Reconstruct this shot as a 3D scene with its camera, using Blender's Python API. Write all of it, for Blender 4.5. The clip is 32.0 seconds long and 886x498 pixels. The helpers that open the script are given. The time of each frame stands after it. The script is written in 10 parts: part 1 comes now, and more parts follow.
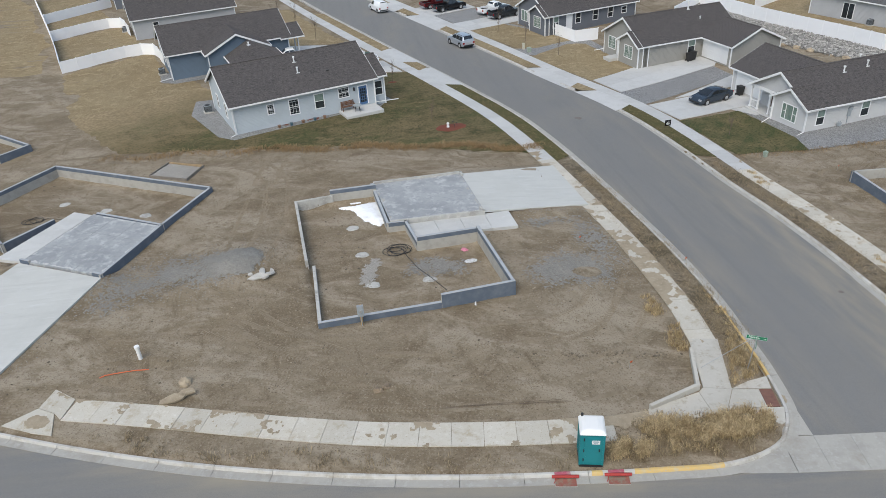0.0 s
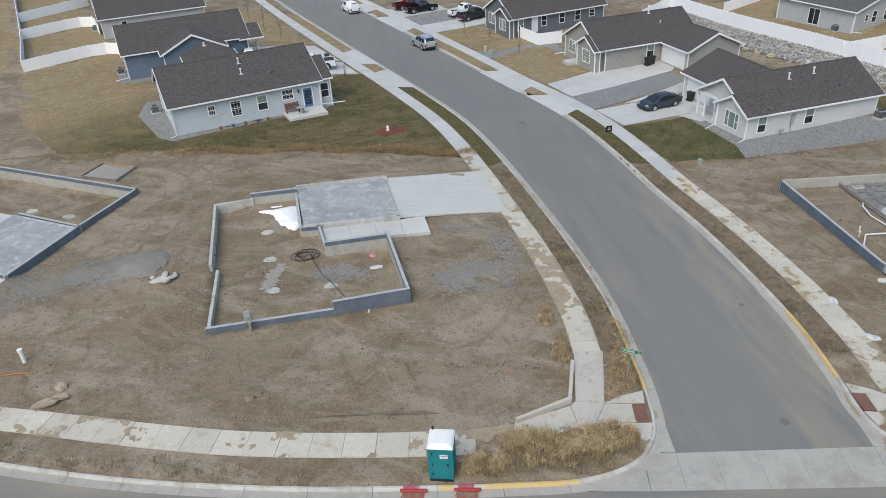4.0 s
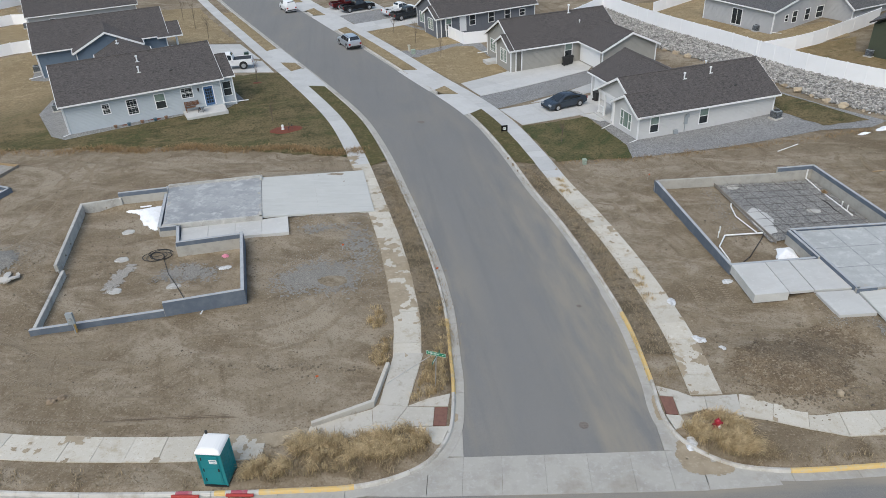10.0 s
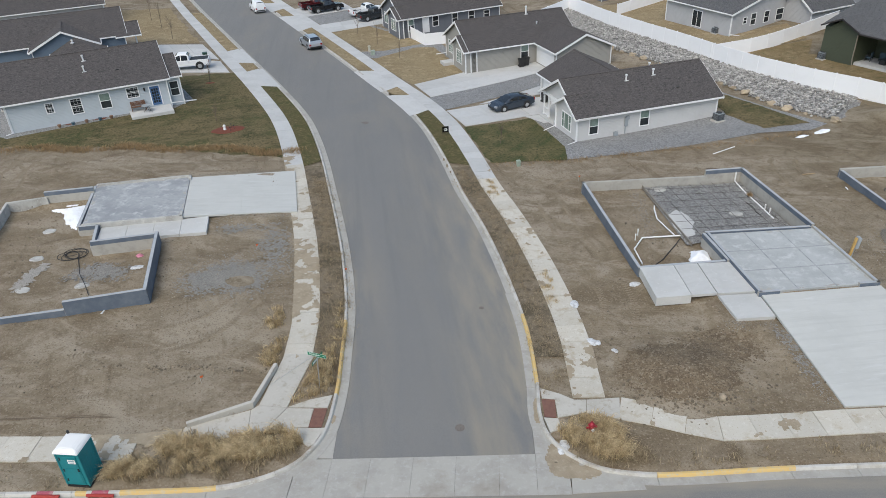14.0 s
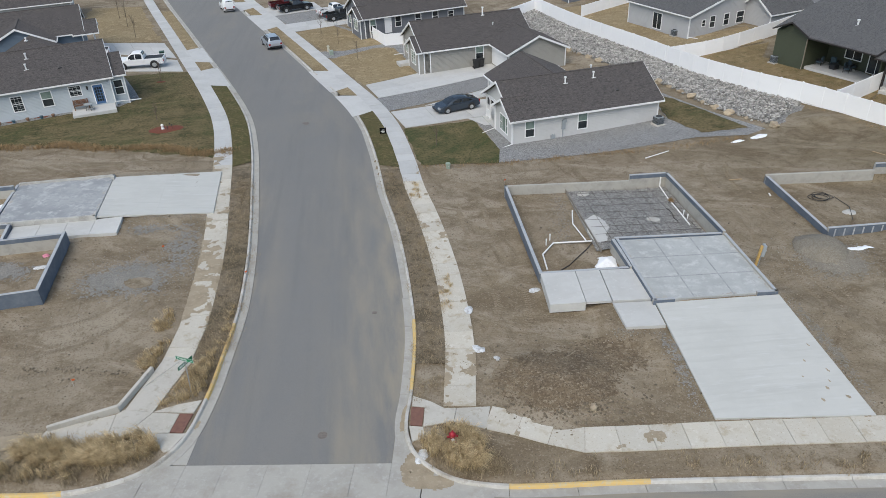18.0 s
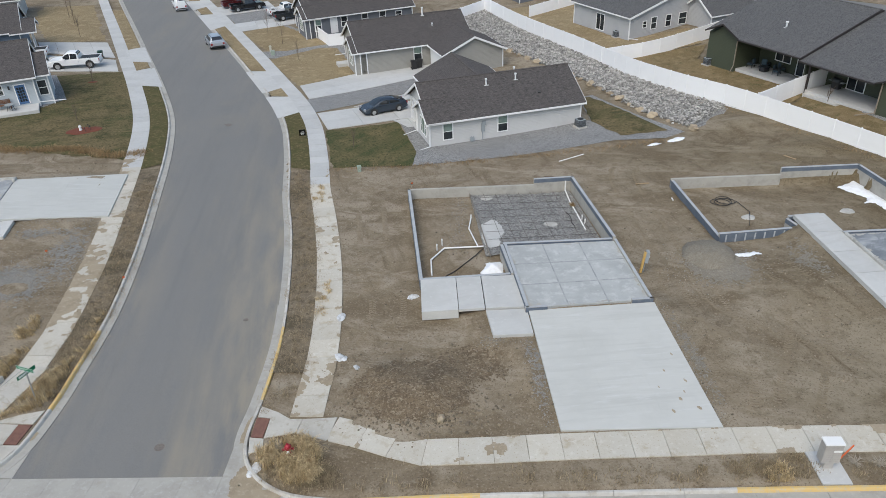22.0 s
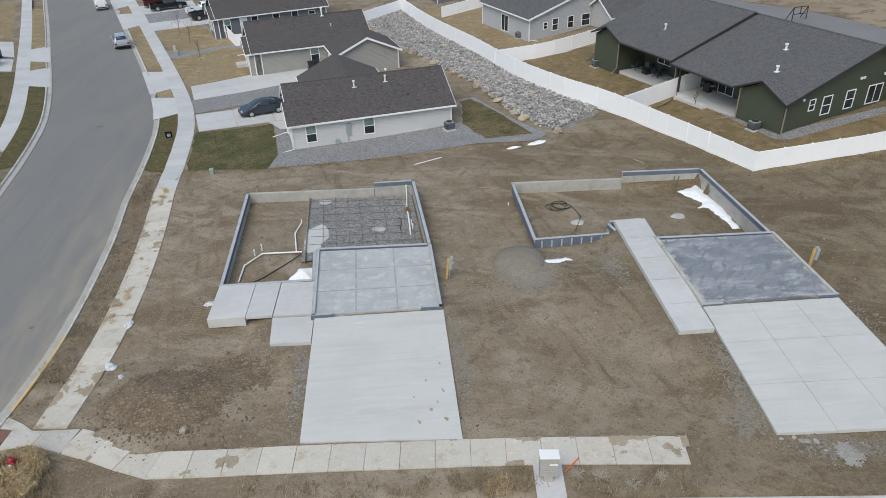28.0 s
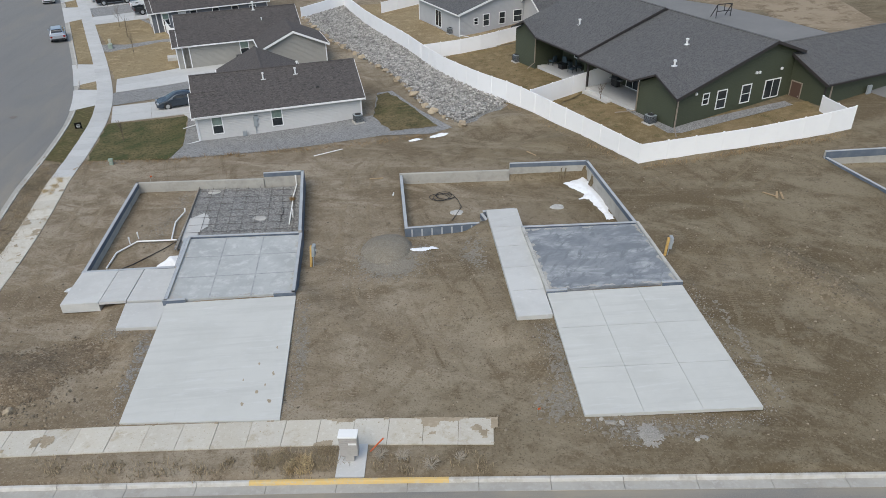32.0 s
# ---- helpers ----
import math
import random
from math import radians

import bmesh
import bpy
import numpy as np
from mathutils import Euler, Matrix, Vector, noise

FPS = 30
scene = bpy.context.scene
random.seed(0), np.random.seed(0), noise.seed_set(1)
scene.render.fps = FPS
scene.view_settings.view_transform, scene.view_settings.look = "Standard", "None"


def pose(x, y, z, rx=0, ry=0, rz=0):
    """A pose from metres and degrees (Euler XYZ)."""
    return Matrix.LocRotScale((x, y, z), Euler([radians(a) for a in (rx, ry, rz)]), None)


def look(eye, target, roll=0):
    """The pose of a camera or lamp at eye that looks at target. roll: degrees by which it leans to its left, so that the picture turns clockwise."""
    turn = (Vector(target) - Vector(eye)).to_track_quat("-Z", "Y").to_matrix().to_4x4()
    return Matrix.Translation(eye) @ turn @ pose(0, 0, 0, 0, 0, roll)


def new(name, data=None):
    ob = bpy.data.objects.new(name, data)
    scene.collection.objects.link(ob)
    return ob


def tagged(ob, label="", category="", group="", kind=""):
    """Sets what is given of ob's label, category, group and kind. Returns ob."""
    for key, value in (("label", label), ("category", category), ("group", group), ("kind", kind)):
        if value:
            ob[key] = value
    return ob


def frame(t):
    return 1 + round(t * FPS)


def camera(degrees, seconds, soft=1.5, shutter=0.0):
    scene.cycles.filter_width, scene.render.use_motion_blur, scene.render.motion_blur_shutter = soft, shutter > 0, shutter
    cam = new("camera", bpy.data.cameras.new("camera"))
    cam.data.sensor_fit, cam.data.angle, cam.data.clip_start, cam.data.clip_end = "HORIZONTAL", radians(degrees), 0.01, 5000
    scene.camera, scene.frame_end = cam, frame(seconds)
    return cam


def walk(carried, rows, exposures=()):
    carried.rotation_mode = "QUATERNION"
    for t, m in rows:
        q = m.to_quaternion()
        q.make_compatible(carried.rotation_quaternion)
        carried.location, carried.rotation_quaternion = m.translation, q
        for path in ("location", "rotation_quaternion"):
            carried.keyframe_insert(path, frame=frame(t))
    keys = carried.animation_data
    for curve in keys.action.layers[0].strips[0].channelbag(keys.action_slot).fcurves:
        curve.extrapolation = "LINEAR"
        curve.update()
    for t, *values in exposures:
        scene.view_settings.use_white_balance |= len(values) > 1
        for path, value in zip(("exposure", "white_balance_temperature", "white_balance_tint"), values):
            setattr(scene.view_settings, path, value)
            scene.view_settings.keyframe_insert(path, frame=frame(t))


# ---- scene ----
cam = camera(64.2, 32.0, 0.75)
# seconds, eye x y z, then degrees: pitch, yaw, roll
PATH = [
    (0, -4.680, 0.199, 27.020, -31.052, 3.863, -3.515),
    (0.5, -3.725, 0.294, 27.013, -31.050, 4.180, -3.496),
    (1, -2.774, 0.396, 27.012, -31.034, 4.502, -3.463),
    (1.5, -1.836, 0.506, 27.002, -31.023, 4.798, -3.420),
    (2, -0.908, 0.625, 26.986, -31.013, 4.994, -3.384),
    (2.5, 0.028, 0.766, 26.961, -31.006, 5.011, -3.363),
    (3, 0.932, 0.911, 26.911, -31.013, 4.968, -3.337),
    (3.5, 1.796, 1.051, 26.847, -31.006, 4.921, -3.304),
    (5.5, 5.164, 1.570, 26.553, -30.997, 4.755, -3.159),
    (6, 5.979, 1.681, 26.469, -31.014, 4.722, -3.138),
    (6.5, 6.773, 1.771, 26.382, -31.024, 4.672, -3.123),
    (7, 7.586, 1.858, 26.309, -31.033, 4.609, -3.087),
    (7.5, 8.424, 1.963, 26.255, -31.026, 4.540, -3.035),
    (8, 9.271, 2.070, 26.214, -31.014, 4.476, -2.986),
    (8.5, 10.094, 2.150, 26.175, -31.007, 4.443, -2.967),
    (9, 10.900, 2.200, 26.125, -31.009, 4.409, -2.959),
    (9.5, 11.701, 2.233, 26.064, -31.015, 4.366, -2.943),
    (10, 12.503, 2.265, 26.012, -31.014, 4.322, -2.919),
    (10.5, 13.291, 2.305, 25.973, -30.995, 4.279, -2.906),
    (11, 14.080, 2.360, 25.940, -30.981, 4.235, -2.886),
    (11.5, 14.853, 2.412, 25.897, -30.981, 4.213, -2.878),
    (12, 15.633, 2.472, 25.847, -30.953, 4.211, -2.868),
    (12.5, 16.400, 2.525, 25.780, -30.925, 4.305, -2.845),
    (13, 17.165, 2.571, 25.710, -30.912, 4.467, -2.806),
    (13.5, 17.953, 2.643, 25.661, -30.889, 4.578, -2.788),
    (14, 18.760, 2.737, 25.626, -30.873, 4.677, -2.774),
    (14.5, 19.589, 2.855, 25.588, -30.862, 4.792, -2.750),
    (16.5, 22.971, 3.362, 25.412, -30.867, 5.257, -2.604),
    (17, 23.848, 3.492, 25.374, -30.864, 5.297, -2.573),
    (17.5, 24.736, 3.620, 25.342, -30.866, 5.308, -2.549),
    (18, 25.626, 3.763, 25.318, -30.862, 5.322, -2.512),
    (18.5, 26.519, 3.932, 25.294, -30.870, 5.309, -2.475),
    (19, 27.430, 4.117, 25.256, -30.897, 5.263, -2.437),
    (19.5, 28.353, 4.310, 25.218, -30.911, 5.213, -2.390),
    (20, 29.285, 4.506, 25.184, -30.909, 5.158, -2.345),
    (20.5, 30.209, 4.687, 25.148, -30.916, 5.112, -2.309),
    (21, 31.129, 4.845, 25.116, -30.922, 5.063, -2.289),
    (21.5, 32.045, 4.986, 25.081, -30.941, 5.025, -2.264),
    (22, 32.962, 5.127, 25.043, -30.953, 4.990, -2.239),
    (22.5, 33.889, 5.279, 24.997, -30.960, 4.960, -2.225),
    (23, 34.834, 5.438, 24.951, -30.969, 4.929, -2.221),
    (23.5, 35.807, 5.604, 24.905, -31.005, 4.899, -2.212),
    (24, 36.811, 5.784, 24.878, -31.042, 4.849, -2.179),
    (24.5, 37.827, 5.979, 24.875, -31.050, 4.795, -2.127),
    (25, 38.837, 6.152, 24.875, -31.055, 4.749, -2.088),
    (25.5, 39.836, 6.276, 24.870, -31.032, 4.687, -2.053),
    (27.5, 43.836, 6.591, 24.783, -31.042, 4.409, -1.915),
    (28, 44.848, 6.648, 24.743, -31.065, 4.333, -1.863),
    (28.5, 45.877, 6.692, 24.686, -31.090, 4.244, -1.791),
    (29, 46.905, 6.722, 24.625, -31.087, 4.147, -1.728),
    (29.5, 47.914, 6.721, 24.552, -31.071, 4.085, -1.672),
    (30, 48.904, 6.682, 24.453, -31.078, 4.085, -1.608),
    (30.5, 49.937, 6.622, 24.341, -31.104, 4.014, -1.549),
    (31, 51.000, 6.548, 24.248, -31.099, 3.908, -1.498),
    (31.5, 52.070, 6.469, 24.168, -31.081, 3.834, -1.419),
    (32, 53.130, 6.383, 24.093, -31.068, 3.801, -1.327),
]
walk(cam, [(t, pose(x, y, z) @ pose(0, 0, 0, 90 + pitch, 0, yaw) @ pose(0, 0, 0, 0, 0, roll)) for t, x, y, z, pitch, yaw, roll in PATH], exposures=[(0, 0.4, 6790, 5), (9, 0.39, 6790, 5), (20, 0.37, 6790, 5), (32, 0.35, 6790, 5)])

# ---- sky, sun ----
world = bpy.data.worlds.new("overcast_sky")
scene.world = world
world.use_nodes = True
wn = world.node_tree.nodes
sky = wn.new("ShaderNodeTexSky")
sky.sky_type, sky.sun_disc = "NISHITA", False
sky.sun_elevation, sky.sun_rotation = radians(48), radians(200)
sky.air_density, sky.dust_density, sky.ozone_density = 1.0, 2.0, 1.5
wn["Background"].inputs[1].default_value = 0.15
world.node_tree.links.new(sky.outputs[0], wn["Background"].inputs[0])
sun = new("sun", bpy.data.lights.new("sun", "SUN"))
sun.data.energy, sun.data.angle, sun.data.color = 1.2, radians(50), (1.0, 0.96, 0.92)
sun.matrix_basis = look((0, 0, 60), (0.23 * 40, 0.62 * 40, 60 - 0.74 * 60))
tagged(sun, kind="structure")


# ---- materials ----
def material(name, colour, rough=0.8, metal=0.0, spots=(), bump=0.0, bump_scale=30.0, wave=None, vary=0.0, spec=0.5):
    """spots: layers (scale, low, high, colour, detail) of noise blended over the base colour, sizes in metres."""
    m = bpy.data.materials.new(name)
    m.use_nodes = True
    n, l = m.node_tree.nodes, m.node_tree.links
    b = n["Principled BSDF"]
    b.inputs["Roughness"].default_value, b.inputs["Metallic"].default_value = rough, metal
    b.inputs["Specular IOR Level"].default_value = spec
    geo = n.new("ShaderNodeNewGeometry")
    last = None
    rgb = n.new("ShaderNodeRGB")
    rgb.outputs[0].default_value = (*colour, 1)
    last = rgb.outputs[0]
    for scale, low, high, tint, detail, *way in spots:
        t = n.new("ShaderNodeTexNoise")
        t.inputs["Scale"].default_value, t.inputs["Detail"].default_value, t.inputs["Roughness"].default_value = 1 / scale, detail, 0.66
        if way:  # drawn out along a direction of the plan
            mp = n.new("ShaderNodeMapping")
            mp.inputs["Rotation"].default_value = (0, 0, radians(way[0]))
            mp.vector_type = "TEXTURE"
            mp.inputs["Scale"].default_value = (1 / way[1], 1, 1)
            t.inputs["Distortion"].default_value = 0.6 if way[1] > 0.15 else 0.0
            l.new(geo.outputs["Position"], mp.inputs["Vector"])
            l.new(mp.outputs[0], t.inputs["Vector"])
        else:
            l.new(geo.outputs["Position"], t.inputs["Vector"])
        r = n.new("ShaderNodeMapRange")
        r.inputs[1].default_value, r.inputs[2].default_value = low, high
        l.new(t.outputs["Fac"], r.inputs[0])
        mix = n.new("ShaderNodeMix")
        mix.data_type = "RGBA"
        l.new(r.outputs[0], mix.inputs[0])
        l.new(last, mix.inputs[6])
        mix.inputs[7].default_value = (*tint, 1)
        last = mix.outputs[2]
    if vary:
        info = n.new("ShaderNodeObjectInfo")
        hsv = n.new("ShaderNodeHueSaturation")
        r = n.new("ShaderNodeMapRange")
        r.inputs[3].default_value, r.inputs[4].default_value = 1 - vary, 1 + vary
        l.new(info.outputs["Random"], r.inputs[0])
        l.new(r.outputs[0], hsv.inputs["Value"])
        l.new(last, hsv.inputs["Color"])
        last = hsv.outputs[0]
    l.new(last, b.inputs["Base Color"])
    height = None
    if bump:
        t = n.new("ShaderNodeTexNoise")
        t.inputs["Scale"].default_value, t.inputs["Detail"].default_value = bump_scale, 6
        l.new(geo.outputs["Position"], t.inputs["Vector"])
        bp = n.new("ShaderNodeBump")
        bp.inputs["Strength"].default_value, bp.inputs["Distance"].default_value = bump, 0.05
        l.new(t.outputs["Fac"], bp.inputs["Height"])
        height = bp.outputs[0]
    if wave:
        pitch, depth = wave
        sep = n.new("ShaderNodeSeparateXYZ")
        l.new(geo.outputs["Position"], sep.inputs[0])
        q = n.new("ShaderNodeMath")
        q.operation = "DIVIDE"
        q.inputs[1].default_value = pitch
        l.new(sep.outputs[2], q.inputs[0])
        fr = n.new("ShaderNodeMath")
        fr.operation = "FRACT"
        l.new(q.outputs[0], fr.inputs[0])
        bp = n.new("ShaderNodeBump")
        bp.invert = True
        bp.inputs["Strength"].default_value, bp.inputs["Distance"].default_value = 1.0, depth
        l.new(fr.outputs[0], bp.inputs["Height"])
        if height:
            l.new(height, bp.inputs["Normal"])
        height = bp.outputs[0]
    if height:
        l.new(height, b.inputs["Normal"])
    return m


def gravel_material(name, light, dark, size):
    m = material(name, light, 0.9, spots=[(3.0, 0.4, 0.7, tuple(0.82 * v for v in light), 4)], spec=0.2)
    n, l = m.node_tree.nodes, m.node_tree.links
    geo = n.new("ShaderNodeNewGeometry")
    v = n.new("ShaderNodeTexVoronoi")
    v.inputs["Scale"].default_value = 1 / size
    l.new(geo.outputs["Position"], v.inputs["Vector"])
    b = n["Principled BSDF"]
    old = b.inputs["Base Color"].links[0].from_socket
    mix = n.new("ShaderNodeMix")
    mix.data_type = "RGBA"
    sep = n.new("ShaderNodeSeparateColor")
    l.new(v.outputs["Color"], sep.inputs[0])
    l.new(sep.outputs[0], mix.inputs[0])
    l.new(old, mix.inputs[6])
    mix.inputs[7].default_value = (*dark, 1)
    l.new(mix.outputs[2], b.inputs["Base Color"])
    bp = n.new("ShaderNodeBump")
    bp.invert = True
    bp.inputs["Distance"].default_value = size * 0.6
    l.new(v.outputs["Distance"], bp.inputs["Height"])
    l.new(bp.outputs[0], b.inputs["Normal"])
    return m


DIRT = material("bare_earth", (0.226, 0.18, 0.122), 0.95, spots=[
    (24, 0.4, 0.58, (0.264, 0.222, 0.165), 8), (7, 0.46, 0.62, (0.164, 0.126, 0.082), 10), (1.6, 0.52, 0.64, (0.28, 0.235, 0.174), 8, 6, 0.16), (1.9, 0.53, 0.65, (0.152, 0.116, 0.076), 8, 52, 0.2), (0.7, 0.53, 0.66, (0.252, 0.206, 0.148), 7, -3, 0.07), (0.8, 0.54, 0.67, (0.158, 0.122, 0.08), 8, 110, 0.12),
    (3.4, 0.56, 0.67, (0.305, 0.262, 0.2), 10), (5, 0.5, 0.62, (0.165, 0.128, 0.084), 12, 28, 0.4), (2.6, 0.49, 0.61, (0.305, 0.259, 0.196), 12, -20, 0.4), (1.2, 0.54, 0.7, (0.16, 0.123, 0.081), 12), (0.5, 0.54, 0.74, (0.158, 0.122, 0.081), 10), (0.12, 0.53, 0.68, (0.29, 0.244, 0.184), 5), (0.1, 0.55, 0.68, (0.125, 0.096, 0.065), 4)], bump=1.0, bump_scale=4, spec=0.2)



def second_soil(m, low, high, factor):
    """Further east the soil is browner and damper: multiply by a tint over a ragged line across x."""
    n, l = m.node_tree.nodes, m.node_tree.links
    b = n["Principled BSDF"]
    old = b.inputs["Base Color"].links[0].from_socket
    g = n.new("ShaderNodeNewGeometry")
    sep = n.new("ShaderNodeSeparateXYZ")
    l.new(g.outputs["Position"], sep.inputs[0])
    t = n.new("ShaderNodeTexNoise")
    t.inputs["Scale"].default_value, t.inputs["Detail"].default_value = 0.09, 6
    l.new(g.outputs["Position"], t.inputs["Vector"])
    ad = n.new("ShaderNodeMath")
    ad.operation = "MULTIPLY_ADD"
    ad.inputs[1].default_value = 50
    l.new(t.outputs["Fac"], ad.inputs[0])
    l.new(sep.outputs[0], ad.inputs[2])
    r = n.new("ShaderNodeMapRange")
    r.inputs[1].default_value, r.inputs[2].default_value = low + 25, high + 25
    l.new(ad.outputs[0], r.inputs[0])
    mix = n.new("ShaderNodeMix")
    mix.data_type, mix.blend_type = "RGBA", "MULTIPLY"
    l.new(r.outputs[0], mix.inputs[0])
    l.new(old, mix.inputs[6])
    mix.inputs[7].default_value = (*factor, 1)
    l.new(mix.outputs[2], b.inputs["Base Color"])


second_soil(DIRT, 38, 68, (0.7, 0.69, 0.63))


def dormant_beyond(m, colour, nx, ny, low, high):
    """Turn the turf straw-coloured past a ragged line across the plan (nx, ny, offset)."""
    n, l = m.node_tree.nodes, m.node_tree.links
    b = n["Principled BSDF"]
    old = b.inputs["Base Color"].links[0].from_socket
    g, dot, t = n.new("ShaderNodeNewGeometry"), n.new("ShaderNodeVectorMath"), n.new("ShaderNodeTexNoise")
    dot.operation = "DOT_PRODUCT"
    dot.inputs[1].default_value = (nx, ny, 0)
    t.inputs["Scale"].default_value, t.inputs["Detail"].default_value = 0.25, 9
    l.new(g.outputs["Position"], dot.inputs[0])
    l.new(g.outputs["Position"], t.inputs["Vector"])
    ad = n.new("ShaderNodeMath")
    ad.operation = "MULTIPLY_ADD"
    ad.inputs[1].default_value = 14
    l.new(t.outputs["Fac"], ad.inputs[0])
    l.new(dot.outputs["Value"], ad.inputs[2])
    r = n.new("ShaderNodeMapRange")
    r.inputs[1].default_value, r.inputs[2].default_value = low + 7, high + 7
    l.new(ad.outputs[0], r.inputs[0])
    fine = n.new("ShaderNodeTexNoise")
    fine.inputs["Scale"].default_value, fine.inputs["Detail"].default_value = 3.0, 8
    l.new(g.outputs["Position"], fine.inputs["Vector"])
    fr = n.new("ShaderNodeMapRange")
    fr.inputs[1].default_value, fr.inputs[2].default_value, fr.inputs[3].default_value, fr.inputs[4].default_value = 0.3, 0.7, 0.75, 1.25
    l.new(fine.outputs["Fac"], fr.inputs[0])
    sc = n.new("ShaderNodeVectorMath")
    sc.operation = "SCALE"
    sc.inputs[0].default_value = colour
    l.new(fr.outputs[0], sc.inputs["Scale"])
    mix = n.new("ShaderNodeMix")
    mix.data_type = "RGBA"
    l.new(r.outputs[0], mix.inputs[0])
    l.new(old, mix.inputs[6])
    l.new(sc.outputs[0], mix.inputs[7])
    l.new(mix.outputs[2], b.inputs["Base Color"])



def asphalt(name, way):
    """Worn asphalt; tan dust gathers along both edges, by the mesh attribute across (0 west or south, 1 east or north)."""
    m = material(name, (0.196, 0.194, 0.188), 0.9, spots=[(9, 0.4, 0.7, (0.212, 0.209, 0.202), 6), (1.4, 0.46, 0.7, (0.207, 0.203, 0.196), 6, way, 0.03), (0.8, 0.48, 0.7, (0.18, 0.179, 0.175), 6, way, 0.03), (5.5, 0.55, 0.75, (0.238, 0.224, 0.196), 8, way, 0.3), (0.05, 0.45, 0.7, (0.168, 0.166, 0.162), 2), (0.04, 0.57, 0.68, (0.232, 0.228, 0.22), 2)], bump=0.3, bump_scale=60, spec=0.3)
    n, l = m.node_tree.nodes, m.node_tree.links
    b = n["Principled BSDF"]
    old = b.inputs["Base Color"].links[0].from_socket
    at_ = n.new("ShaderNodeAttribute")
    at_.attribute_name = "across"
    ramp = n.new("ShaderNodeValToRGB")
    ramp.color_ramp.elements[0].position, ramp.color_ramp.elements[0].color = 0.0, (0.42, 0.42, 0.42, 1)
    ramp.color_ramp.elements[1].position, ramp.color_ramp.elements[1].color = 1.0, (0.62, 0.62, 0.62, 1)
    for p, v in ((0.1, 0.16), (0.3, 0.0), (0.55, 0.06), (0.72, 0.3), (0.84, 0.26), (0.92, 0.4)):
        ramp.color_ramp.elements.new(p).color = (v, v, v, 1)
    l.new(at_.outputs["Fac"], ramp.inputs[0])
    geo, mp, t = n.new("ShaderNodeNewGeometry"), n.new("ShaderNodeMapping"), n.new("ShaderNodeTexNoise")
    mp.vector_type = "TEXTURE"
    mp.inputs["Rotation"].default_value, mp.inputs["Scale"].default_value = (0, 0, radians(way)), (5, 1, 1)
    t.inputs["Scale"].default_value, t.inputs["Detail"].default_value, t.inputs["Roughness"].default_value = 0.55, 9, 0.62
    l.new(geo.outputs["Position"], mp.inputs["Vector"])
    l.new(mp.outputs[0], t.inputs["Vector"])
    r = n.new("ShaderNodeMapRange")
    r.inputs[1].default_value, r.inputs[2].default_value, r.inputs[4].default_value = 0.38, 0.66, 2.6
    l.new(t.outputs["Fac"], r.inputs[0])
    q = n.new("ShaderNodeMath")
    q.operation, q.use_clamp = "MULTIPLY", True
    l.new(r.outputs[0], q.inputs[0])
    l.new(ramp.outputs[0], q.inputs[1])
    mix = n.new("ShaderNodeMix")
    mix.data_type = "RGBA"
    l.new(old, mix.inputs[6])
    sep, far = n.new("ShaderNodeSeparateXYZ"), n.new("ShaderNodeMapRange")
    l.new(geo.outputs["Position"], sep.inputs[0])
    far.inputs[1].default_value, far.inputs[2].default_value, far.inputs[3].default_value, far.inputs[4].default_value = 40, 66, 1.0, 0.15
    l.new(sep.outputs[1], far.inputs[0])
    q2 = n.new("ShaderNodeMath")
    q2.operation = "MULTIPLY"
    l.new(q.outputs[0], q2.inputs[0])
    l.new(far.outputs[0], q2.inputs[1])
    l.new(q2.outputs[0], mix.inputs[0])
    mix.inputs[7].default_value = (0.3, 0.268, 0.212, 1)
    l.new(mix.outputs[2], b.inputs["Base Color"])
    return m


ASPHALT, ASPHALT_FRONT = asphalt("asphalt", 101), asphalt("asphalt_front_street", 4)
CONC = material("concrete", (0.52, 0.52, 0.505), 0.85, spots=[(2.5, 0.45, 0.7, (0.45, 0.45, 0.435), 5), (0.5, 0.5, 0.7, (0.48, 0.475, 0.46), 5, 20, 0.1), (0.35, 0.58, 0.8, (0.58, 0.58, 0.57), 4)], bump=0.12, bump_scale=40, vary=0.05)
CONC_NEW = material("new_broomed_concrete", (0.51, 0.512, 0.488), 0.85, spots=[(2.6, 0.45, 0.7, (0.465, 0.468, 0.445), 6), (0.45, 0.5, 0.72, (0.45, 0.452, 0.43), 6, 8, 0.08), (0.3, 0.56, 0.8, (0.56, 0.565, 0.555), 5, 8, 0.15)], bump=0.1, bump_scale=40)
CONC_DIRTY = material("dirty_sidewalk_concrete", (0.525, 0.494, 0.43), 0.9, spots=[(2.4, 0.45, 0.68, (0.5, 0.46, 0.385), 6), (0.9, 0.53, 0.66, (0.42, 0.365, 0.28), 10), (0.25, 0.55, 0.75, (0.6, 0.575, 0.52), 4), (0.08, 0.6, 0.68, (0.4, 0.345, 0.26), 3)], bump=0.15, bump_scale=40, vary=0.07)
CURB = material("kerb_concrete", (0.5, 0.485, 0.455), 0.9, spots=[(0.9, 0.45, 0.66, (0.36, 0.33, 0.285), 7), (0.2, 0.52, 0.68, (0.52, 0.505, 0.475), 5)], bump=0.15, bump_scale=40, vary=0.07)
MUD = material("dried_mud", (0.345, 0.288, 0.21), 0.95, spots=[(0.8, 0.45, 0.65, (0.265, 0.216, 0.152), 9), (0.2, 0.5, 0.66, (0.4, 0.345, 0.262), 7)], bump=0.4, bump_scale=15, spec=0.2)
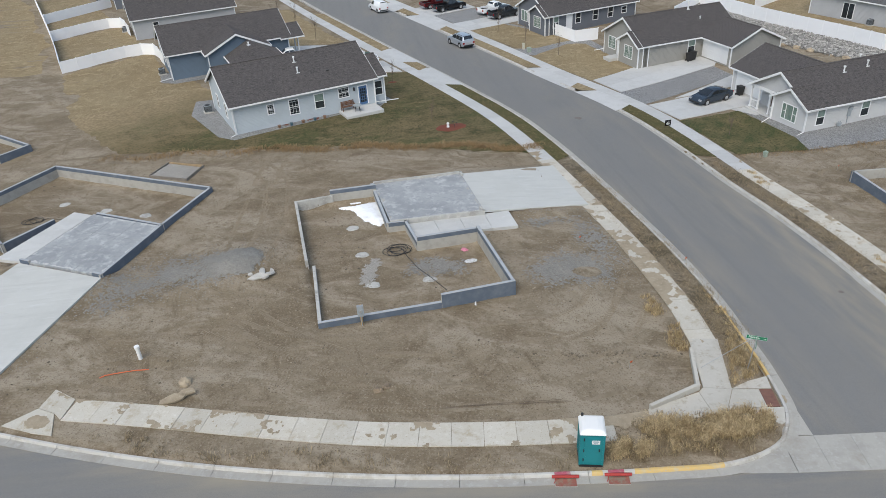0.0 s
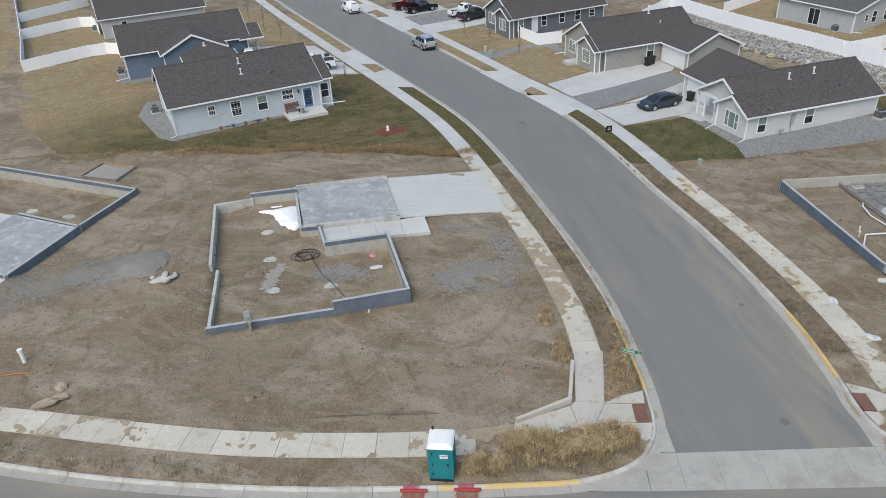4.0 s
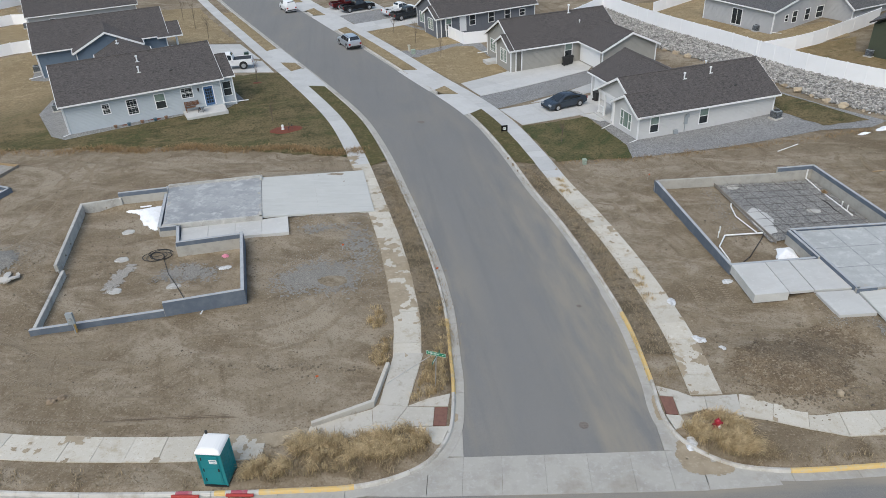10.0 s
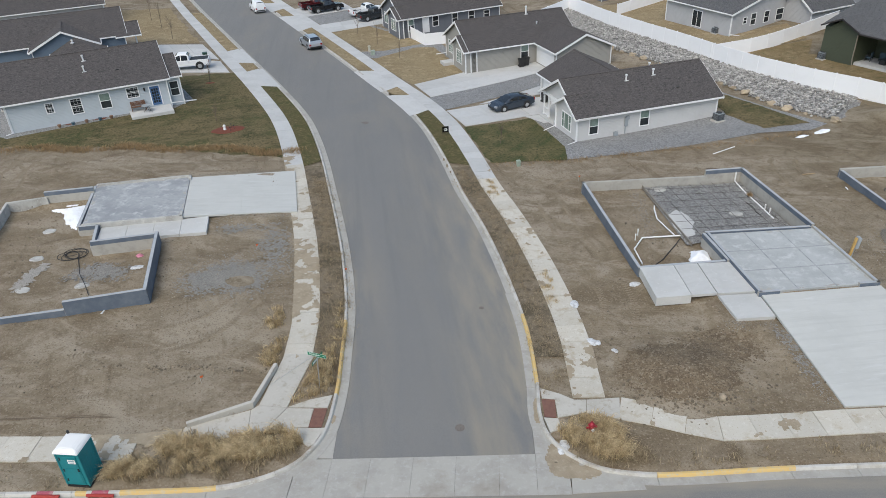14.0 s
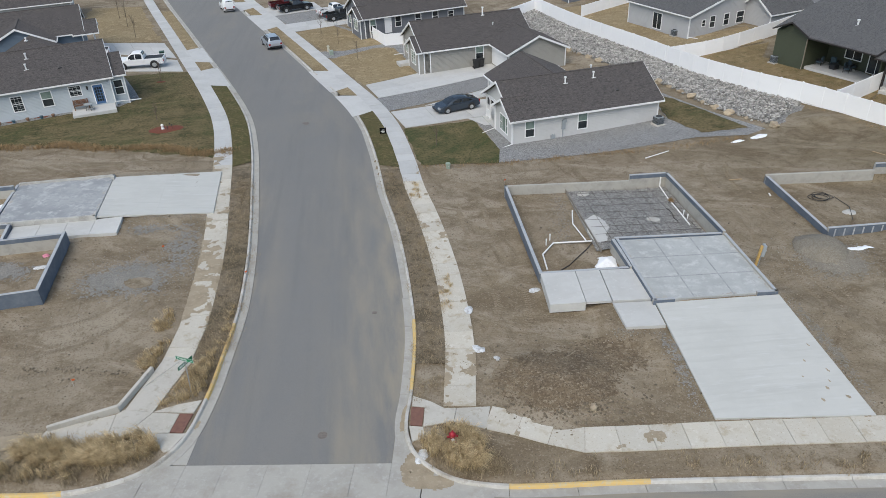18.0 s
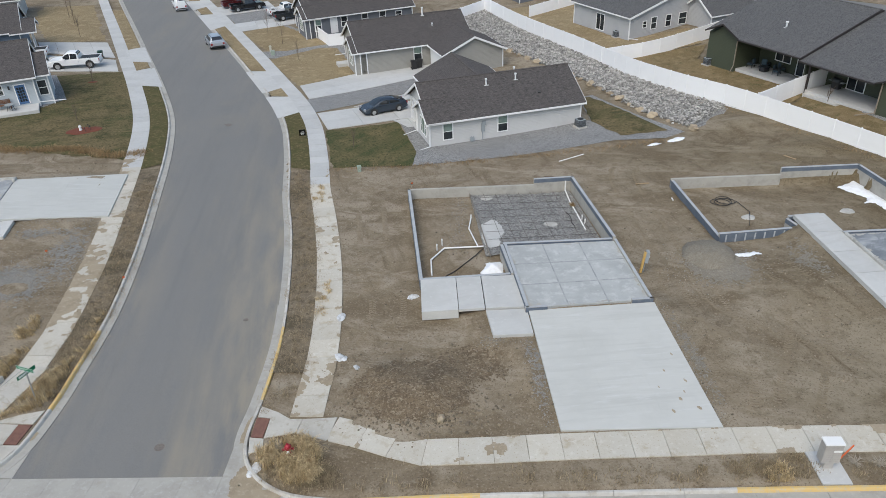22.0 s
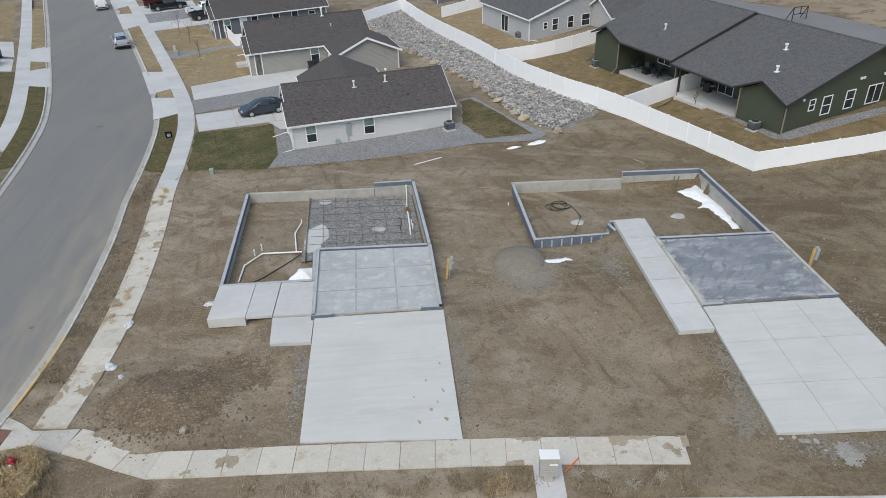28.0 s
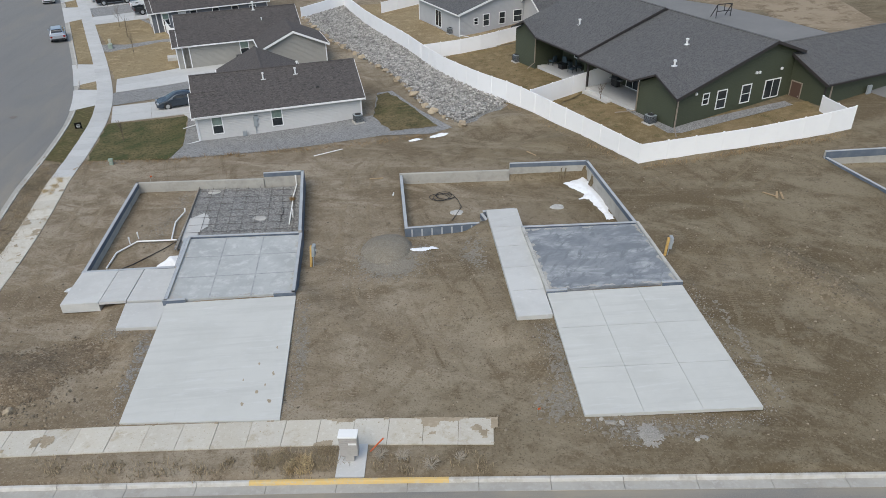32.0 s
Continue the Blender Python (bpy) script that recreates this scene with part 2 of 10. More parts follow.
GUTTER = material("gutter_concrete", (0.39, 0.376, 0.342), 0.9, spots=[(1.2, 0.45, 0.66, (0.33, 0.316, 0.288), 8), (0.25, 0.52, 0.68, (0.425, 0.412, 0.385), 6), (2.5, 0.55, 0.7, (0.3, 0.276, 0.236), 9)], bump=0.15, bump_scale=40, vary=0.03)
TAR = material("damp_proof_coating", (0.1, 0.125, 0.165), 0.7, spots=[(0.8, 0.45, 0.7, (0.15, 0.175, 0.21), 5)], bump=0.1)
FOUND = material("foundation_concrete", (0.4, 0.385, 0.35), 0.9, spots=[(0.7, 0.45, 0.7, (0.31, 0.3, 0.275), 6)], bump=0.2, bump_scale=20)
LAWN = material("lawn", (0.076, 0.083, 0.036), 0.95, spots=[(7, 0.43, 0.55, (0.165, 0.128, 0.07), 10), (2.2, 0.49, 0.6, (0.06, 0.06, 0.028), 11), (1.5, 0.52, 0.62, (0.175, 0.136, 0.076), 11, 20, 0.4), (0.6, 0.5, 0.64, (0.145, 0.116, 0.062), 9), (0.2, 0.5, 0.62, (0.044, 0.047, 0.021), 5), (0.1, 0.54, 0.64, (0.18, 0.147, 0.082), 3)], bump=0.8, bump_scale=25, spec=0.1)
DRY = material("dormant_lawn", (0.272, 0.216, 0.13), 0.95, spots=[(6, 0.42, 0.6, (0.225, 0.172, 0.1), 8), (1.4, 0.52, 0.64, (0.345, 0.272, 0.17), 7), (0.4, 0.53, 0.66, (0.185, 0.143, 0.082), 6), (0.1, 0.53, 0.66, (0.39, 0.31, 0.2), 3)], bump=0.8, bump_scale=25, spec=0.1)
DRY_BROWN = material("brown_dormant_lawn", (0.205, 0.152, 0.082), 0.95, spots=[(4, 0.43, 0.6, (0.155, 0.118, 0.06), 10), (1.2, 0.5, 0.62, (0.25, 0.19, 0.108), 9), (0.8, 0.54, 0.64, (0.115, 0.1, 0.047), 9), (0.1, 0.53, 0.66, (0.28, 0.215, 0.13), 3)], bump=0.8, bump_scale=25, spec=0.1)
ROOF = material("asphalt_shingle", (0.086, 0.079, 0.077), 0.95, spots=[(0.16, 0.45, 0.64, (0.116, 0.103, 0.098), 4, 25, 0.3), (0.11, 0.5, 0.64, (0.052, 0.049, 0.049), 3, 25, 0.35), (0.07, 0.52, 0.64, (0.142, 0.129, 0.124), 2, 25, 0.4)], bump=0.5, bump_scale=9, wave=(0.065, 0.045), spec=0.2)

ROOF_GREY = material("grey_shingle", (0.105, 0.105, 0.108), 0.95, spots=[(0.5, 0.42, 0.62, (0.135, 0.133, 0.132), 6), (0.15, 0.48, 0.62, (0.066, 0.066, 0.068), 4), (0.07, 0.5, 0.64, (0.155, 0.153, 0.152), 2)], bump=0.5, bump_scale=9, wave=(0.065, 0.045), spec=0.2)
SLAB_DARK = material("mottled_trowelled_slab", (0.235, 0.25, 0.268), 0.75, spots=[(2.2, 0.42, 0.6, (0.155, 0.17, 0.19), 9, 10, 0.6), (0.9, 0.5, 0.64, (0.36, 0.375, 0.39), 9, 10, 0.4), (0.5, 0.5, 0.64, (0.17, 0.185, 0.2), 8, 60, 0.4)], bump=0.1)
SLAB_MID = material("grey_trowelled_slab", (0.35, 0.36, 0.365), 0.75, spots=[(2.2, 0.42, 0.62, (0.265, 0.277, 0.287), 7), (0.8, 0.5, 0.66, (0.46, 0.468, 0.47), 7), (0.3, 0.52, 0.66, (0.29, 0.3, 0.31), 6)], bump=0.1)
FOUND_PALE = material("pale_foundation_concrete", (0.46, 0.452, 0.425), 0.9, spots=[(0.7, 0.45, 0.68, (0.37, 0.362, 0.34), 7), (1.2, 0.5, 0.64, (0.3, 0.288, 0.265), 6), (0.3, 0.54, 0.66, (0.53, 0.52, 0.49), 4)], bump=0.2, bump_scale=20)
SLAB_PALE = material("pale_mottled_slab", (0.42, 0.432, 0.425), 0.75, spots=[(2.2, 0.42, 0.62, (0.35, 0.36, 0.355), 7), (0.7, 0.5, 0.66, (0.5, 0.51, 0.5), 7), (0.3, 0.52, 0.66, (0.38, 0.39, 0.385), 6)], bump=0.1)
GRAVEL = gravel_material("grey_gravel", (0.37, 0.368, 0.362), (0.155, 0.155, 0.155), 0.08)
GRAVEL_THIN = gravel_material("thin_dusty_gravel", (0.315, 0.302, 0.275), (0.19, 0.18, 0.162), 0.05)
GRAVEL_PALE = gravel_material("pale_gravel", (0.4, 0.38, 0.345), (0.27, 0.25, 0.22), 0.05)
GRAVEL_DARK = gravel_material("dark_crushed_gravel", (0.36, 0.355, 0.34), (0.13, 0.128, 0.124), 0.08)
GRAVEL_EARTHY = gravel_material("earthy_crushed_gravel", (0.285, 0.262, 0.22), (0.185, 0.162, 0.128), 0.045)
STONE = material("grey_riprap_stone", (0.3, 0.29, 0.272), 0.9, spots=[(0.6, 0.45, 0.6, (0.4, 0.388, 0.365), 4), (1.1, 0.5, 0.62, (0.23, 0.222, 0.21), 4)], bump=0.3, bump_scale=12)
BROWN_ROCK = material("brown_field_rock", (0.25, 0.19, 0.13), 0.9, spots=[(0.2, 0.45, 0.65, (0.18, 0.14, 0.1), 5)], bump=0.5, bump_scale=12)
BOULDER = material("tan_boulder", (0.4, 0.33, 0.235), 0.9, spots=[(0.5, 0.45, 0.65, (0.3, 0.24, 0.17), 5)], bump=0.4, bump_scale=8, vary=0.15)
WHITE = material("white_vinyl", (0.88, 0.885, 0.9), 0.45, spots=[(1.5, 0.5, 0.8, (0.84, 0.845, 0.86), 3)])
TRIM = material("white_trim", (0.78, 0.785, 0.79), 0.5)
SNOW = material("old_snow", (0.82, 0.84, 0.87), 0.7, spots=[(0.4, 0.5, 0.75, (0.7, 0.7, 0.7), 4)], bump=0.3, bump_scale=10)
PVC = material("white_pvc", (0.78, 0.78, 0.77), 0.4)
BLACK = material("black_rubber", (0.02, 0.02, 0.021), 0.6)
STEEL = material("galvanised_steel", (0.5, 0.51, 0.52), 0.45, 0.8)
GREYBOX = material("grey_painted_metal", (0.3, 0.33, 0.35), 0.5)
GREYWOOD = material("grey_timber", (0.25, 0.225, 0.195), 0.85, spots=[(0.3, 0.45, 0.7, (0.18, 0.155, 0.13), 4)])
WOOD = material("weathered_timber", (0.36, 0.26, 0.15), 0.85, spots=[(0.3, 0.45, 0.7, (0.26, 0.18, 0.1), 4)])
YWOOD = material("yellow_timber_post", (0.55, 0.36, 0.13), 0.8, spots=[(0.2, 0.5, 0.7, (0.45, 0.27, 0.09), 3)])
TEAL = material("teal_plastic", (0.01, 0.2, 0.225), 0.5, spots=[(0.5, 0.5, 0.8, (0.015, 0.17, 0.19), 3)])
YELLOW = material("worn_yellow_kerb_paint", (0.6, 0.42, 0.165), 0.8, spots=[(0.35, 0.5, 0.66, (0.52, 0.43, 0.27), 6), (0.12, 0.58, 0.66, (0.45, 0.4, 0.31), 4)])
MAGENTA = material("worn_red_kerb_paint", (0.4, 0.09, 0.13), 0.8, spots=[(0.3, 0.5, 0.66, (0.4, 0.25, 0.25), 5)])
RED = material("red_enamel", (0.32, 0.015, 0.03), 0.4)
REDFAB = material("red_filter_sock", (0.36, 0.045, 0.04), 0.85)
REDMAT = material("faded_red_filter_mat", (0.27, 0.1, 0.075), 0.9, spots=[(0.3, 0.45, 0.6, (0.24, 0.19, 0.14), 7)], bump=0.5, bump_scale=30)
BRICKRED = material("rust_red_warning_paver", (0.2, 0.1, 0.075), 0.9, spots=[(0.25, 0.45, 0.7, (0.15, 0.075, 0.06), 4)], bump=0.4, bump_scale=30)
ORANGE = material("orange_plastic", (0.62, 0.13, 0.04), 0.5)
GLASS = material("dark_window_glass", (0.022, 0.026, 0.03), 0.08, spots=[(1.5, 0.4, 0.7, (0.05, 0.058, 0.062), 2)], spec=0.35)
GLASS_GREEN = material("grey_green_window_glass", (0.16, 0.22, 0.19), 0.08, spots=[(0.8, 0.4, 0.7, (0.24, 0.3, 0.27), 2)], spec=0.6)
GRASSY = material("dry_tall_grass", (0.64, 0.51, 0.31), 0.9, spots=[(0.35, 0.42, 0.6, (0.4, 0.295, 0.165), 5)], spec=0.15)
GRASS_DUN = material("grey_dead_weeds", (0.32, 0.258, 0.17), 0.9, spots=[(0.5, 0.4, 0.65, (0.25, 0.195, 0.125), 3)], spec=0.15)
GRASS_RUST = material("rust_dry_grass", (0.3, 0.215, 0.12), 0.9, spots=[(0.8, 0.4, 0.65, (0.28, 0.185, 0.095), 3)], spec=0.15)
BARK = material("young_bark", (0.14, 0.105, 0.08), 0.9)
MULCH = material("red_mulch", (0.16, 0.045, 0.025), 0.95, bump=0.8, bump_scale=30)
SIGN_GREEN = material("green_sign_sheet", (0.0, 0.16, 0.075), 0.4)
SIGN_WHITE = material("white_sign_letters", (0.8, 0.82, 0.8), 0.5)
PINK = material("pink_plastic_film", (0.6, 0.22, 0.3), 0.5)
FILM = material("white_plastic_film", (0.62, 0.63, 0.64), 0.4, spots=[(0.2, 0.45, 0.6, (0.4, 0.4, 0.4), 5)], bump=0.6, bump_scale=12)
CARDBOARD = material("cardboard", (0.4, 0.27, 0.16), 0.9)


# ---- terrain ----
# slow rise and fall of the land: spline weights every 25 m, rows from south to north
LAND = np.array([
    [-2.97, -1.51, -0.32, 0.44, 1.03, 1.40, 0.58, -0.17, -0.60, -1.06],
    [-2.82, -1.50, -0.31, 0.58, 0.97, 0.63, 0.46, 0.45, 0.44, 0.43],
    [-2.67, -1.49, -0.29, 0.72, 0.90, -0.13, 0.34, 1.07, 1.49, 1.92],
    [-2.35, -1.41, -0.30, 0.93, 0.88, -0.47, 0.28, 1.68, 2.51, 3.43],
    [-1.72, -0.98, 0.03, 1.05, -0.06, -1.70, -0.24, 2.46, 3.73, 4.94],
    [-0.78, -0.28, 0.15, -0.29, -1.40, -1.55, 0.23, 2.90, 4.74, 6.31],
    [0.23, 0.10, -0.24, -0.99, -1.20, -0.27, 1.32, 3.40, 5.46, 7.42],
    [1.17, 0.25, -0.60, -1.00, -0.49, 0.81, 2.36, 4.12, 6.16, 8.34],
])


def spline(t, count):
    i = np.clip(np.floor(t), 0, count - 1).astype(int)
    f = np.clip(t - i, 0, 1)
    return i, ((1 - f) ** 3 / 6, (3 * f**3 - 6 * f**2 + 4) / 6, (-3 * f**3 + 3 * f**2 + 3 * f + 1) / 6, f**3 / 6)


def land(x, y):
    """Height of the smooth land at plan points (arrays or numbers)."""
    x, y = np.asarray(x, float), np.asarray(y, float)
    i, cx = spline((x + 75) / 25, 7)
    j, cy = spline(y / 25, 5)
    z = np.zeros(np.broadcast(x, y).shape)
    for b in range(4):
        for a in range(4):
            z = z + cy[b] * cx[a] * LAND[j + b, i + a]
    return z - 0.3 * np.exp(-((x - 6) ** 2 + (y - 89) ** 2) / 121)


ROWS_ = [list(map(float, r)) for r in LAND]


def G(x, y):
    """The same height for one plan point."""
    u, v = (x + 75) / 25, y / 25
    i, j = min(max(int(math.floor(u)), 0), 6), min(max(int(math.floor(v)), 0), 4)
    f, g = min(max(u - i, 0.0), 1.0), min(max(v - j, 0.0), 1.0)
    cx = ((1 - f) ** 3, 3 * f**3 - 6 * f * f + 4, -3 * f**3 + 3 * f * f + 3 * f + 1, f**3)
    cy = ((1 - g) ** 3, 3 * g**3 - 6 * g * g + 4, -3 * g**3 + 3 * g * g + 3 * g + 1, g**3)
    return sum(cy[b] * sum(cx[a] * ROWS_[j + b][i + a] for a in range(4)) for b in range(4)) / 36 - 0.3 * math.exp(-((x - 6) ** 2 + (y - 89) ** 2) / 121)


def smooth_line(points, step=1.0):
    """A Catmull-Rom curve through plan points, resampled at even steps."""
    p = [np.array(q, float) for q in points]
    p = [2 * p[0] - p[1]] + p + [2 * p[-1] - p[-2]]
    fine = []
    for a, b, c, d in zip(p, p[1:], p[2:], p[3:]):
        for k in range(24):
            t = k / 24
            fine.append(0.5 * (2 * b + (c - a) * t + (2 * a - 5 * b + 4 * c - d) * t * t + (3 * b - a - 3 * c + d) * t**3))
    fine.append(p[-2])
    fine = np.array(fine)
    s = np.r_[0, np.cumsum(np.linalg.norm(np.diff(fine, axis=0), axis=1))]
    n = max(2, int(round(s[-1] / step)) + 1)
    u = np.linspace(0, s[-1], n)
    return np.c_[np.interp(u, s, fine[:, 0]), np.interp(u, s, fine[:, 1])]


def normals(line):
    t = np.gradient(line, axis=0)
    t /= np.linalg.norm(t, axis=1)[:, None]
    return np.c_[-t[:, 1], t[:, 0]]  # to the left of the way


AVENUE = smooth_line([(15.95, 22), (15.9, 26), (15.5, 35), (14.7, 40), (13.1, 47), (11.2, 53.5), (8.2, 63.5), (4.2, 74.3), (-1.9, 86.2), (-10, 100.5), (-20, 118), (-31, 137), (-55, 179), (-90, 240)])
AV_N = normals(AVENUE)
# the east edge swings a little wider past the lots
WIDER = np.interp(AVENUE[:, 1], [54, 68], [0.0, 0.65])[:, None]
FRONT = smooth_line([(-120, 62), (-80, 45), (-45, 31), (-30.7, 26.5), (-25.4, 25.2), (-20.5, 24.2), (-14.7, 23.5), (-9.1, 23.1), (-3.8, 23.15), (3, 23.5), (15, 24.6), (26, 25.4), (32.5, 25.95), (43, 26.55), (52, 26.9), (69.6, 27.4), (100, 28.4), (140, 29.5)])
FR_N = normals(FRONT)


def offset(line, n, d):
    return line + n * d


def mesh(name, verts, faces, mat, parent=None):
    me = bpy.data.meshes.new(name)
    me.from_pydata([tuple(map(float, v)) for v in verts], [], faces)
    me.validate()
    me.update()
    if mat:
        me.materials.append(mat)
    ob = new(name, me)
    if parent:
        ob.parent = parent
    return ob


def part(name, bm, mat, parent=None, label=""):
    """Links a bmesh as one mesh object under a thing or a part."""
    me = bpy.data.meshes.new(name)
    bmesh.ops.recalc_face_normals(bm, faces=bm.faces)
    bm.to_mesh(me)
    bm.free()
    me.materials.append(mat)
    ob = new(name, me)
    ob.parent = parent
    if label:
        tagged(ob, label)
    return ob


def thing(name, m, label, category, group="", kind=""):
    e = new(name)
    e.matrix_basis = m
    return tagged(e, label, category, group, kind)


def box(bm, x0, y0, z0, x1, y1, z1, bevel=0.0):
    made = bmesh.ops.create_cube(bm, size=1, matrix=Matrix.Translation(((x0 + x1) / 2, (y0 + y1) / 2, (z0 + z1) / 2)) @ Matrix.Diagonal((abs(x1 - x0), abs(y1 - y0), abs(z1 - z0), 1)))
    if bevel:
        edges = list({e for v in made["verts"] for e in v.link_edges})
        bmesh.ops.bevel(bm, geom=edges, offset=bevel, segments=2, affect="EDGES")
    return bm


def cyl(bm, p, q, r, r2=None, sides=12):
    p, q = Vector(p), Vector(q)
    d = q - p
    m = Matrix.Translation((p + q) / 2) @ d.to_track_quat("Z", "Y").to_matrix().to_4x4()
    bmesh.ops.create_cone(bm, cap_ends=True, segments=sides, radius1=r, radius2=r if r2 is None else r2, depth=d.length, matrix=m)
    return bm


def B():
    return bmesh.new()


def inside(x, y, poly):
    """Which plan points lie in the polygon (arrays)."""
    x, y = np.asarray(x, float), np.asarray(y, float)
    hit = np.zeros(np.broadcast(x, y).shape, bool)
    for (ax, ay), (bx, by) in zip(poly, poly[1:] + poly[:1]):
        with np.errstate(divide="ignore", invalid="ignore"):
            hit ^= ((ay > y) != (by > y)) & (x < (bx - ax) * (y - ay) / (by - ay) + ax)
    return hit


def strip(name, left, right, h, mat, thick=0.0, parent=None):
    """A ribbon between two plan lines, draped on the land at height h."""
    n = len(left)
    v = [(x, y, G(x, y) + h) for x, y in left] + [(x, y, G(x, y) + h) for x, y in right]
    f = [(i, i + 1, n + i + 1, n + i) for i in range(n - 1)]
    if thick:
        v += [(x, y, z - thick) for x, y, z in v]
        f += [(i + 1, i, 2 * n + i, 2 * n + i + 1) for i in range(n - 1)] + [(n + i, n + i + 1, 3 * n + i + 1, 3 * n + i) for i in range(n - 1)]
        f += [(0, n, 3 * n, 2 * n), (n - 1, 3 * n - 1, 4 * n - 1, 2 * n - 1)]
    ob = mesh(name, v, f, mat, parent)
    bm = B()
    bm.from_mesh(ob.data)
    bmesh.ops.recalc_face_normals(bm, faces=bm.faces)
    bm.to_mesh(ob.data)
    bm.free()
    return ob


def sheet(name, poly, h, mat, step=1.0, thick=0.0, rough=0.0, parent=None, flat=None):
    """A polygon of the plan draped on the land (or at height flat), cut to a grid; thick gives it sides."""
    bm = B()
    f = bm.faces.new([bm.verts.new((x, y, 0)) for x, y in poly])
    if flat is None:
        for axis, k in ((0, 0), (1, 1)):
            lo, hi = min(p[k] for p in poly), max(p[k] for p in poly)
            for c in np.arange(math.ceil(lo / step) * step, hi, step):
                no = (1, 0, 0) if k == 0 else (0, 1, 0)
                bmesh.ops.bisect_plane(bm, geom=bm.verts[:] + bm.edges[:] + bm.faces[:], plane_co=(c, c, 0), plane_no=no)
    for v in bm.verts:
        z = G(v.co.x, v.co.y) + h if flat is None else flat
        v.co.z = z + (rough * noise.noise((v.co.x * 1.3, v.co.y * 1.3, 3.0)) if rough else 0)
    if thick:
        r = bmesh.ops.extrude_face_region(bm, geom=bm.faces[:])
        for v in r["geom"]:
            if isinstance(v, bmesh.types.BMVert):
                v.co.z -= thick
    return part(name, bm, mat, parent)


# ---- the ground, one sheet to the horizon ----
# dug-out insides of the four foundations: plan polygon, floor height
PITS = [
    ([(-19.75, 50.7), (-16.95, 41.7), (-14.8, 34.7), (-7.4, 36.7), (-2.9, 38.1), (-5.15, 45.2), (-9.4, 44.1), (-10.6, 47.5), (-11.8, 47.0), (-13.5, 52.2)], 0.5),
    ([(26.15, 54.75), (28.3, 42.1), (34.0, 42.8), (33.4, 46.2), (40.75, 46.9), (38.9, 56.15), (35.9, 55.7)], -0.25),
    ([(46.75, 56.05), (48.05, 47.5), (53.5, 48.5), (53.1, 49.5), (55.2, 49.8), (55.5, 46.9), (63.1, 47.7), (61.05, 57.5)], -0.05),
    ([(78.9, 56.7), (81.1, 50.0), (93.0, 51.5), (91.5, 58.6)], 1.35),
    ([(-28.3, 54.5), (-30.1, 48.0), (-36.4, 50.1), (-37.2, 47.5), (-44.5, 49.8), (-48.3, 52.2), (-45.0, 60.1)], 0.0),
]


# the open mouth of the avenue between the two corner kerbs
MOUTH = [(3.5, 22), (3.5, 23.4), (6.3, 23.7), (8.1, 24.3), (9.4, 25.15), (10.1, 26.4), (10.4, 27.6), (10.45, 29), (21.2, 29), (21.5, 27.7), (22.25, 26.6), (23.55, 25.7), (25, 25.4), (27, 25.4), (27, 22)]
# earth banked up to the new drives: a corner, the two sides from it, depth of the earth under the edge
FILLS = [
    ((-4.54, 48.5, 1.22), (6.4, 1.44, -0.52), (-1.95, 6.9, 0.0), 0.05),
    ((34.9, 38.75, 0.66), (7.35, 1.0, 0.0), (0.98, -7.3, -0.376), 0.07),
    ((56.75, 39.4, 1.36), (7.7, 1.0, 0.0), (1.1, -9.0, -0.54), 0.12),
    ((-38.8, 42.9, 1.02), (7.3, -2.3, 0.0), (-3.5, -9.5, -0.57), 0.1),
    ((-2.05, 46.45, 0.98), (-7.7, -1.2, 0.04), (-0.65, 2.4, 0.0), 0.2),
    ((32.4, 38.85, 0.55), (2.4, 0.25, 0.0), (0.45, -2.3, -0.05), 0.16),
    ((53.3, 49.35, 1.34), (2.1, 0.25, 0.0), (1.7, -12.15, -0.07), 0.26),
]


def hump(x, y, cx, cy, r, h):
    return h * np.exp(-(((x - cx) ** 2 + (y - cy) ** 2) / r**2))


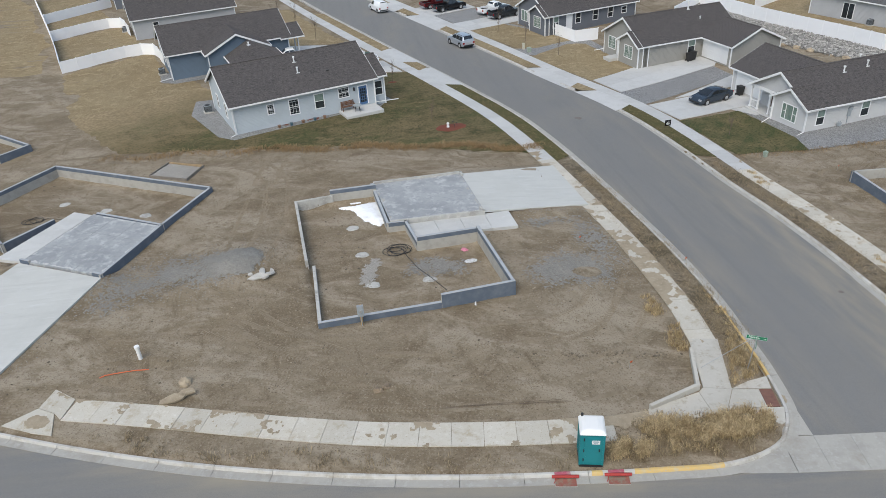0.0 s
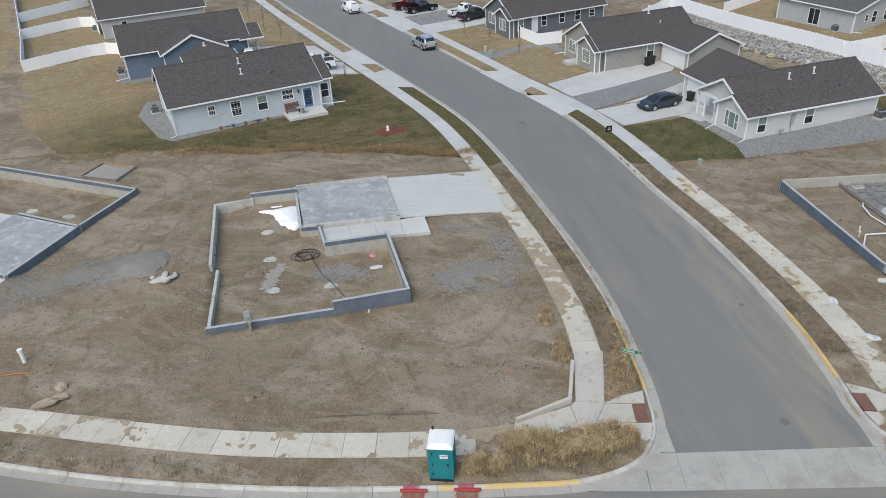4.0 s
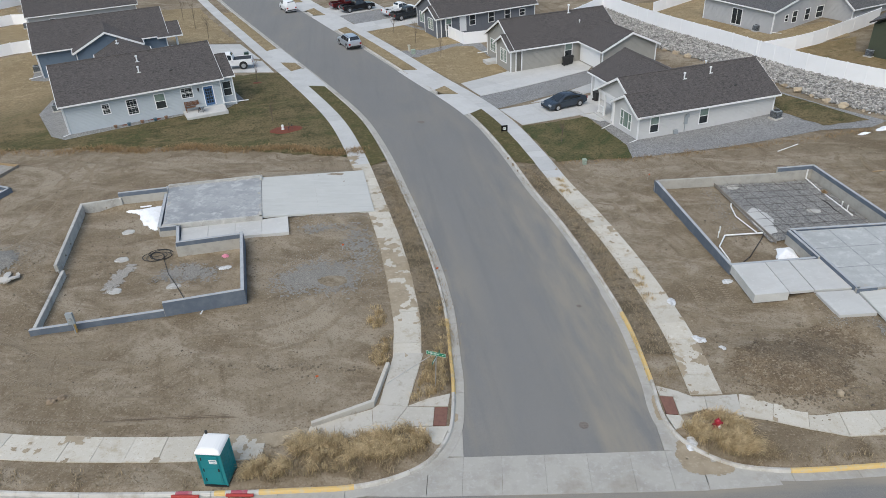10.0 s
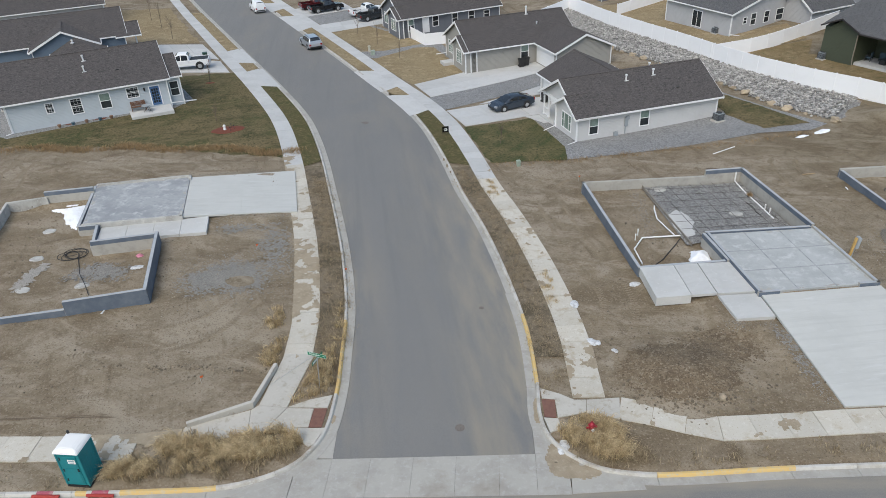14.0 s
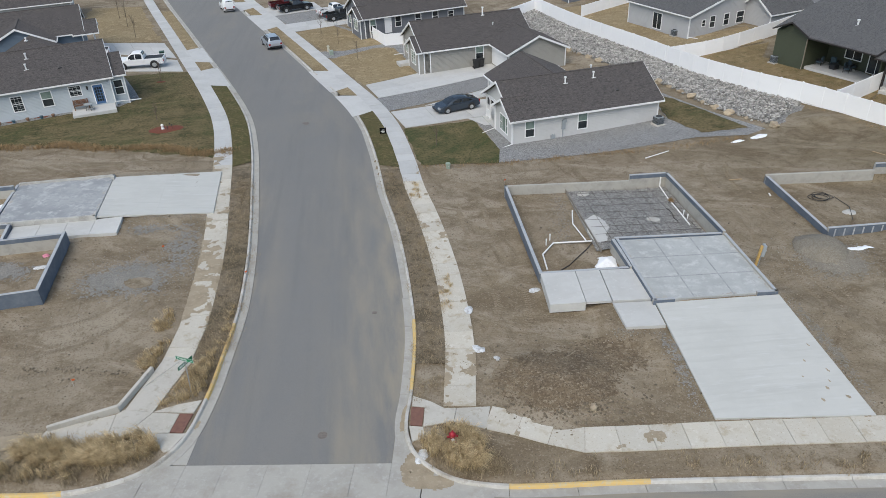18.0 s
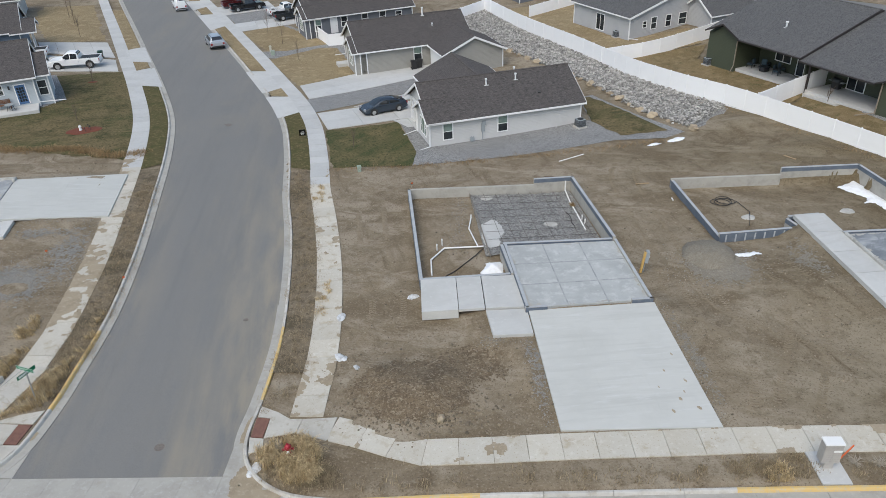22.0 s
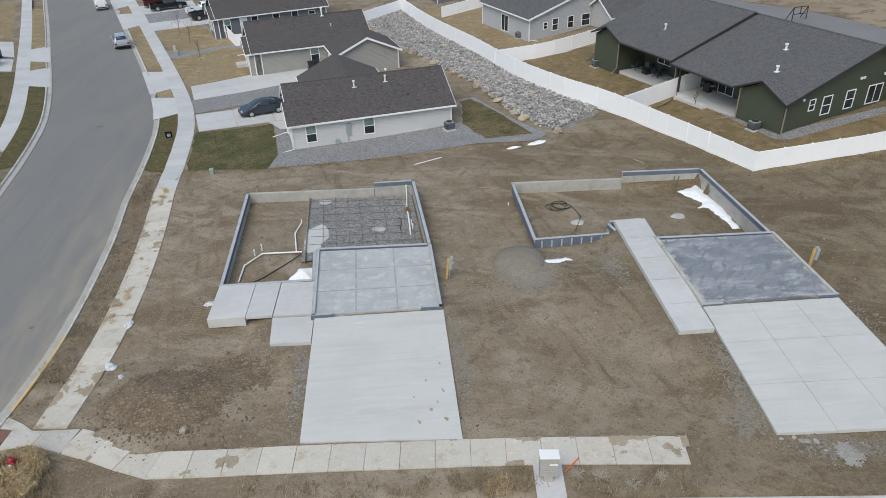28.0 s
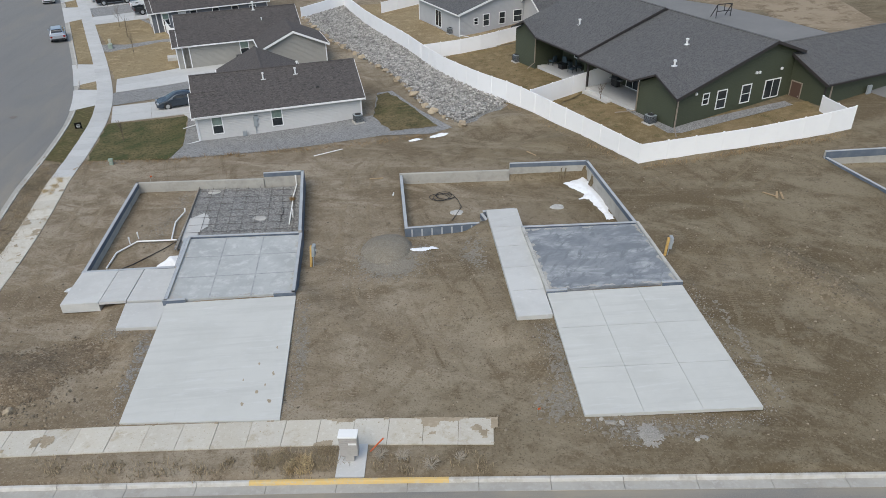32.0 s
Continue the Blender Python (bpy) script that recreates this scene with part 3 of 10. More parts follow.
def earth(x, y):
    """Height of the bare ground with heaps, ruts and dug-outs; kept under roads and paving."""
    x, y = np.asarray(x, float), np.asarray(y, float)
    z = land(x, y)
    z = z + hump(x, y, 28.5, 32.0, 2.1, 0.42) + hump(x, y, 26.8, 33.4, 1.5, 0.22) + hump(x, y, 30.4, 32.9, 1.6, 0.2) + hump(x, y, 46.9, 45.4, 1.7, 0.35) + hump(x, y, -21.3, 43.0, 2.6, 0.45) + hump(x, y, -23.0, 41.0, 2.4, 0.25)
    z = z + hump(x, y, 55.4, 68.4, 1.8, 0.5) + hump(x, y, 59.4, 62.6, 1.7, 0.4) + hump(x, y, -57, 83, 1.4, 0.5)
    z = z + hump(x, y, 70.9, 43.2, 1.2, 0.4) + hump(x, y, 72.2, 41.2, 1.3, 0.45) + hump(x, y, 73.2, 39.3, 1.1, 0.35)
    z = z + hump(x, y, 34.4, 37.6, 2.4, 0.28) + hump(x, y, 43.6, 38.0, 2.0, 0.32) + hump(x, y, 53.2, 41.5, 3.6, 0.55) + hump(x, y, 56.2, 35.8, 2.2, 0.35)
    k = (np.sin(x * 1.9 + 0.6 * np.sin(y * 1.1)) * np.sin(y * 2.3 + 0.9 * np.sin(x * 0.8)) * 0.025 + np.sin(x * 4.7 + y * 3.1) * np.sin(y * 5.3 - x * 2.2) * 0.014)
    bare = ((y > 29.5) & (y < 64)) | (x < -52)
    z = z + np.where(bare, k, 0)
    # keep below the two roads, their kerbs and walks
    for line, n, lo, hi in ((AVENUE, AV_N, -5.35, 5.35), (FRONT, FR_N, -11.2, -0.05)):
        d = np.full(z.shape, 1e9)
        side = np.zeros(z.shape)
        for (px, py), (nx, ny) in zip(line[::2], n[::2]):
            q = (x - px) ** 2 + (y - py) ** 2
            near = q < d
            d = np.where(near, q, d)
            side = np.where(near, (x - px) * nx + (y - py) * ny, side)
        if line is AVENUE:  # past the lots the verges are turf and paving
            lo, hi = np.where(y > 63, -8.7, lo), np.where(y > 63.5, 8.1, hi)
        z = np.where((side > lo) & (side < hi) & (d < 200), land(x, y) - 0.32, z)
    z = np.where(inside(x, y, MOUTH), land(x, y) - 0.32, z)
    for (ox, oy, oz), (ux, uy, uz), (vx, vy, vz), drop in FILLS:
        det = ux * vy - uy * vx
        a = ((x - ox) * vy - (y - oy) * vx) / det
        b = (ux * (y - oy) - uy * (x - ox)) / det
        du = np.maximum(np.maximum(-a, a - 1), 0) * math.hypot(ux, uy)
        dv = np.maximum(np.maximum(-b, b - 1), 0) * math.hypot(vx, vy)
        wt = np.clip(1 - (np.hypot(du, dv) - 0.3) / 1.6, 0, 1)
        wt = wt * wt * (3 - 2 * wt)
        top = oz + uz * np.clip(a, 0, 1.35) + vz * np.clip(b, 0, 1.3) - drop
        z = np.where((wt > 0) & (top > land(x, y) - 0.3), z * (1 - wt) + np.where(du + dv > 0, top + 0.6 * k, top - 0.06) * wt, z)
    for poly, floor in PITS:
        z = np.where(inside(x, y, poly), floor + k, z)
    return z


def build_ground():
    def axis(lo, hi, fine, coarse):
        a = [lo]
        while a[-1] < hi:
            a.append(a[-1] + fine)
        left = [lo - d for d in coarse][::-1]
        return np.array(left + a + [a[-1] + d for d in coarse])
    far = [1.5, 4, 8, 14, 24, 40, 70, 120, 250, 600, 1500, 3000]
    xs = axis(-62.0, 86.0, 0.4, far)
    ys = np.concatenate([[-3000, -800, -200, -60, -20, 0, 8, 14], np.arange(18, 76, 0.4), np.arange(76, 150, 1.0), 150 + np.array([4, 12, 25, 50, 90, 160, 300, 700, 1600, 3200])])
    X, Y = np.meshgrid(xs, ys)
    Z = earth(X, Y)
    # the rim of each dug-out runs inside its wall
    for poly, _ in PITS:
        m = inside(X, Y, poly)
        near = np.zeros_like(m)
        for a in (-1, 0, 1):
            for b in (-1, 0, 1):
                near |= np.roll(np.roll(m, a, 0), b, 1) != m
        area = sum(ax * by - bx * ay for (ax, ay), (bx, by) in zip(poly, poly[1:] + poly[:1]))
        for j, i in zip(*np.nonzero(near)):
            best = None
            for (ax, ay), (bx, by) in zip(poly, poly[1:] + poly[:1]):
                dx, dy = bx - ax, by - ay
                q = dx * dx + dy * dy
                t = min(max(((X[j, i] - ax) * dx + (Y[j, i] - ay) * dy) / q, 0), 1)
                px, py = ax + t * dx, ay + t * dy
                d = (X[j, i] - px) ** 2 + (Y[j, i] - py) ** 2
                if best is None or d < best[0]:
                    s = (1 if area > 0 else -1) / math.sqrt(q)
                    best = (d, px, py, dy * s, -dx * s)
            o = 0.04 if m[j, i] else 0.16
            X[j, i], Y[j, i] = best[1] + best[3] * o, best[2] + best[4] * o
    nx, ny = len(xs), len(ys)
    verts = np.c_[X.ravel(), Y.ravel(), Z.ravel()]
    i = np.arange((nx - 1) * (ny - 1))
    a = (i // (nx - 1)) * nx + i % (nx - 1)
    faces = np.c_[a, a + 1, a + nx + 1, a + nx]
    me = bpy.data.meshes.new("ground")
    me.vertices.add(len(verts))
    me.vertices.foreach_set("co", verts.ravel())
    me.loops.add(faces.size)
    me.loops.foreach_set("vertex_index", faces.ravel())
    me.polygons.add(len(faces))
    me.polygons.foreach_set("loop_start", np.arange(0, faces.size, 4))
    me.polygons.foreach_set("use_smooth", np.ones(len(faces), bool))
    me.update(calc_edges=True)
    me.materials.append(DIRT)
    return tagged(new("ground", me), "bare brown graded earth with ruts, stones and tyre tracks", "ground", kind="structure")


# ---- roads, kerbs, walks ----
def build_roads():
    a = strip("road_avenue", offset(AVENUE, AV_N, 4.8)[3:], offset(AVENUE, AV_N, -4.8 - WIDER)[3:], -0.09, ASPHALT)
    f = strip("road_front", offset(FRONT, FR_N, -0.6), offset(FRONT, FR_N, -10.4), -0.09, ASPHALT_FRONT)
    for ob in (a, f):
        half = len(ob.data.vertices) // 2
        ob.data.attributes.new("across", "FLOAT", "POINT").data.foreach_set("value", np.r_[np.zeros(half), np.ones(half)])
    tagged(a, "grey asphalt avenue curving between the lots", "road", kind="structure")
    tagged(f, "grey asphalt street along the front of the lots", "road", kind="structure")


def sweep(name, line, n, profile, mat, parent=None):
    """profile: (offset to the left of the line, height) pairs, a closed section."""
    v, f, k = [], [], len(profile)
    for (x, y), (nx, ny) in zip(line, n):
        z = G(x, y)
        v += [(x + nx * d, y + ny * d, z + h) for d, h in profile]
    for i in range(len(line) - 1):
        for j in range(k):
            f.append((i * k + j, i * k + (j + 1) % k, (i + 1) * k + (j + 1) % k, (i + 1) * k + j))
    f += [tuple(range(k)), tuple(range((len(line) - 1) * k, len(line) * k))]
    ob = mesh(name, v, f, mat, parent)
    bm = B()
    bm.from_mesh(ob.data)
    bmesh.ops.recalc_face_normals(bm, faces=bm.faces)
    bm.to_mesh(ob.data)
    bm.free()
    return ob


# back of kerb; the street lies to the right of the way
KERB_W = smooth_line([tuple(p) for p in offset(AVENUE, AV_N, 5.4)[::-1][:-10:6]] + [(10.42, 31.0), (10.5, 29.0), (10.45, 27.6), (10.15, 26.5), (9.4, 25.3), (8.1, 24.45), (6.3, 23.85), (3.5, 23.55)] + [tuple(p) for p in FRONT[FRONT[:, 0] < 0][::-6]], 0.5)[::-1]
KERB_E = smooth_line([tuple(p) for p in FRONT[FRONT[:, 0] > 29][::-6]] + [(27.0, 25.45), (25.0, 25.45), (23.5, 25.75), (22.2, 26.6), (21.45, 27.7), (21.15, 29.2), (21.15, 31.5)] + [tuple(p) for p in offset(AVENUE, AV_N, -5.4 - WIDER)[14::6]], 0.5)[::-1]
# stretches of the avenue where drives cross the kerb
MOUTHS_W, MOUTHS_E = ((87.6, 93.9), (98.5, 104.5)), ((73.3, 78.3), (81.9, 88.5), (112.1, 120.2), (126.1, 130.9))
KERB_SECTION = [(0, -0.25), (0, 0.045), (-0.02, 0.06), (-0.13, 0.06), (-0.16, 0.035), (-0.2, -0.09), (-0.2, -0.25)]
GUTTER_SECTION = [(-0.203, -0.25), (-0.203, -0.087), (-0.66, -0.072), (-0.66, -0.25)]
build_roads()
for nm, ln, sg in (("kerb_west", KERB_W, 1), ("kerb_east", KERB_E[::-1], -1)):
    e = tagged(new(nm), "weathered concrete kerb and gutter along the street", "kerb", kind="structure")
    nn, sec = normals(ln), [(d * sg, h) for d, h in KERB_SECTION]
    for k in range(0, len(ln) - 1, 6):
        a, b = ln[k:k + 7].copy(), nn[k:k + 7]
        if len(a) < 2:
            continue
        a[0], a[-1] = a[0] + (a[1] - a[0]) * 0.02, a[-1] + (a[-2] - a[-1]) * 0.02
        mid = a[len(a) // 2]
        along = float(AVENUE[int(np.argmin(np.hypot(AVENUE[:, 0] - mid[0], AVENUE[:, 1] - mid[1]))), 1])
        if any(lo - 0.5 < along < hi + 0.5 for lo, hi in (MOUTHS_W if sg > 0 else MOUTHS_E)):
            sweep("gutter_pan", a, b, [(d * sg, h) for d, h in GUTTER_SECTION], GUTTER, e)
            continue
        seg = sweep("kerb_segment", a, b, sec, CURB, e)
        sweep("gutter_pan", a, b, [(d * sg, h) for d, h in GUTTER_SECTION], GUTTER, seg)


def concrete_quad(name, poly, h, mat, parent=None, thick=0.12):
    return sheet(name, poly, h, mat, step=2.0, thick=thick, parent=parent)


# gutter pan across the mouth of the avenue, in separate pours
valley = thing("cross_gutter", Matrix.Identity(4), "wide grey concrete cross gutter at the mouth of the avenue", "gutter", kind="structure")
xs = [9.6, 11.2, 13.0, 15.0, 17.0, 19.0, 20.7, 22.2]
for a, b in zip(xs, xs[1:]):
    top = lambda x: 25.72 + (x - 11.3) * 0.075
    low = lambda x: 23.35 + (x - 9.4) * 0.06
    concrete_quad("panel", [(a + 0.005, low(a)), (b - 0.005, low(b)), (b - 0.005, top(b)), (a + 0.005, top(a))], -0.068, GUTTER, valley)
concrete_quad("panel", [(7.0, 23.3), (9.58, 23.36), (9.58, 25.6), (9.2, 25.0), (8.1, 24.2)], -0.072, GUTTER, valley)
concrete_quad("panel", [(9.7, 25.75), (11.2, 25.75), (11.0, 29.0), (10.7, 29.0), (10.55, 27.6)], -0.074, GUTTER, valley)
concrete_quad("panel", [(20.7, 26.45), (22.0, 26.5), (21.2, 28.5), (20.9, 31.0), (20.55, 31.0)], -0.074, GUTTER, valley)
concrete_quad("panel", [(22.22, 24.15), (25.5, 24.5), (25.3, 25.3), (23.5, 25.6), (22.3, 26.4)], -0.074, GUTTER, valley)


def walk_of_slabs(name, line, width, step, label, mat, start=0.0, far_mat=None, far_y=1e9):
    """A pavement of separate pours along a plan line."""
    e = thing(name, Matrix.Identity(4), label, "pavement", kind="structure")
    ln = smooth_line(line, step)
    nn = normals(ln)
    for i in range(len(ln) - 1):
        t = (ln[i + 1] - ln[i]) / np.linalg.norm(ln[i + 1] - ln[i]) * 0.01
        quad = [ln[i] + t - nn[i] * width / 2, ln[i + 1] - t - nn[i + 1] * width / 2, ln[i + 1] - t + nn[i + 1] * width / 2, ln[i] + t + nn[i] * width / 2]
        up = 0.05 + 0.008 * math.sin(i * 2.4)
        v = [(x, y, G(x, y) + up) for x, y in quad]
        v += [(x, y, z - 0.14) for x, y, z in v]
        mesh("paving_slab", v, [(0, 1, 2, 3), (1, 0, 4, 5), (2, 1, 5, 6), (3, 2, 6, 7), (0, 3, 7, 4)], far_mat if far_mat and ln[i][1] > far_y else mat, e)
    return e


CLEAN_WALK = material("clean_sidewalk_concrete", (0.5, 0.5, 0.49), 0.85, spots=[(1.8, 0.45, 0.66, (0.455, 0.455, 0.445), 7), (0.4, 0.54, 0.72, (0.44, 0.432, 0.412), 7), (0.15, 0.55, 0.7, (0.53, 0.53, 0.522), 4)], bump=0.1, bump_scale=40, vary=0.06)
walk_of_slabs("pavement_front_west", [(-27.6, 28.0), (-22.4, 27.3), (-16.8, 26.45), (-10.7, 25.75), (-5, 25.65), (-0.4, 25.85), (1.6, 26.0)], 1.6, 1.62, "dirty concrete pavement with mud-stained slabs", CONC_DIRTY)
walk_of_slabs("pavement_front_east", [(25.1, 29.55), (27.2, 29.0), (29.4, 28.25), (31.5, 28.35), (36.5, 28.8), (41, 29.1), (45, 29.35), (49.5, 29.5), (53.7, 29.55)], 1.62, 1.6, "pale concrete pavement partly covered by mud", CONC_DIRTY)
i0 = int(np.argmin(abs(AVENUE[:, 1] - 33.2)))
i1 = int(np.argmin(abs(AVENUE[:, 1] - 190)))
WALK_W = np.interp(AVENUE[:, 1], [50, 72], [7.75, 7.95])
WALK_E = np.interp(AVENUE[:, 1], [54, 68], [7.9, 8.65])
walk_of_slabs("pavement_avenue_west", [tuple(p) for p in offset(AVENUE, AV_N, WALK_W[:, None])[i0:i1:5]], 1.6, 1.55, "concrete pavement along the avenue, muddy near the lots", CONC_DIRTY, far_mat=CLEAN_WALK, far_y=59.5)
j0 = int(np.argmin(abs(AVENUE[:, 1] - 30.0)))
walk_of_slabs("pavement_avenue_east", [tuple(p) for p in offset(AVENUE, AV_N, -WALK_E[:, None])[j0:i1:5]], 1.65, 1.55, "concrete pavement along the avenue, muddy near the lots", CONC_DIRTY, far_mat=CLEAN_WALK, far_y=57.5)

# corner ramps
RAMP_CONC = material("warm_ramp_concrete", (0.49, 0.468, 0.42), 0.88, spots=[(1.8, 0.45, 0.66, (0.435, 0.41, 0.36), 8), (0.4, 0.54, 0.68, (0.37, 0.335, 0.275), 8), (0.15, 0.55, 0.7, (0.52, 0.5, 0.455), 4)], bump=0.1, bump_scale=40, vary=0.03)
ramp_w = thing("corner_ramp_west", Matrix.Identity(4), "pale concrete corner ramp with a rust-red warning panel", "ramp", kind="structure")
for poly in ([(3.4, 26.0), (6.75, 27.05), (6.45, 28.65), (3.55, 27.35)], [(6.77, 27.05), (7.5, 27.25), (8.25, 28.9), (6.75, 29.0), (6.47, 28.67)], [(6.78, 29.02), (8.25, 28.92), (8.75, 33.2), (7.1, 33.2), (7.0, 31.9)], [(7.55, 27.3), (8.4, 27.5), (9.64, 27.6), (9.64, 28.9), (8.27, 28.88)], [(8.27, 28.95), (10.32, 29.0), (10.4, 29.95), (9.3, 29.55)], [(8.45, 27.47), (9.05, 26.98), (9.9, 26.35), (10.16, 26.5), (10.47, 27.59)]):
    concrete_quad("panel", poly, 0.055, RAMP_CONC, ramp_w, 0.15)
concrete_quad("warning_panel", [(9.66, 27.62), (10.3, 27.62), (10.32, 28.95), (9.66, 28.9)], 0.06, BRICKRED, ramp_w, 0.12)
ramp_e = thing("corner_ramp_east", Matrix.Identity(4), "pale concrete corner ramp with a rust-red warning panel", "ramp", kind="structure")
for poly in ([(21.2, 30.9), (21.25, 30.15), (23.1, 29.95), (22.2, 30.5)], [(21.9, 30.05), (21.95, 28.75), (23.4, 29.2), (23.5, 30.1)], [(23.52, 30.1), (23.42, 29.15), (25.0, 28.75), (25.2, 30.3)], [(21.25, 28.75), (21.5, 27.75), (22.1, 28.0), (21.95, 28.7)]):
    concrete_quad("panel", poly, 0.055, RAMP_CONC, ramp_e, 0.15)
concrete_quad("warning_panel", [(21.22, 30.08), (21.3, 28.8), (21.88, 28.77), (21.88, 30.05)], 0.06, BRICKRED, ramp_e, 0.12)

# low retaining wall behind the west ramp
low = thing("retaining_wall", Matrix.Identity(4), "low pale concrete retaining wall bent round the ramp", "wall")
for a, b in (((3.7, 27.3), (6.55, 28.85)), ((6.55, 28.85), (7.0, 32.0))):
    d = Vector((b[0] - a[0], b[1] - a[1], 0))
    bm = box(B(), -0.02, 0, -0.2, d.length + 0.02, 0.2, 0.32, 0.015)
    u = d.normalized()
    bm.transform(Matrix.Translation((*a, G(*a))) @ Matrix(((u.x, -u.y, 0, 0), (u.y, u.x, 0, 0), (0, 0, 1, 0), (0, 0, 0, 1))))
    part("segment", bm, RAMP_CONC, low)


# kerb paint, laid a few millimetres over the kerb
def kerb_paint(name, line, a, b, mat, label, sg):
    keep = [i for i, p in enumerate(line) if a(p) and b(p)]
    ln = line[keep[0]:keep[-1] + 1]
    nn = normals(ln) * sg
    return tagged(sweep(name, ln, nn, [(0.004, -0.1), (0.004, 0.049), (-0.02, 0.065), (-0.13, 0.065), (-0.165, 0.037), (-0.204, -0.082), (-0.19, -0.1)], mat), label, "kerb paint", kind="structure")


fine_w, fine_e = smooth_line(KERB_W[::2], 0.25), smooth_line(KERB_E[::-1][::2], 0.25)
kerb_paint("paint_yellow_front", fine_w, lambda p: p[0] > 2.0, lambda p: p[0] < 6.4 and p[1] < 25, YELLOW, "worn yellow paint on the kerb", 1)
kerb_paint("paint_yellow_west", fine_w, lambda p: p[1] > 30.0, lambda p: p[1] < 36.6 and p[0] > 5, YELLOW, "worn yellow paint on the kerb", 1)
kerb_paint("paint_yellow_east", fine_e, lambda p: p[1] > 31.2, lambda p: p[1] < 37.8 and p[0] < 24, YELLOW, "worn yellow paint on the kerb", -1)
kerb_paint("paint_yellow_east_front", fine_e, lambda p: p[0] > 26.1, lambda p: p[0] < 32.4 and p[1] < 27, YELLOW, "worn yellow paint on the kerb", -1)
kerb_paint("paint_yellow_far_front", fine_e, lambda p: p[0] > 43.2, lambda p: p[0] < 51.9 and p[1] < 30, YELLOW, "worn yellow paint on the kerb", -1)
kerb_paint("paint_yellow_by_drain", fine_w, lambda p: p[0] > -0.1, lambda p: p[0] < 0.72 and p[1] < 25, YELLOW, "worn yellow paint on the kerb", 1)
for a in (-1.7, 0.78):
    kerb_paint("paint_red", fine_w, lambda p, a=a: p[0] > a, lambda p, a=a: p[0] < a + 0.95 and p[1] < 25, MAGENTA, "worn red paint on the kerb by a drain", 1)


# ---- the four foundations ----
def wall_run(e, x0, y0, x1, y1, z0, z1, th=0.22, band=0.32, inner=True, tar=True, mat=None):
    """One straight poured wall; its outer face is the given line and the inside lies to the left of it."""
    d = Vector((x1 - x0, y1 - y0, 0))
    u = d.normalized()
    m = Matrix.Translation((x0, y0, 0)) @ Matrix(((u.x, -u.y, 0, 0), (u.y, u.x, 0, 0), (0, 0, 1, 0), (0, 0, 0, 1)))
    L = d.length
    bm = box(B(), 0, 0, z0, L, th, z1, 0.012)
    bm.transform(m)
    w = part("wall", bm, mat or FOUND, e)
    if tar:
        bm = box(B(), 0.01, -0.008, z0, L - 0.01, 0.004, z1 - 0.012)
        bm.transform(m)
        part("coating", bm, TAR, w, "dark blue-grey damp-proof coating")
    if inner:
        bm = box(B(), 0.01, th - 0.004, z1 - band, L - 0.01, th + 0.008, z1 - 0.012)
        bm.transform(m)
        part("coating", bm, TAR, w, "dark blue-grey damp-proof coating")
    bm = box(B(), 0.012, 0.012, z1, L - 0.012, th - 0.012, z1 + 0.006)
    bm.transform(m)
    part("wall_top", bm, mat or TOPS, w)
    return w


TOPS = material("wall_top_concrete", (0.4, 0.42, 0.44), 0.85, spots=[(0.6, 0.45, 0.7, (0.32, 0.345, 0.375), 5)])


def flat_slab(name, poly, z, label, mat, thick=0.6, side=True, category="slab"):
    ob = sheet(name, poly, 0, mat, flat=z, thick=thick)
    return tagged(ob, label, category)


def panelled(name, corners, nu, nv, label, mat, thick=0.14, category="driveway", gap=0.012):
    """A slope of separate pours between four corners (x, y, z): front-left, front-right, back-right, back-left."""
    a, b, c, d = (np.array(p, float) for p in corners)
    e = thing(name, Matrix.Identity(4), label, category)
    at = lambda u, v: (a * (1 - u) + b * u) * (1 - v) + (d * (1 - u) + c * u) * v
    for i in range(nu):
        for j in range(nv):
            g = gap / 8
            q = [at(i / nu + g, j / nv + g), at((i + 1) / nu - g, j / nv + g), at((i + 1) / nu - g, (j + 1) / nv - g), at(i / nu + g, (j + 1) / nv - g)]
            v = [tuple(p) for p in q] + [(p[0], p[1], p[2] - thick) for p in q]
            mesh("panel", v, [(0, 1, 2, 3), (1, 0, 4, 5), (2, 1, 5, 6), (3, 2, 6, 7), (0, 3, 7, 4)], mat, e)
    return e


def stub(e, x0, y0, x1, y1, z0, z1, tar=True):
    return wall_run(e, x0, y0, x1, y1, z0, z1, 0.2, 0.1, False, tar, None if tar else FOUND_PALE)


# lot west of the avenue
lf = thing("house_foundation", Matrix.Identity(4), "poured house foundation, stepped walls with dark coating, earth inside", "foundation")
# the paler colour here makes up for dim sky light on the inner faces
wall_run(lf, -19.95, 50.8, -17.2, 41.6, -0.2, 1.35, inner=False, tar=False, mat=FOUND_PALE)
wall_run(lf, -16.7, 41.5, -14.95, 34.5, -0.2, 1.0, inner=False, tar=False, mat=FOUND_PALE)
wall_run(lf, -14.95, 34.5, -7.4, 36.45, -0.2, 1.22)
wall_run(lf, -7.4, 36.45, -2.7, 37.85, -0.2, 1.78)
wall_run(lf, -2.7, 37.85, -5.0, 45.3, -0.2, 1.75)
wall_run(lf, -5.2, 45.25, -9.5, 44.15, -0.2, 1.66)
wall_run(lf, -9.3, 44.0, -10.55, 47.4, -0.2, 1.3)
wall_run(lf, -10.4, 47.3, -11.9, 47.0, -0.2, 1.3)
wall_run(lf, -11.8, 46.9, -13.9, 53.9, -0.2, 1.3)
wall_run(lf, -13.5, 52.75, -17.2, 51.9, -0.2, 1.78)
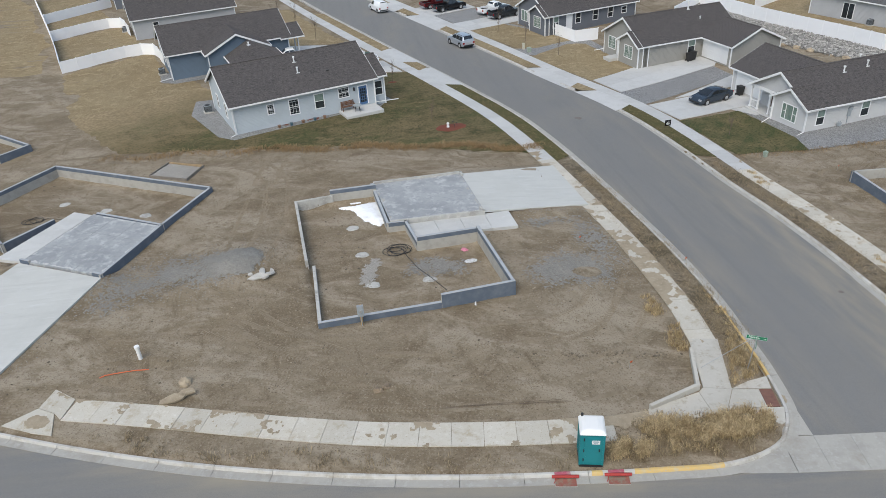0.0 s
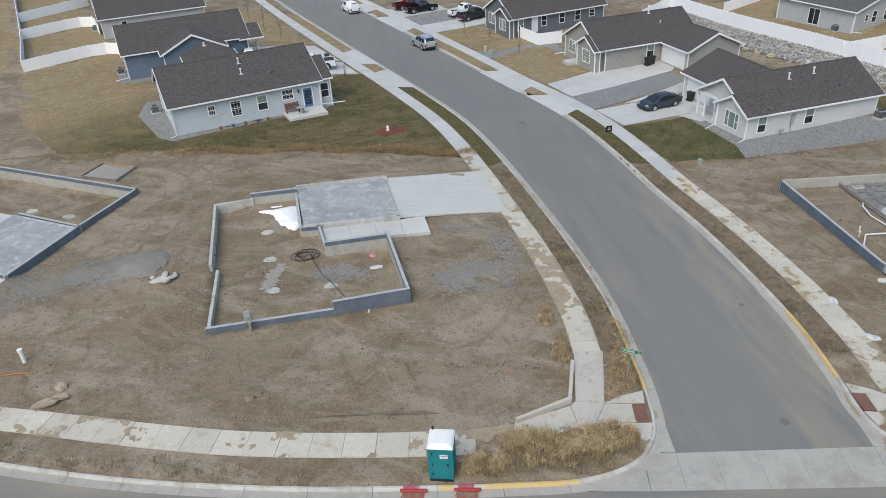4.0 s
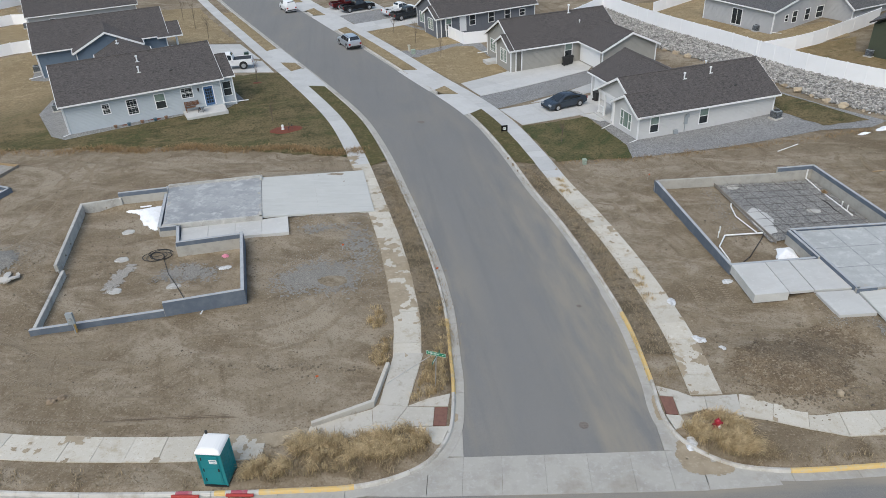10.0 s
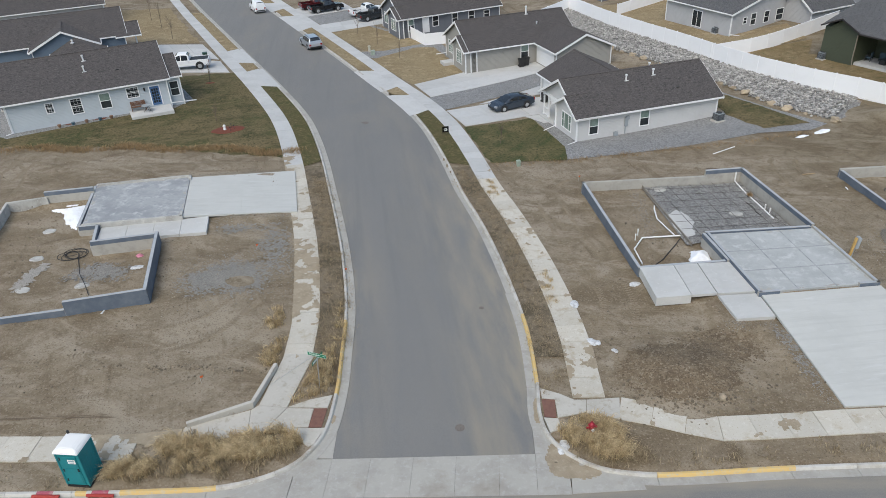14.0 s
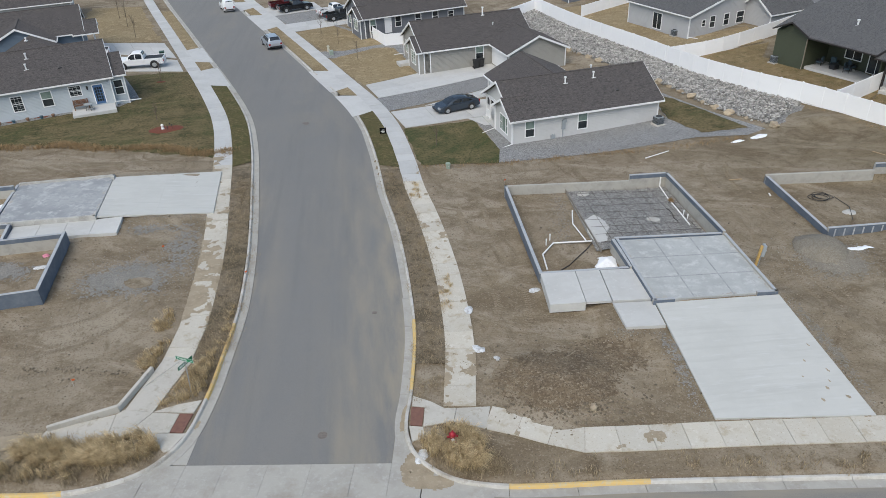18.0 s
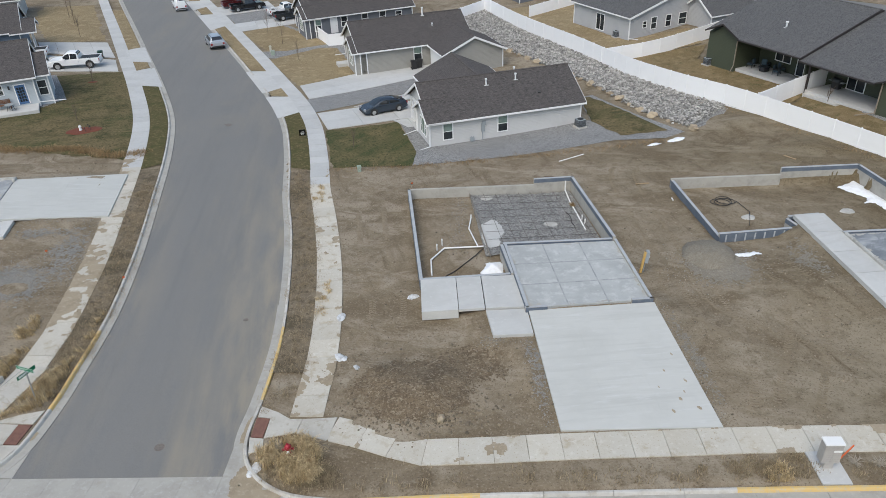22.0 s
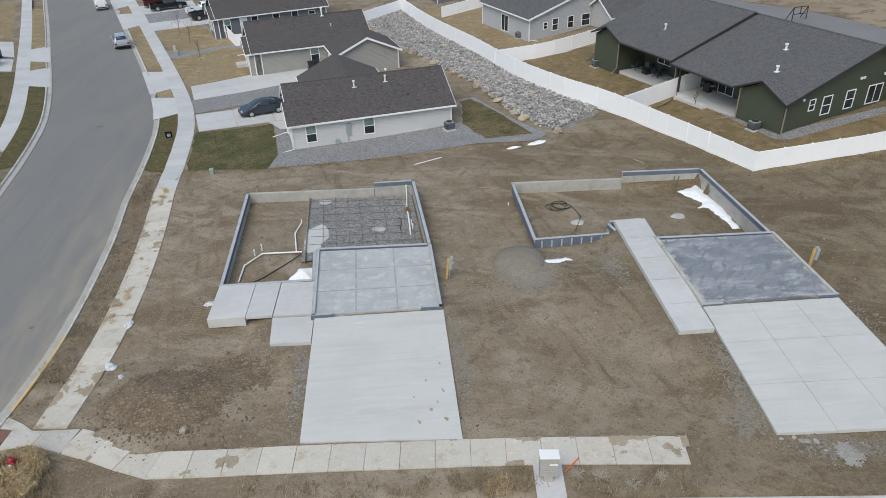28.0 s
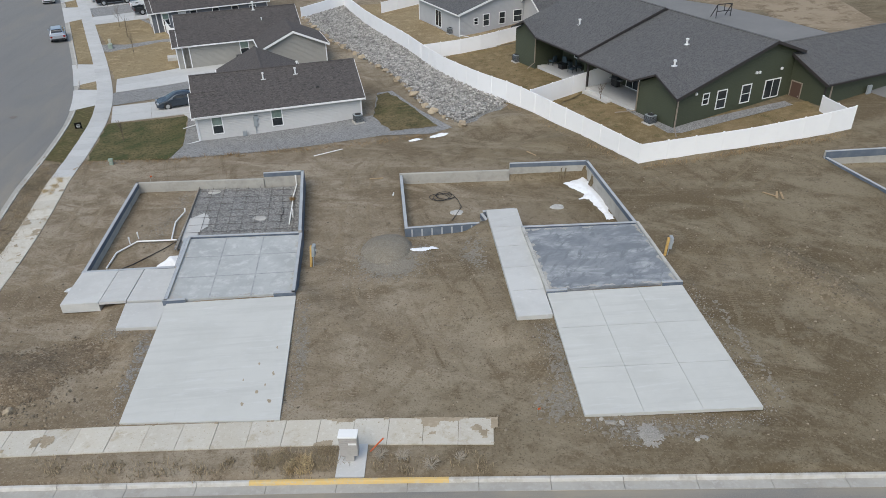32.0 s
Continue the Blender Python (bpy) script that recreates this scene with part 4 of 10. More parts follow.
wall_run(lf, -17.0, 51.8, -19.95, 50.8, -0.2, 1.37, inner=False, tar=False, mat=FOUND_PALE)
s = flat_slab("garage_slab", [(-13.88, 53.8), (-11.72, 47.12), (-4.55, 48.45), (-6.5, 55.35)], 1.27, "dark grey mottled garage slab of the unbuilt house", SLAB_MID, 0.7)
e = thing("slab_stem_wall", Matrix.Identity(4), "narrow concrete stem wall round the garage slab", "wall")
stub(e, -6.45, 55.55, -13.9, 53.95, 0.3, 1.42, False)
stub(e, -11.75, 46.98, -4.5, 48.3, 0.3, 1.36, False)
stub(e, -4.5, 48.3, -4.75, 49.1, 0.3, 1.36, False)
stub(e, -6.25, 54.9, -6.45, 55.55, 0.3, 1.42, False)
panelled("entry_walk", [(-10.35, 47.15, 1.02), (-9.75, 45.25, 1.02), (-2.05, 46.45, 0.98), (-2.7, 48.86, 1.0)], 1, 4, "pale concrete entry walk in four pours", CONC, 0.25, "walk")
panelled("driveway", [(-4.54, 48.5, 1.22), (3.7, 50.35, 0.55), (1.65, 58.1, 0.47), (-6.49, 55.4, 1.22)], 2, 2, "pale new concrete driveway, broom finished", CONC_NEW, gap=0.002)
# lot on the corner east of the avenue
f2 = thing("house_foundation", Matrix.Identity(4), "poured house foundation with dark coating round a gravel bed", "foundation")
wall_run(f2, 26.0, 54.95, 28.2, 41.9, -0.7, 0.55)
wall_run(f2, 28.2, 41.9, 34.2, 42.7, -0.7, 0.62)
wall_run(f2, 34.15, 42.6, 33.45, 46.1, -0.7, 0.78)
wall_run(f2, 33.45, 46.1, 41.0, 46.85, -0.7, 0.8)
wall_run(f2, 41.0, 46.85, 39.0, 56.4, -0.7, 1.0)
wall_run(f2, 39.0, 56.4, 35.9, 55.95, -0.7, 1.0)
wall_run(f2, 35.9, 55.85, 26.0, 54.95, -0.7, 0.55, inner=False, mat=FOUND)
flat_slab("garage_slab", [(33.62, 46.0), (34.85, 38.95), (42.0, 39.95), (40.95, 46.75)], 0.72, "pale grey mottled garage slab with saw cuts", SLAB_PALE, 0.8)
e = thing("slab_stem_wall", Matrix.Identity(4), "narrow coated stem wall round the garage slab", "wall")
stub(e, 33.5, 46.0, 34.75, 38.75, 0, 0.86)
stub(e, 34.7, 38.7, 36.0, 38.88, 0, 0.86)
stub(e, 40.95, 39.65, 42.2, 39.8, 0, 0.86)
stub(e, 42.2, 39.8, 41.05, 46.8, 0, 0.86)
panelled("porch_slab", [(28.65, 38.5, 0.62), (30.8, 38.79, 0.62), (30.45, 42.2, 0.62), (28.25, 41.95, 0.62)], 1, 1, "pale concrete porch slab with a thick front edge", CONC, 0.6, "porch")
panelled("porch_slab", [(30.83, 38.8, 0.62), (32.35, 39.0, 0.62), (32.0, 42.4, 0.62), (30.48, 42.2, 0.62)], 1, 1, "thin pale concrete porch slab over a hollow", CONC, 0.16, "porch")
panelled("entry_walk", [(32.4, 39.0, 0.62), (34.7, 39.2, 0.62), (34.15, 42.6, 0.62), (32.05, 42.4, 0.62)], 1, 1, "pale concrete entry walk", CONC, 0.25, "walk")
panelled("entry_step", [(32.85, 36.55, 0.5), (35.1, 36.8, 0.5), (34.8, 39.1, 0.55), (32.4, 38.85, 0.55)], 1, 1, "pale concrete entry landing", CONC, 0.25, "walk")
panelled("driveway", [(36.1, 29.75, 0.2), (43.7, 30.1, 0.32), (42.25, 39.75, 0.66), (34.9, 38.75, 0.66)], 3, 4, "pale new concrete driveway, broom finished", CONC_NEW, gap=0.001)
# lot further east
f3 = thing("house_foundation", Matrix.Identity(4), "poured house foundation with dark coating and bare earth inside", "foundation")
wall_run(f3, 46.55, 56.3, 47.9, 47.2, -0.5, 0.72)
wall_run(f3, 47.9, 47.2, 53.6, 48.15, -0.5, 1.0)
wall_run(f3, 53.6, 48.15, 53.1, 49.5, -0.5, 1.0)
wall_run(f3, 53.1, 49.4, 55.3, 49.8, -0.5, 1.15)
wall_run(f3, 55.2, 49.8, 55.6, 46.8, -0.5, 1.15)
wall_run(f3, 55.6, 46.8, 63.3, 47.6, -0.5, 1.4)
wall_run(f3, 63.3, 47.6, 61.25, 57.85, -0.5, 1.32)
wall_run(f3, 61.25, 57.85, 55.1, 57.25, -0.5, 1.32)
wall_run(f3, 55.1, 57.1, 46.55, 56.3, -0.5, 0.82, inner=False, mat=FOUND)
for k in range(8):
    u = (k + 0.7) / 8.6
    bm = box(B(), -0.05, -0.02, -0.2, 0.05, 0.0, 0.9)
    bm.transform(pose(47.9 + 5.7 * u, 47.2 + 0.95 * u, 0, 0, 0, 9.5))
    part("concrete_patch", bm, TOPS, f3)
flat_slab("garage_slab", [(55.75, 46.6), (56.85, 39.6), (64.3, 40.65), (63.15, 47.4)], 1.42, "dark grey mottled garage slab", SLAB_DARK, 0.9)
e = thing("slab_stem_wall", Matrix.Identity(4), "narrow coated stem wall round the garage slab", "wall")
stub(e, 55.6, 46.7, 56.75, 39.35, 0.4, 1.46, False)
stub(e, 56.7, 39.35, 57.9, 39.52, 0.4, 1.48)
stub(e, 63.3, 40.3, 64.5, 40.45, 0.4, 1.54)
stub(e, 64.5, 40.45, 63.3, 47.6, 0.4, 1.5, False)
panelled("entry_walk", [(55.0, 37.2, 1.27), (56.93, 37.5, 1.262), (55.42, 49.6, 1.34), (53.3, 49.35, 1.34)], 1, 5, "long pale concrete entry walk in five pours", CONC, 0.28, "walk")
panelled("driveway", [(57.85, 30.4, 0.82), (66.0, 31.0, 1.0), (64.45, 40.4, 1.36), (56.75, 39.4, 1.36)], 3, 3, "pale new concrete driveway in nine panels", CONC_NEW, 0.18, gap=0.008)
# lot at the west end
f0 = thing("house_foundation", Matrix.Identity(4), "poured house foundation with dark coating and footing pads inside", "foundation")
wall_run(f0, -28.05, 54.6, -45.1, 60.4, -0.3, 1.12)
wall_run(f0, -45.1, 60.4, -48.7, 52.0, -0.3, 1.12)
wall_run(f0, -48.7, 52.0, -41.8, 45.6, -0.3, 1.0)
wall_run(f0, -41.8, 45.6, -39.6, 49.6, -0.3, 1.0)
wall_run(f0, -36.4, 50.25, -29.95, 47.9, -0.3, 1.12)
wall_run(f0, -29.95, 47.9, -28.05, 54.6, -0.3, 1.12)
flat_slab("garage_slab", [(-36.5, 50.1), (-38.6, 43.0), (-31.7, 40.8), (-30.05, 47.8)], 1.12, "dark grey mottled garage slab with pale streaks", SLAB_MID, 0.8)
e = thing("slab_stem_wall", Matrix.Identity(4), "narrow coated stem wall round the garage slab", "wall")
stub(e, -38.75, 43.0, -37.9, 42.7, 0.3, 1.26)
stub(e, -32.3, 40.95, -31.5, 40.65, 0.3, 1.26)
stub(e, -31.5, 40.65, -29.85, 47.8, 0.3, 1.2)
panelled("entry_walk", [(-41.0, 43.6, 1.0), (-38.75, 43.0, 1.05), (-36.6, 50.0, 1.1), (-38.4, 50.6, 1.1)], 1, 3, "pale concrete entry walk", CONC, 0.25, "walk")
panelled("driveway", [(-42.3, 33.4, 0.45), (-33.6, 31.0, 0.5), (-31.5, 40.6, 1.02), (-38.8, 42.9, 1.02)], 1, 2, "pale new concrete driveway", CONC_NEW, gap=0.004)
# small foundations at the edges
fb = thing("house_foundation", Matrix.Identity(4), "corner of another coated foundation", "foundation")
wall_run(fb, -51.6, 67.3, -58.0, 71.2, -0.5, 0.6)
wall_run(fb, -53.4, 64.4, -51.6, 67.3, -0.5, 0.6)
f4 = thing("house_foundation", Matrix.Identity(4), "corner of another coated foundation", "foundation")
wall_run(f4, 78.6, 56.9, 80.9, 50.0, 0.6, 2.1, inner=False)
wall_run(f4, 92.0, 58.9, 78.6, 56.95, 0.6, 2.55, band=0.55)


# ---- lawns, gravel, snow and other ground covers ----
def fbm(x, y, size, seed, octaves=4):
    """Value noise over the plan, 0 to 1, in arrays."""
    out, amp, total = 0.0, 1.0, 0.0
    for o in range(octaves):
        u, v = x / size * 2**o + 17.3 * seed + 100, y / size * 2**o + 9.7 * seed + 100
        i, j = np.floor(u), np.floor(v)
        f, g = u - i, v - j
        f, g = f * f * (3 - 2 * f), g * g * (3 - 2 * g)
        h = lambda a, b: np.modf(np.abs(np.sin(a * 127.1 + b * 311.7 + seed * 74.7)) * 43758.5453)[0]
        out = out + amp * ((h(i, j) * (1 - f) + h(i + 1, j) * f) * (1 - g) + (h(i, j + 1) * (1 - f) + h(i + 1, j + 1) * f) * g)
        total, amp = total + amp, amp * 0.55
    return out / total


def ragged_sheet(name, X, Y, F, Z, mat, parent=None):
    """The cells of a plan grid where the field F is above zero, at heights Z, with its corners shifted a little."""
    r = np.random.default_rng(X.size)
    n, m = X.shape
    sx, sy = np.hypot(X[1, 0] - X[0, 0], Y[1, 0] - Y[0, 0]), np.hypot(X[0, 1] - X[0, 0], Y[0, 1] - Y[0, 0])
    cell = min(sx, sy) * 0.35
    X, Y = X + r.uniform(-cell, cell, X.shape), Y + r.uniform(-cell, cell, Y.shape)
    mean = (F[:-1, :-1] + F[1:, :-1] + F[:-1, 1:] + F[1:, 1:]) / 4
    a, b = np.nonzero(mean > 0)
    k = a * m + b
    faces = np.c_[k, k + m, k + m + 1, k + 1]
    used, flat = np.unique(faces, return_inverse=True)
    verts = np.c_[X.ravel(), Y.ravel(), Z.ravel()][used]
    faces = flat.reshape(-1, 4)
    e1, e2 = verts[faces[:, 1]] - verts[faces[:, 0]], verts[faces[:, 3]] - verts[faces[:, 0]]
    faces = np.where((e1[:, 0] * e2[:, 1] - e1[:, 1] * e2[:, 0] < 0)[:, None], faces[:, ::-1], faces)
    me = bpy.data.meshes.new(name)
    me.vertices.add(len(verts))
    me.vertices.foreach_set("co", verts.ravel())
    me.loops.add(faces.size)
    me.loops.foreach_set("vertex_index", faces.ravel())
    me.polygons.add(len(faces))
    me.polygons.foreach_set("loop_start", np.arange(0, faces.size, 4))
    me.polygons.foreach_set("use_smooth", np.ones(len(faces), bool))
    me.update(calc_edges=True)
    me.materials.append(mat)
    ob = new(name, me)
    ob.parent = parent
    return ob


def blot(name, cx, cy, rx, ry, mat, label, category, seed, turn=0.0, floor=None, up=0.02, dome=0.0, rough=0.8, size=1.0, dust=0.0, cell=0.07, kind="", over=None):
    """A patch with a torn outline: floor is a height, or None for the bare earth, or over is the height above the smooth land."""
    R = 1.5 * max(rx, ry)
    g_ = np.arange(-R, R + cell, cell)
    X, Y = np.meshgrid(cx + g_, cy + g_, indexing="ij")
    c, s_ = math.cos(turn), math.sin(turn)
    u, v = ((X - cx) * c + (Y - cy) * s_) / rx, (-(X - cx) * s_ + (Y - cy) * c) / ry
    F = 1 - (u * u + v * v) + rough * 2 * (fbm(X, Y, size, seed) - 0.5)
    smooth = F
    if dust:
        F = F + dust * 2 * (fbm(X, Y, 0.09, seed + 3, 2) - 0.5) - 0.3 * dust
    base = land(X, Y) + over if over is not None else earth(X, Y) if floor is None else np.full(X.shape, float(floor))
    Z = base + up + dome * np.clip(smooth, 0, 1) ** (1.3 if dust else 0.7)
    return tagged(ragged_sheet(name, X, Y, F, Z, mat), label, category, kind=kind)


def frayed(poly, amp, step):
    """The same outline with a ragged edge."""
    out = []
    for (ax, ay), (bx, by) in zip(poly, poly[1:] + poly[:1]):
        n = max(1, round(math.hypot(bx - ax, by - ay) / step))
        for k in range(n):
            x, y = ax + (bx - ax) * k / n, ay + (by - ay) * k / n
            out.append((x + amp * (noise.noise((x * 0.9, y * 0.9, 1.0)) + 0.6 * noise.noise((x * 0.2, y * 0.2, 3.0))), y + amp * (noise.noise((x * 0.9, y * 0.9, 5.0)) + 0.6 * noise.noise((x * 0.2, y * 0.2, 8.0)))))
    return out


def cover(name, poly, mat, label, category, h=0.03, rough=0.0, step=1.5):
    if category in ("lawn", "field"):
        poly = frayed(poly, *((0.55, 0.6) if category == "lawn" and "west" in name else (0.22, 0.5) if category == "lawn" else (2.0, 3.0)))
    return tagged(sheet(name, poly, h, mat, step=step, rough=rough), label, category, kind="structure")


def poly_blot(name, poly, mat, label, category, seed, floor, up=0.02, dome=0.0, rough=0.25, size=0.8, cell=0.06, kind="", inner=None):
    """A patch that fills a plan polygon with a torn outline; inner turns it into a margin of that width along the sides."""
    xs_, ys_ = [p[0] for p in poly], [p[1] for p in poly]
    X, Y = np.meshgrid(np.arange(min(xs_) - 0.4, max(xs_) + 0.4, cell), np.arange(min(ys_) - 0.4, max(ys_) + 0.4, cell), indexing="ij")
    d = np.full(X.shape, 1e9)
    for (ax, ay), (bx, by) in zip(poly, poly[1:] + poly[:1]):
        q = (bx - ax) ** 2 + (by - ay) ** 2
        t_ = np.clip(((X - ax) * (bx - ax) + (Y - ay) * (by - ay)) / q, 0, 1)
        d = np.minimum(d, np.hypot(X - ax - t_ * (bx - ax), Y - ay - t_ * (by - ay)))
    d = np.where(inside(X, Y, poly), d, -d)
    wob = 2 * rough * (fbm(X, Y, size, seed) - 0.5)
    F = d + wob if inner is None else np.where(d > 0.05, inner - d + wob, -1)
    Z = (earth(X, Y) if floor is None else floor) + up + dome * np.clip(F * 1.5, 0, 1) ** 0.7
    return tagged(ragged_sheet(name, X, Y, F, Z, mat), label, category, kind=kind)


GREEN_LAWN = material("green_striped_lawn", (0.066, 0.078, 0.034), 0.95, spots=[(1.0, 0.45, 0.58, (0.108, 0.1, 0.049), 5, 65, 0.1), (3, 0.47, 0.62, (0.17, 0.135, 0.072), 11), (0.2, 0.5, 0.62, (0.04, 0.047, 0.021), 4), (0.1, 0.53, 0.64, (0.13, 0.118, 0.06), 3)], bump=0.8, bump_scale=25, spec=0.1)
dormant_beyond(LAWN, (0.285, 0.22, 0.135), -0.75, 0.66, 70, 88)
cover("lawn_west_house", [(-52, 76), (-41, 64.4), (-25, 63.9), (-11, 63.1), (-0.8, 61.4), (1.2, 60.6), (-0.8, 65.0), (-6.1, 76.1), (-13.6, 90.1), (-21.5, 87.4), (-20.5, 82), (-31, 74), (-38, 84)], LAWN, "patchy green and brown lawn round the light blue house", "lawn")
cover("lawn_dormant_west", [(-62.5, 94.5), (-52, 76), (-38, 84), (-43, 90.5), (-46.5, 91), (-53.2, 104.0)], DRY, "straw-coloured dormant lawn", "lawn", 0.025)
cover("lawn_dormant_back", [(-73.5, 113), (-62.7, 95.6), (-53.4, 104.6), (-66, 122)], DRY, "straw-coloured dormant lawn behind a fence", "lawn", 0.03)
cover("lawn_dormant_far", [(-95, 147), (-73.8, 113.8), (-66.7, 122.5), (-86, 150)], DRY, "straw-coloured dormant lawn behind a fence", "lawn", 0.03)
cover("field_west", [(-180, 260), (-150, 90), (-66, 96), (-75, 114), (-100, 152), (-110, 260)], DRY, "straw-coloured open field", "field", 0.02, step=12)
cover("lawn_front_west", [(-32.6, 105.0), (-24.4, 106.2), (-39.0, 131.2), (-47.6, 130), (-44.1, 121)], DRY, "straw-coloured dormant front lawn", "lawn", 0.03)
cover("lawn_front_beige", [(15.9, 70.6), (18.0, 63.6), (18.6, 61.2), (25.6, 61.9), (25.6, 65.2), (22.9, 73.6)], GREEN_LAWN, "mown green lawn in front of the beige house", "lawn", 0.04)
cover("gravel_beige_house", [(24.9, 68.8), (25.5, 62.0), (35, 64.0), (43.8, 66.6), (48.3, 66.4), (50.2, 67.6), (46.6, 73.2), (43.2, 79.6), (41.6, 79.2), (42.2, 72.3), (26.9, 67.0)], GRAVEL, "grey gravel bed along the beige house", "gravel", 0.035)
cover("gravel_beige_front", [(25.6, 63.0), (27.0, 66.4), (25.1, 70.9), (24.2, 73.2), (22.95, 73.7), (24.3, 69.5), (25.62, 65.2)], GRAVEL, "grey gravel bed before the beige porch", "gravel", 0.05)
cover("lawn_side_beige", [(42.3, 71.8), (44.4, 67.6), (48.8, 68.1), (46.2, 73.4), (42.8, 79.2), (41.8, 78.4)], LAWN, "small patch of side lawn", "lawn", 0.06)
cover("lawn_front_taupe", [(2.4, 97.6), (9.2, 86.4), (15.2, 91.2), (13.2, 97.2), (10.6, 103.2), (8.2, 103.4)], DRY, "dormant front lawn with a green patch", "lawn", 0.035)
cover("lawn_front_grey", [(-6.1, 112.2), (0.8, 101.9), (3.6, 101.8), (9.0, 105.3), (5.2, 110.2), (-1.0, 116.4)], DRY, "dormant front lawn", "lawn", 0.035)
cover("gravel_taupe", [(0.0, 101.2), (1.6, 98.4), (11.2, 97.6), (15.6, 92), (14, 98), (11.2, 106), (4.4, 112), (-0.6, 117), (-1.2, 116.2), (5, 110), (8.8, 105.4), (3.6, 101.9)], GRAVEL, "grey gravel strip between two lots", "gravel", 0.03)
cover("gravel_drive_strip", [(11.6, 80.9), (13.6, 76.3), (26.2, 86.0), (25, 90)], GRAVEL, "grey gravel strip between two driveways", "gravel", 0.04)
cover("lawn_back_green_a", [(46.1, 89), (48.8, 83.4), (53.5, 75.9), (58.2, 69.6), (65, 76.2), (62.5, 78.5), (58.9, 83.8), (56.2, 88.6), (58.4, 93.4), (50, 91.4)], DRY_BROWN, "brownish straw-coloured back yard lawn", "lawn", 0.1)
cover("lawn_back_green_b", [(58.4, 69.4), (60.4, 65.5), (65.1, 57.7), (82.5, 61.9), (81.6, 68), (70, 66), (66, 74), (65.2, 76.2)], DRY_BROWN, "brownish straw-coloured back yard lawn", "lawn", 0.1)
cover("lawn_back_grey", [(31.1, 119.4), (35.7, 109.3), (39.6, 101.9), (43.1, 95.4), (46.0, 89.2), (50, 91.5), (58, 94), (58, 101), (49.4, 98.6), (46.4, 103.8), (46.6, 119)], DRY, "straw-coloured back yard lawn", "lawn", 0.1)
cover("gravel_green_house", [(65.9, 68.6), (68.4, 62.8), (69.5, 62.6), (80, 67.2), (79.6, 68.2), (69.3, 64.2), (66.8, 69.4)], GRAVEL, "pale gravel bed along the green house", "gravel", 0.14)
cover("gravel_light_blue_house", [(-38.2, 79.6), (-37.0, 74.6), (-31.6, 67.4), (-29.6, 66.3), (-22.8, 70.6), (-19.7, 72.9), (-15.8, 75.2), (-14.9, 78.2), (-17, 81.4), (-21.6, 88), (-24, 86), (-30, 69), (-36, 80)], GRAVEL, "grey gravel bed along the light blue house", "gravel", 0.05)
cover("gravel_dark_blue_house", [(-47.8, 92.8), (-45.8, 88.2), (-43.6, 87.6), (-36.5, 90.6), (-37, 93)], GRAVEL, "grey gravel bed along the dark blue house", "gravel", 0.05)
cover("gravel_under_riprap", [(26.0, 114.0), (32.0, 102.6), (36.0, 96.4), (38.9, 91.6), (42.2, 86.2), (45.2, 79.8), (47.8, 73.2), (51.3, 68.2), (53.6, 69.6), (55.4, 72.6), (53, 75.9), (48.3, 83.4), (45.5, 89.0), (42.6, 95.3), (39.1, 101.8), (35.2, 109.2), (30.5, 119.5)], GRAVEL_DARK, "dark gravel between the riprap stones", "gravel", 0.03)
cover("gravel_bed", [(30.85, 55.2), (32.3, 46.0), (33.5, 46.4), (40.5, 47.3), (38.75, 56.0), (36, 55.5)], GRAVEL_DARK, "dark crushed gravel under the steel mesh", "gravel", 0, step=2)
for v in bpy.data.objects["gravel_bed"].data.vertices:
    v.co.z = -0.13 + 0.012 * math.sin(v.co.x * 5) * math.sin(v.co.y * 4)
PARKING = material("pale_parking_asphalt", (0.165, 0.165, 0.165), 0.9, spots=[(5, 0.4, 0.7, (0.2, 0.197, 0.193), 6)], bump=0.2)
cover("road_far_east", [(60, 138), (78.8, 106.2), (82.6, 101.7), (87, 94.3), (90.5, 87.2), (92.3, 83.3), (97, 72), (104, 60), (96, 56), (88, 68), (82, 80), (76, 92), (68, 104), (52, 132)], PARKING, "grey asphalt road behind the green house", "road", 0.05, step=4)
FIELD = material("brown_stubble_field", (0.2, 0.156, 0.108), 0.95, spots=[(9, 0.42, 0.6, (0.29, 0.235, 0.17), 8), (2, 0.5, 0.62, (0.165, 0.125, 0.085), 8), (0.4, 0.53, 0.66, (0.31, 0.25, 0.175), 6)], bump=0.8, bump_scale=10, spec=0.1)
cover("field_east", [(60.5, 138), (79.2, 106.4), (83, 101.9), (87.4, 94.5), (90.9, 87.4), (92.7, 83.5), (97.4, 72.2), (104.4, 60.2), (190, 60), (190, 200), (80, 200)], FIELD, "brown stubble field beyond the road", "field", 0.03, step=8)


# verge strips between kerb and walk
def along(d, y0, y1, n):
    """Plan points beside the avenue's axis at the offsets d, between two places on the axis."""
    ys_ = np.linspace(y0, y1, n)
    line = AVENUE + AV_N * d
    return np.c_[np.interp(ys_, AVENUE[:, 1], line[:, 0]), np.interp(ys_, AVENUE[:, 1], line[:, 1])]


def verge_strip(name, y0, y1, side, mat, label, inner=5.45, slant=(0.9, 0.9)):
    """Turf between kerb and walk; beside a drive its end is cut on the slant."""
    edge = (WALK_W if side > 0 else WALK_E)[:, None] - 0.81
    n = max(4, int(y1 - y0))
    a = along(side * (inner + (WIDER if side < 0 else 0 * WIDER)), y0 + slant[0], y1 - slant[1], n)
    b = along(side * edge, y0, y1, n)
    return tagged(strip(name, a, b, 0.045, mat), label, "verge", kind="structure")


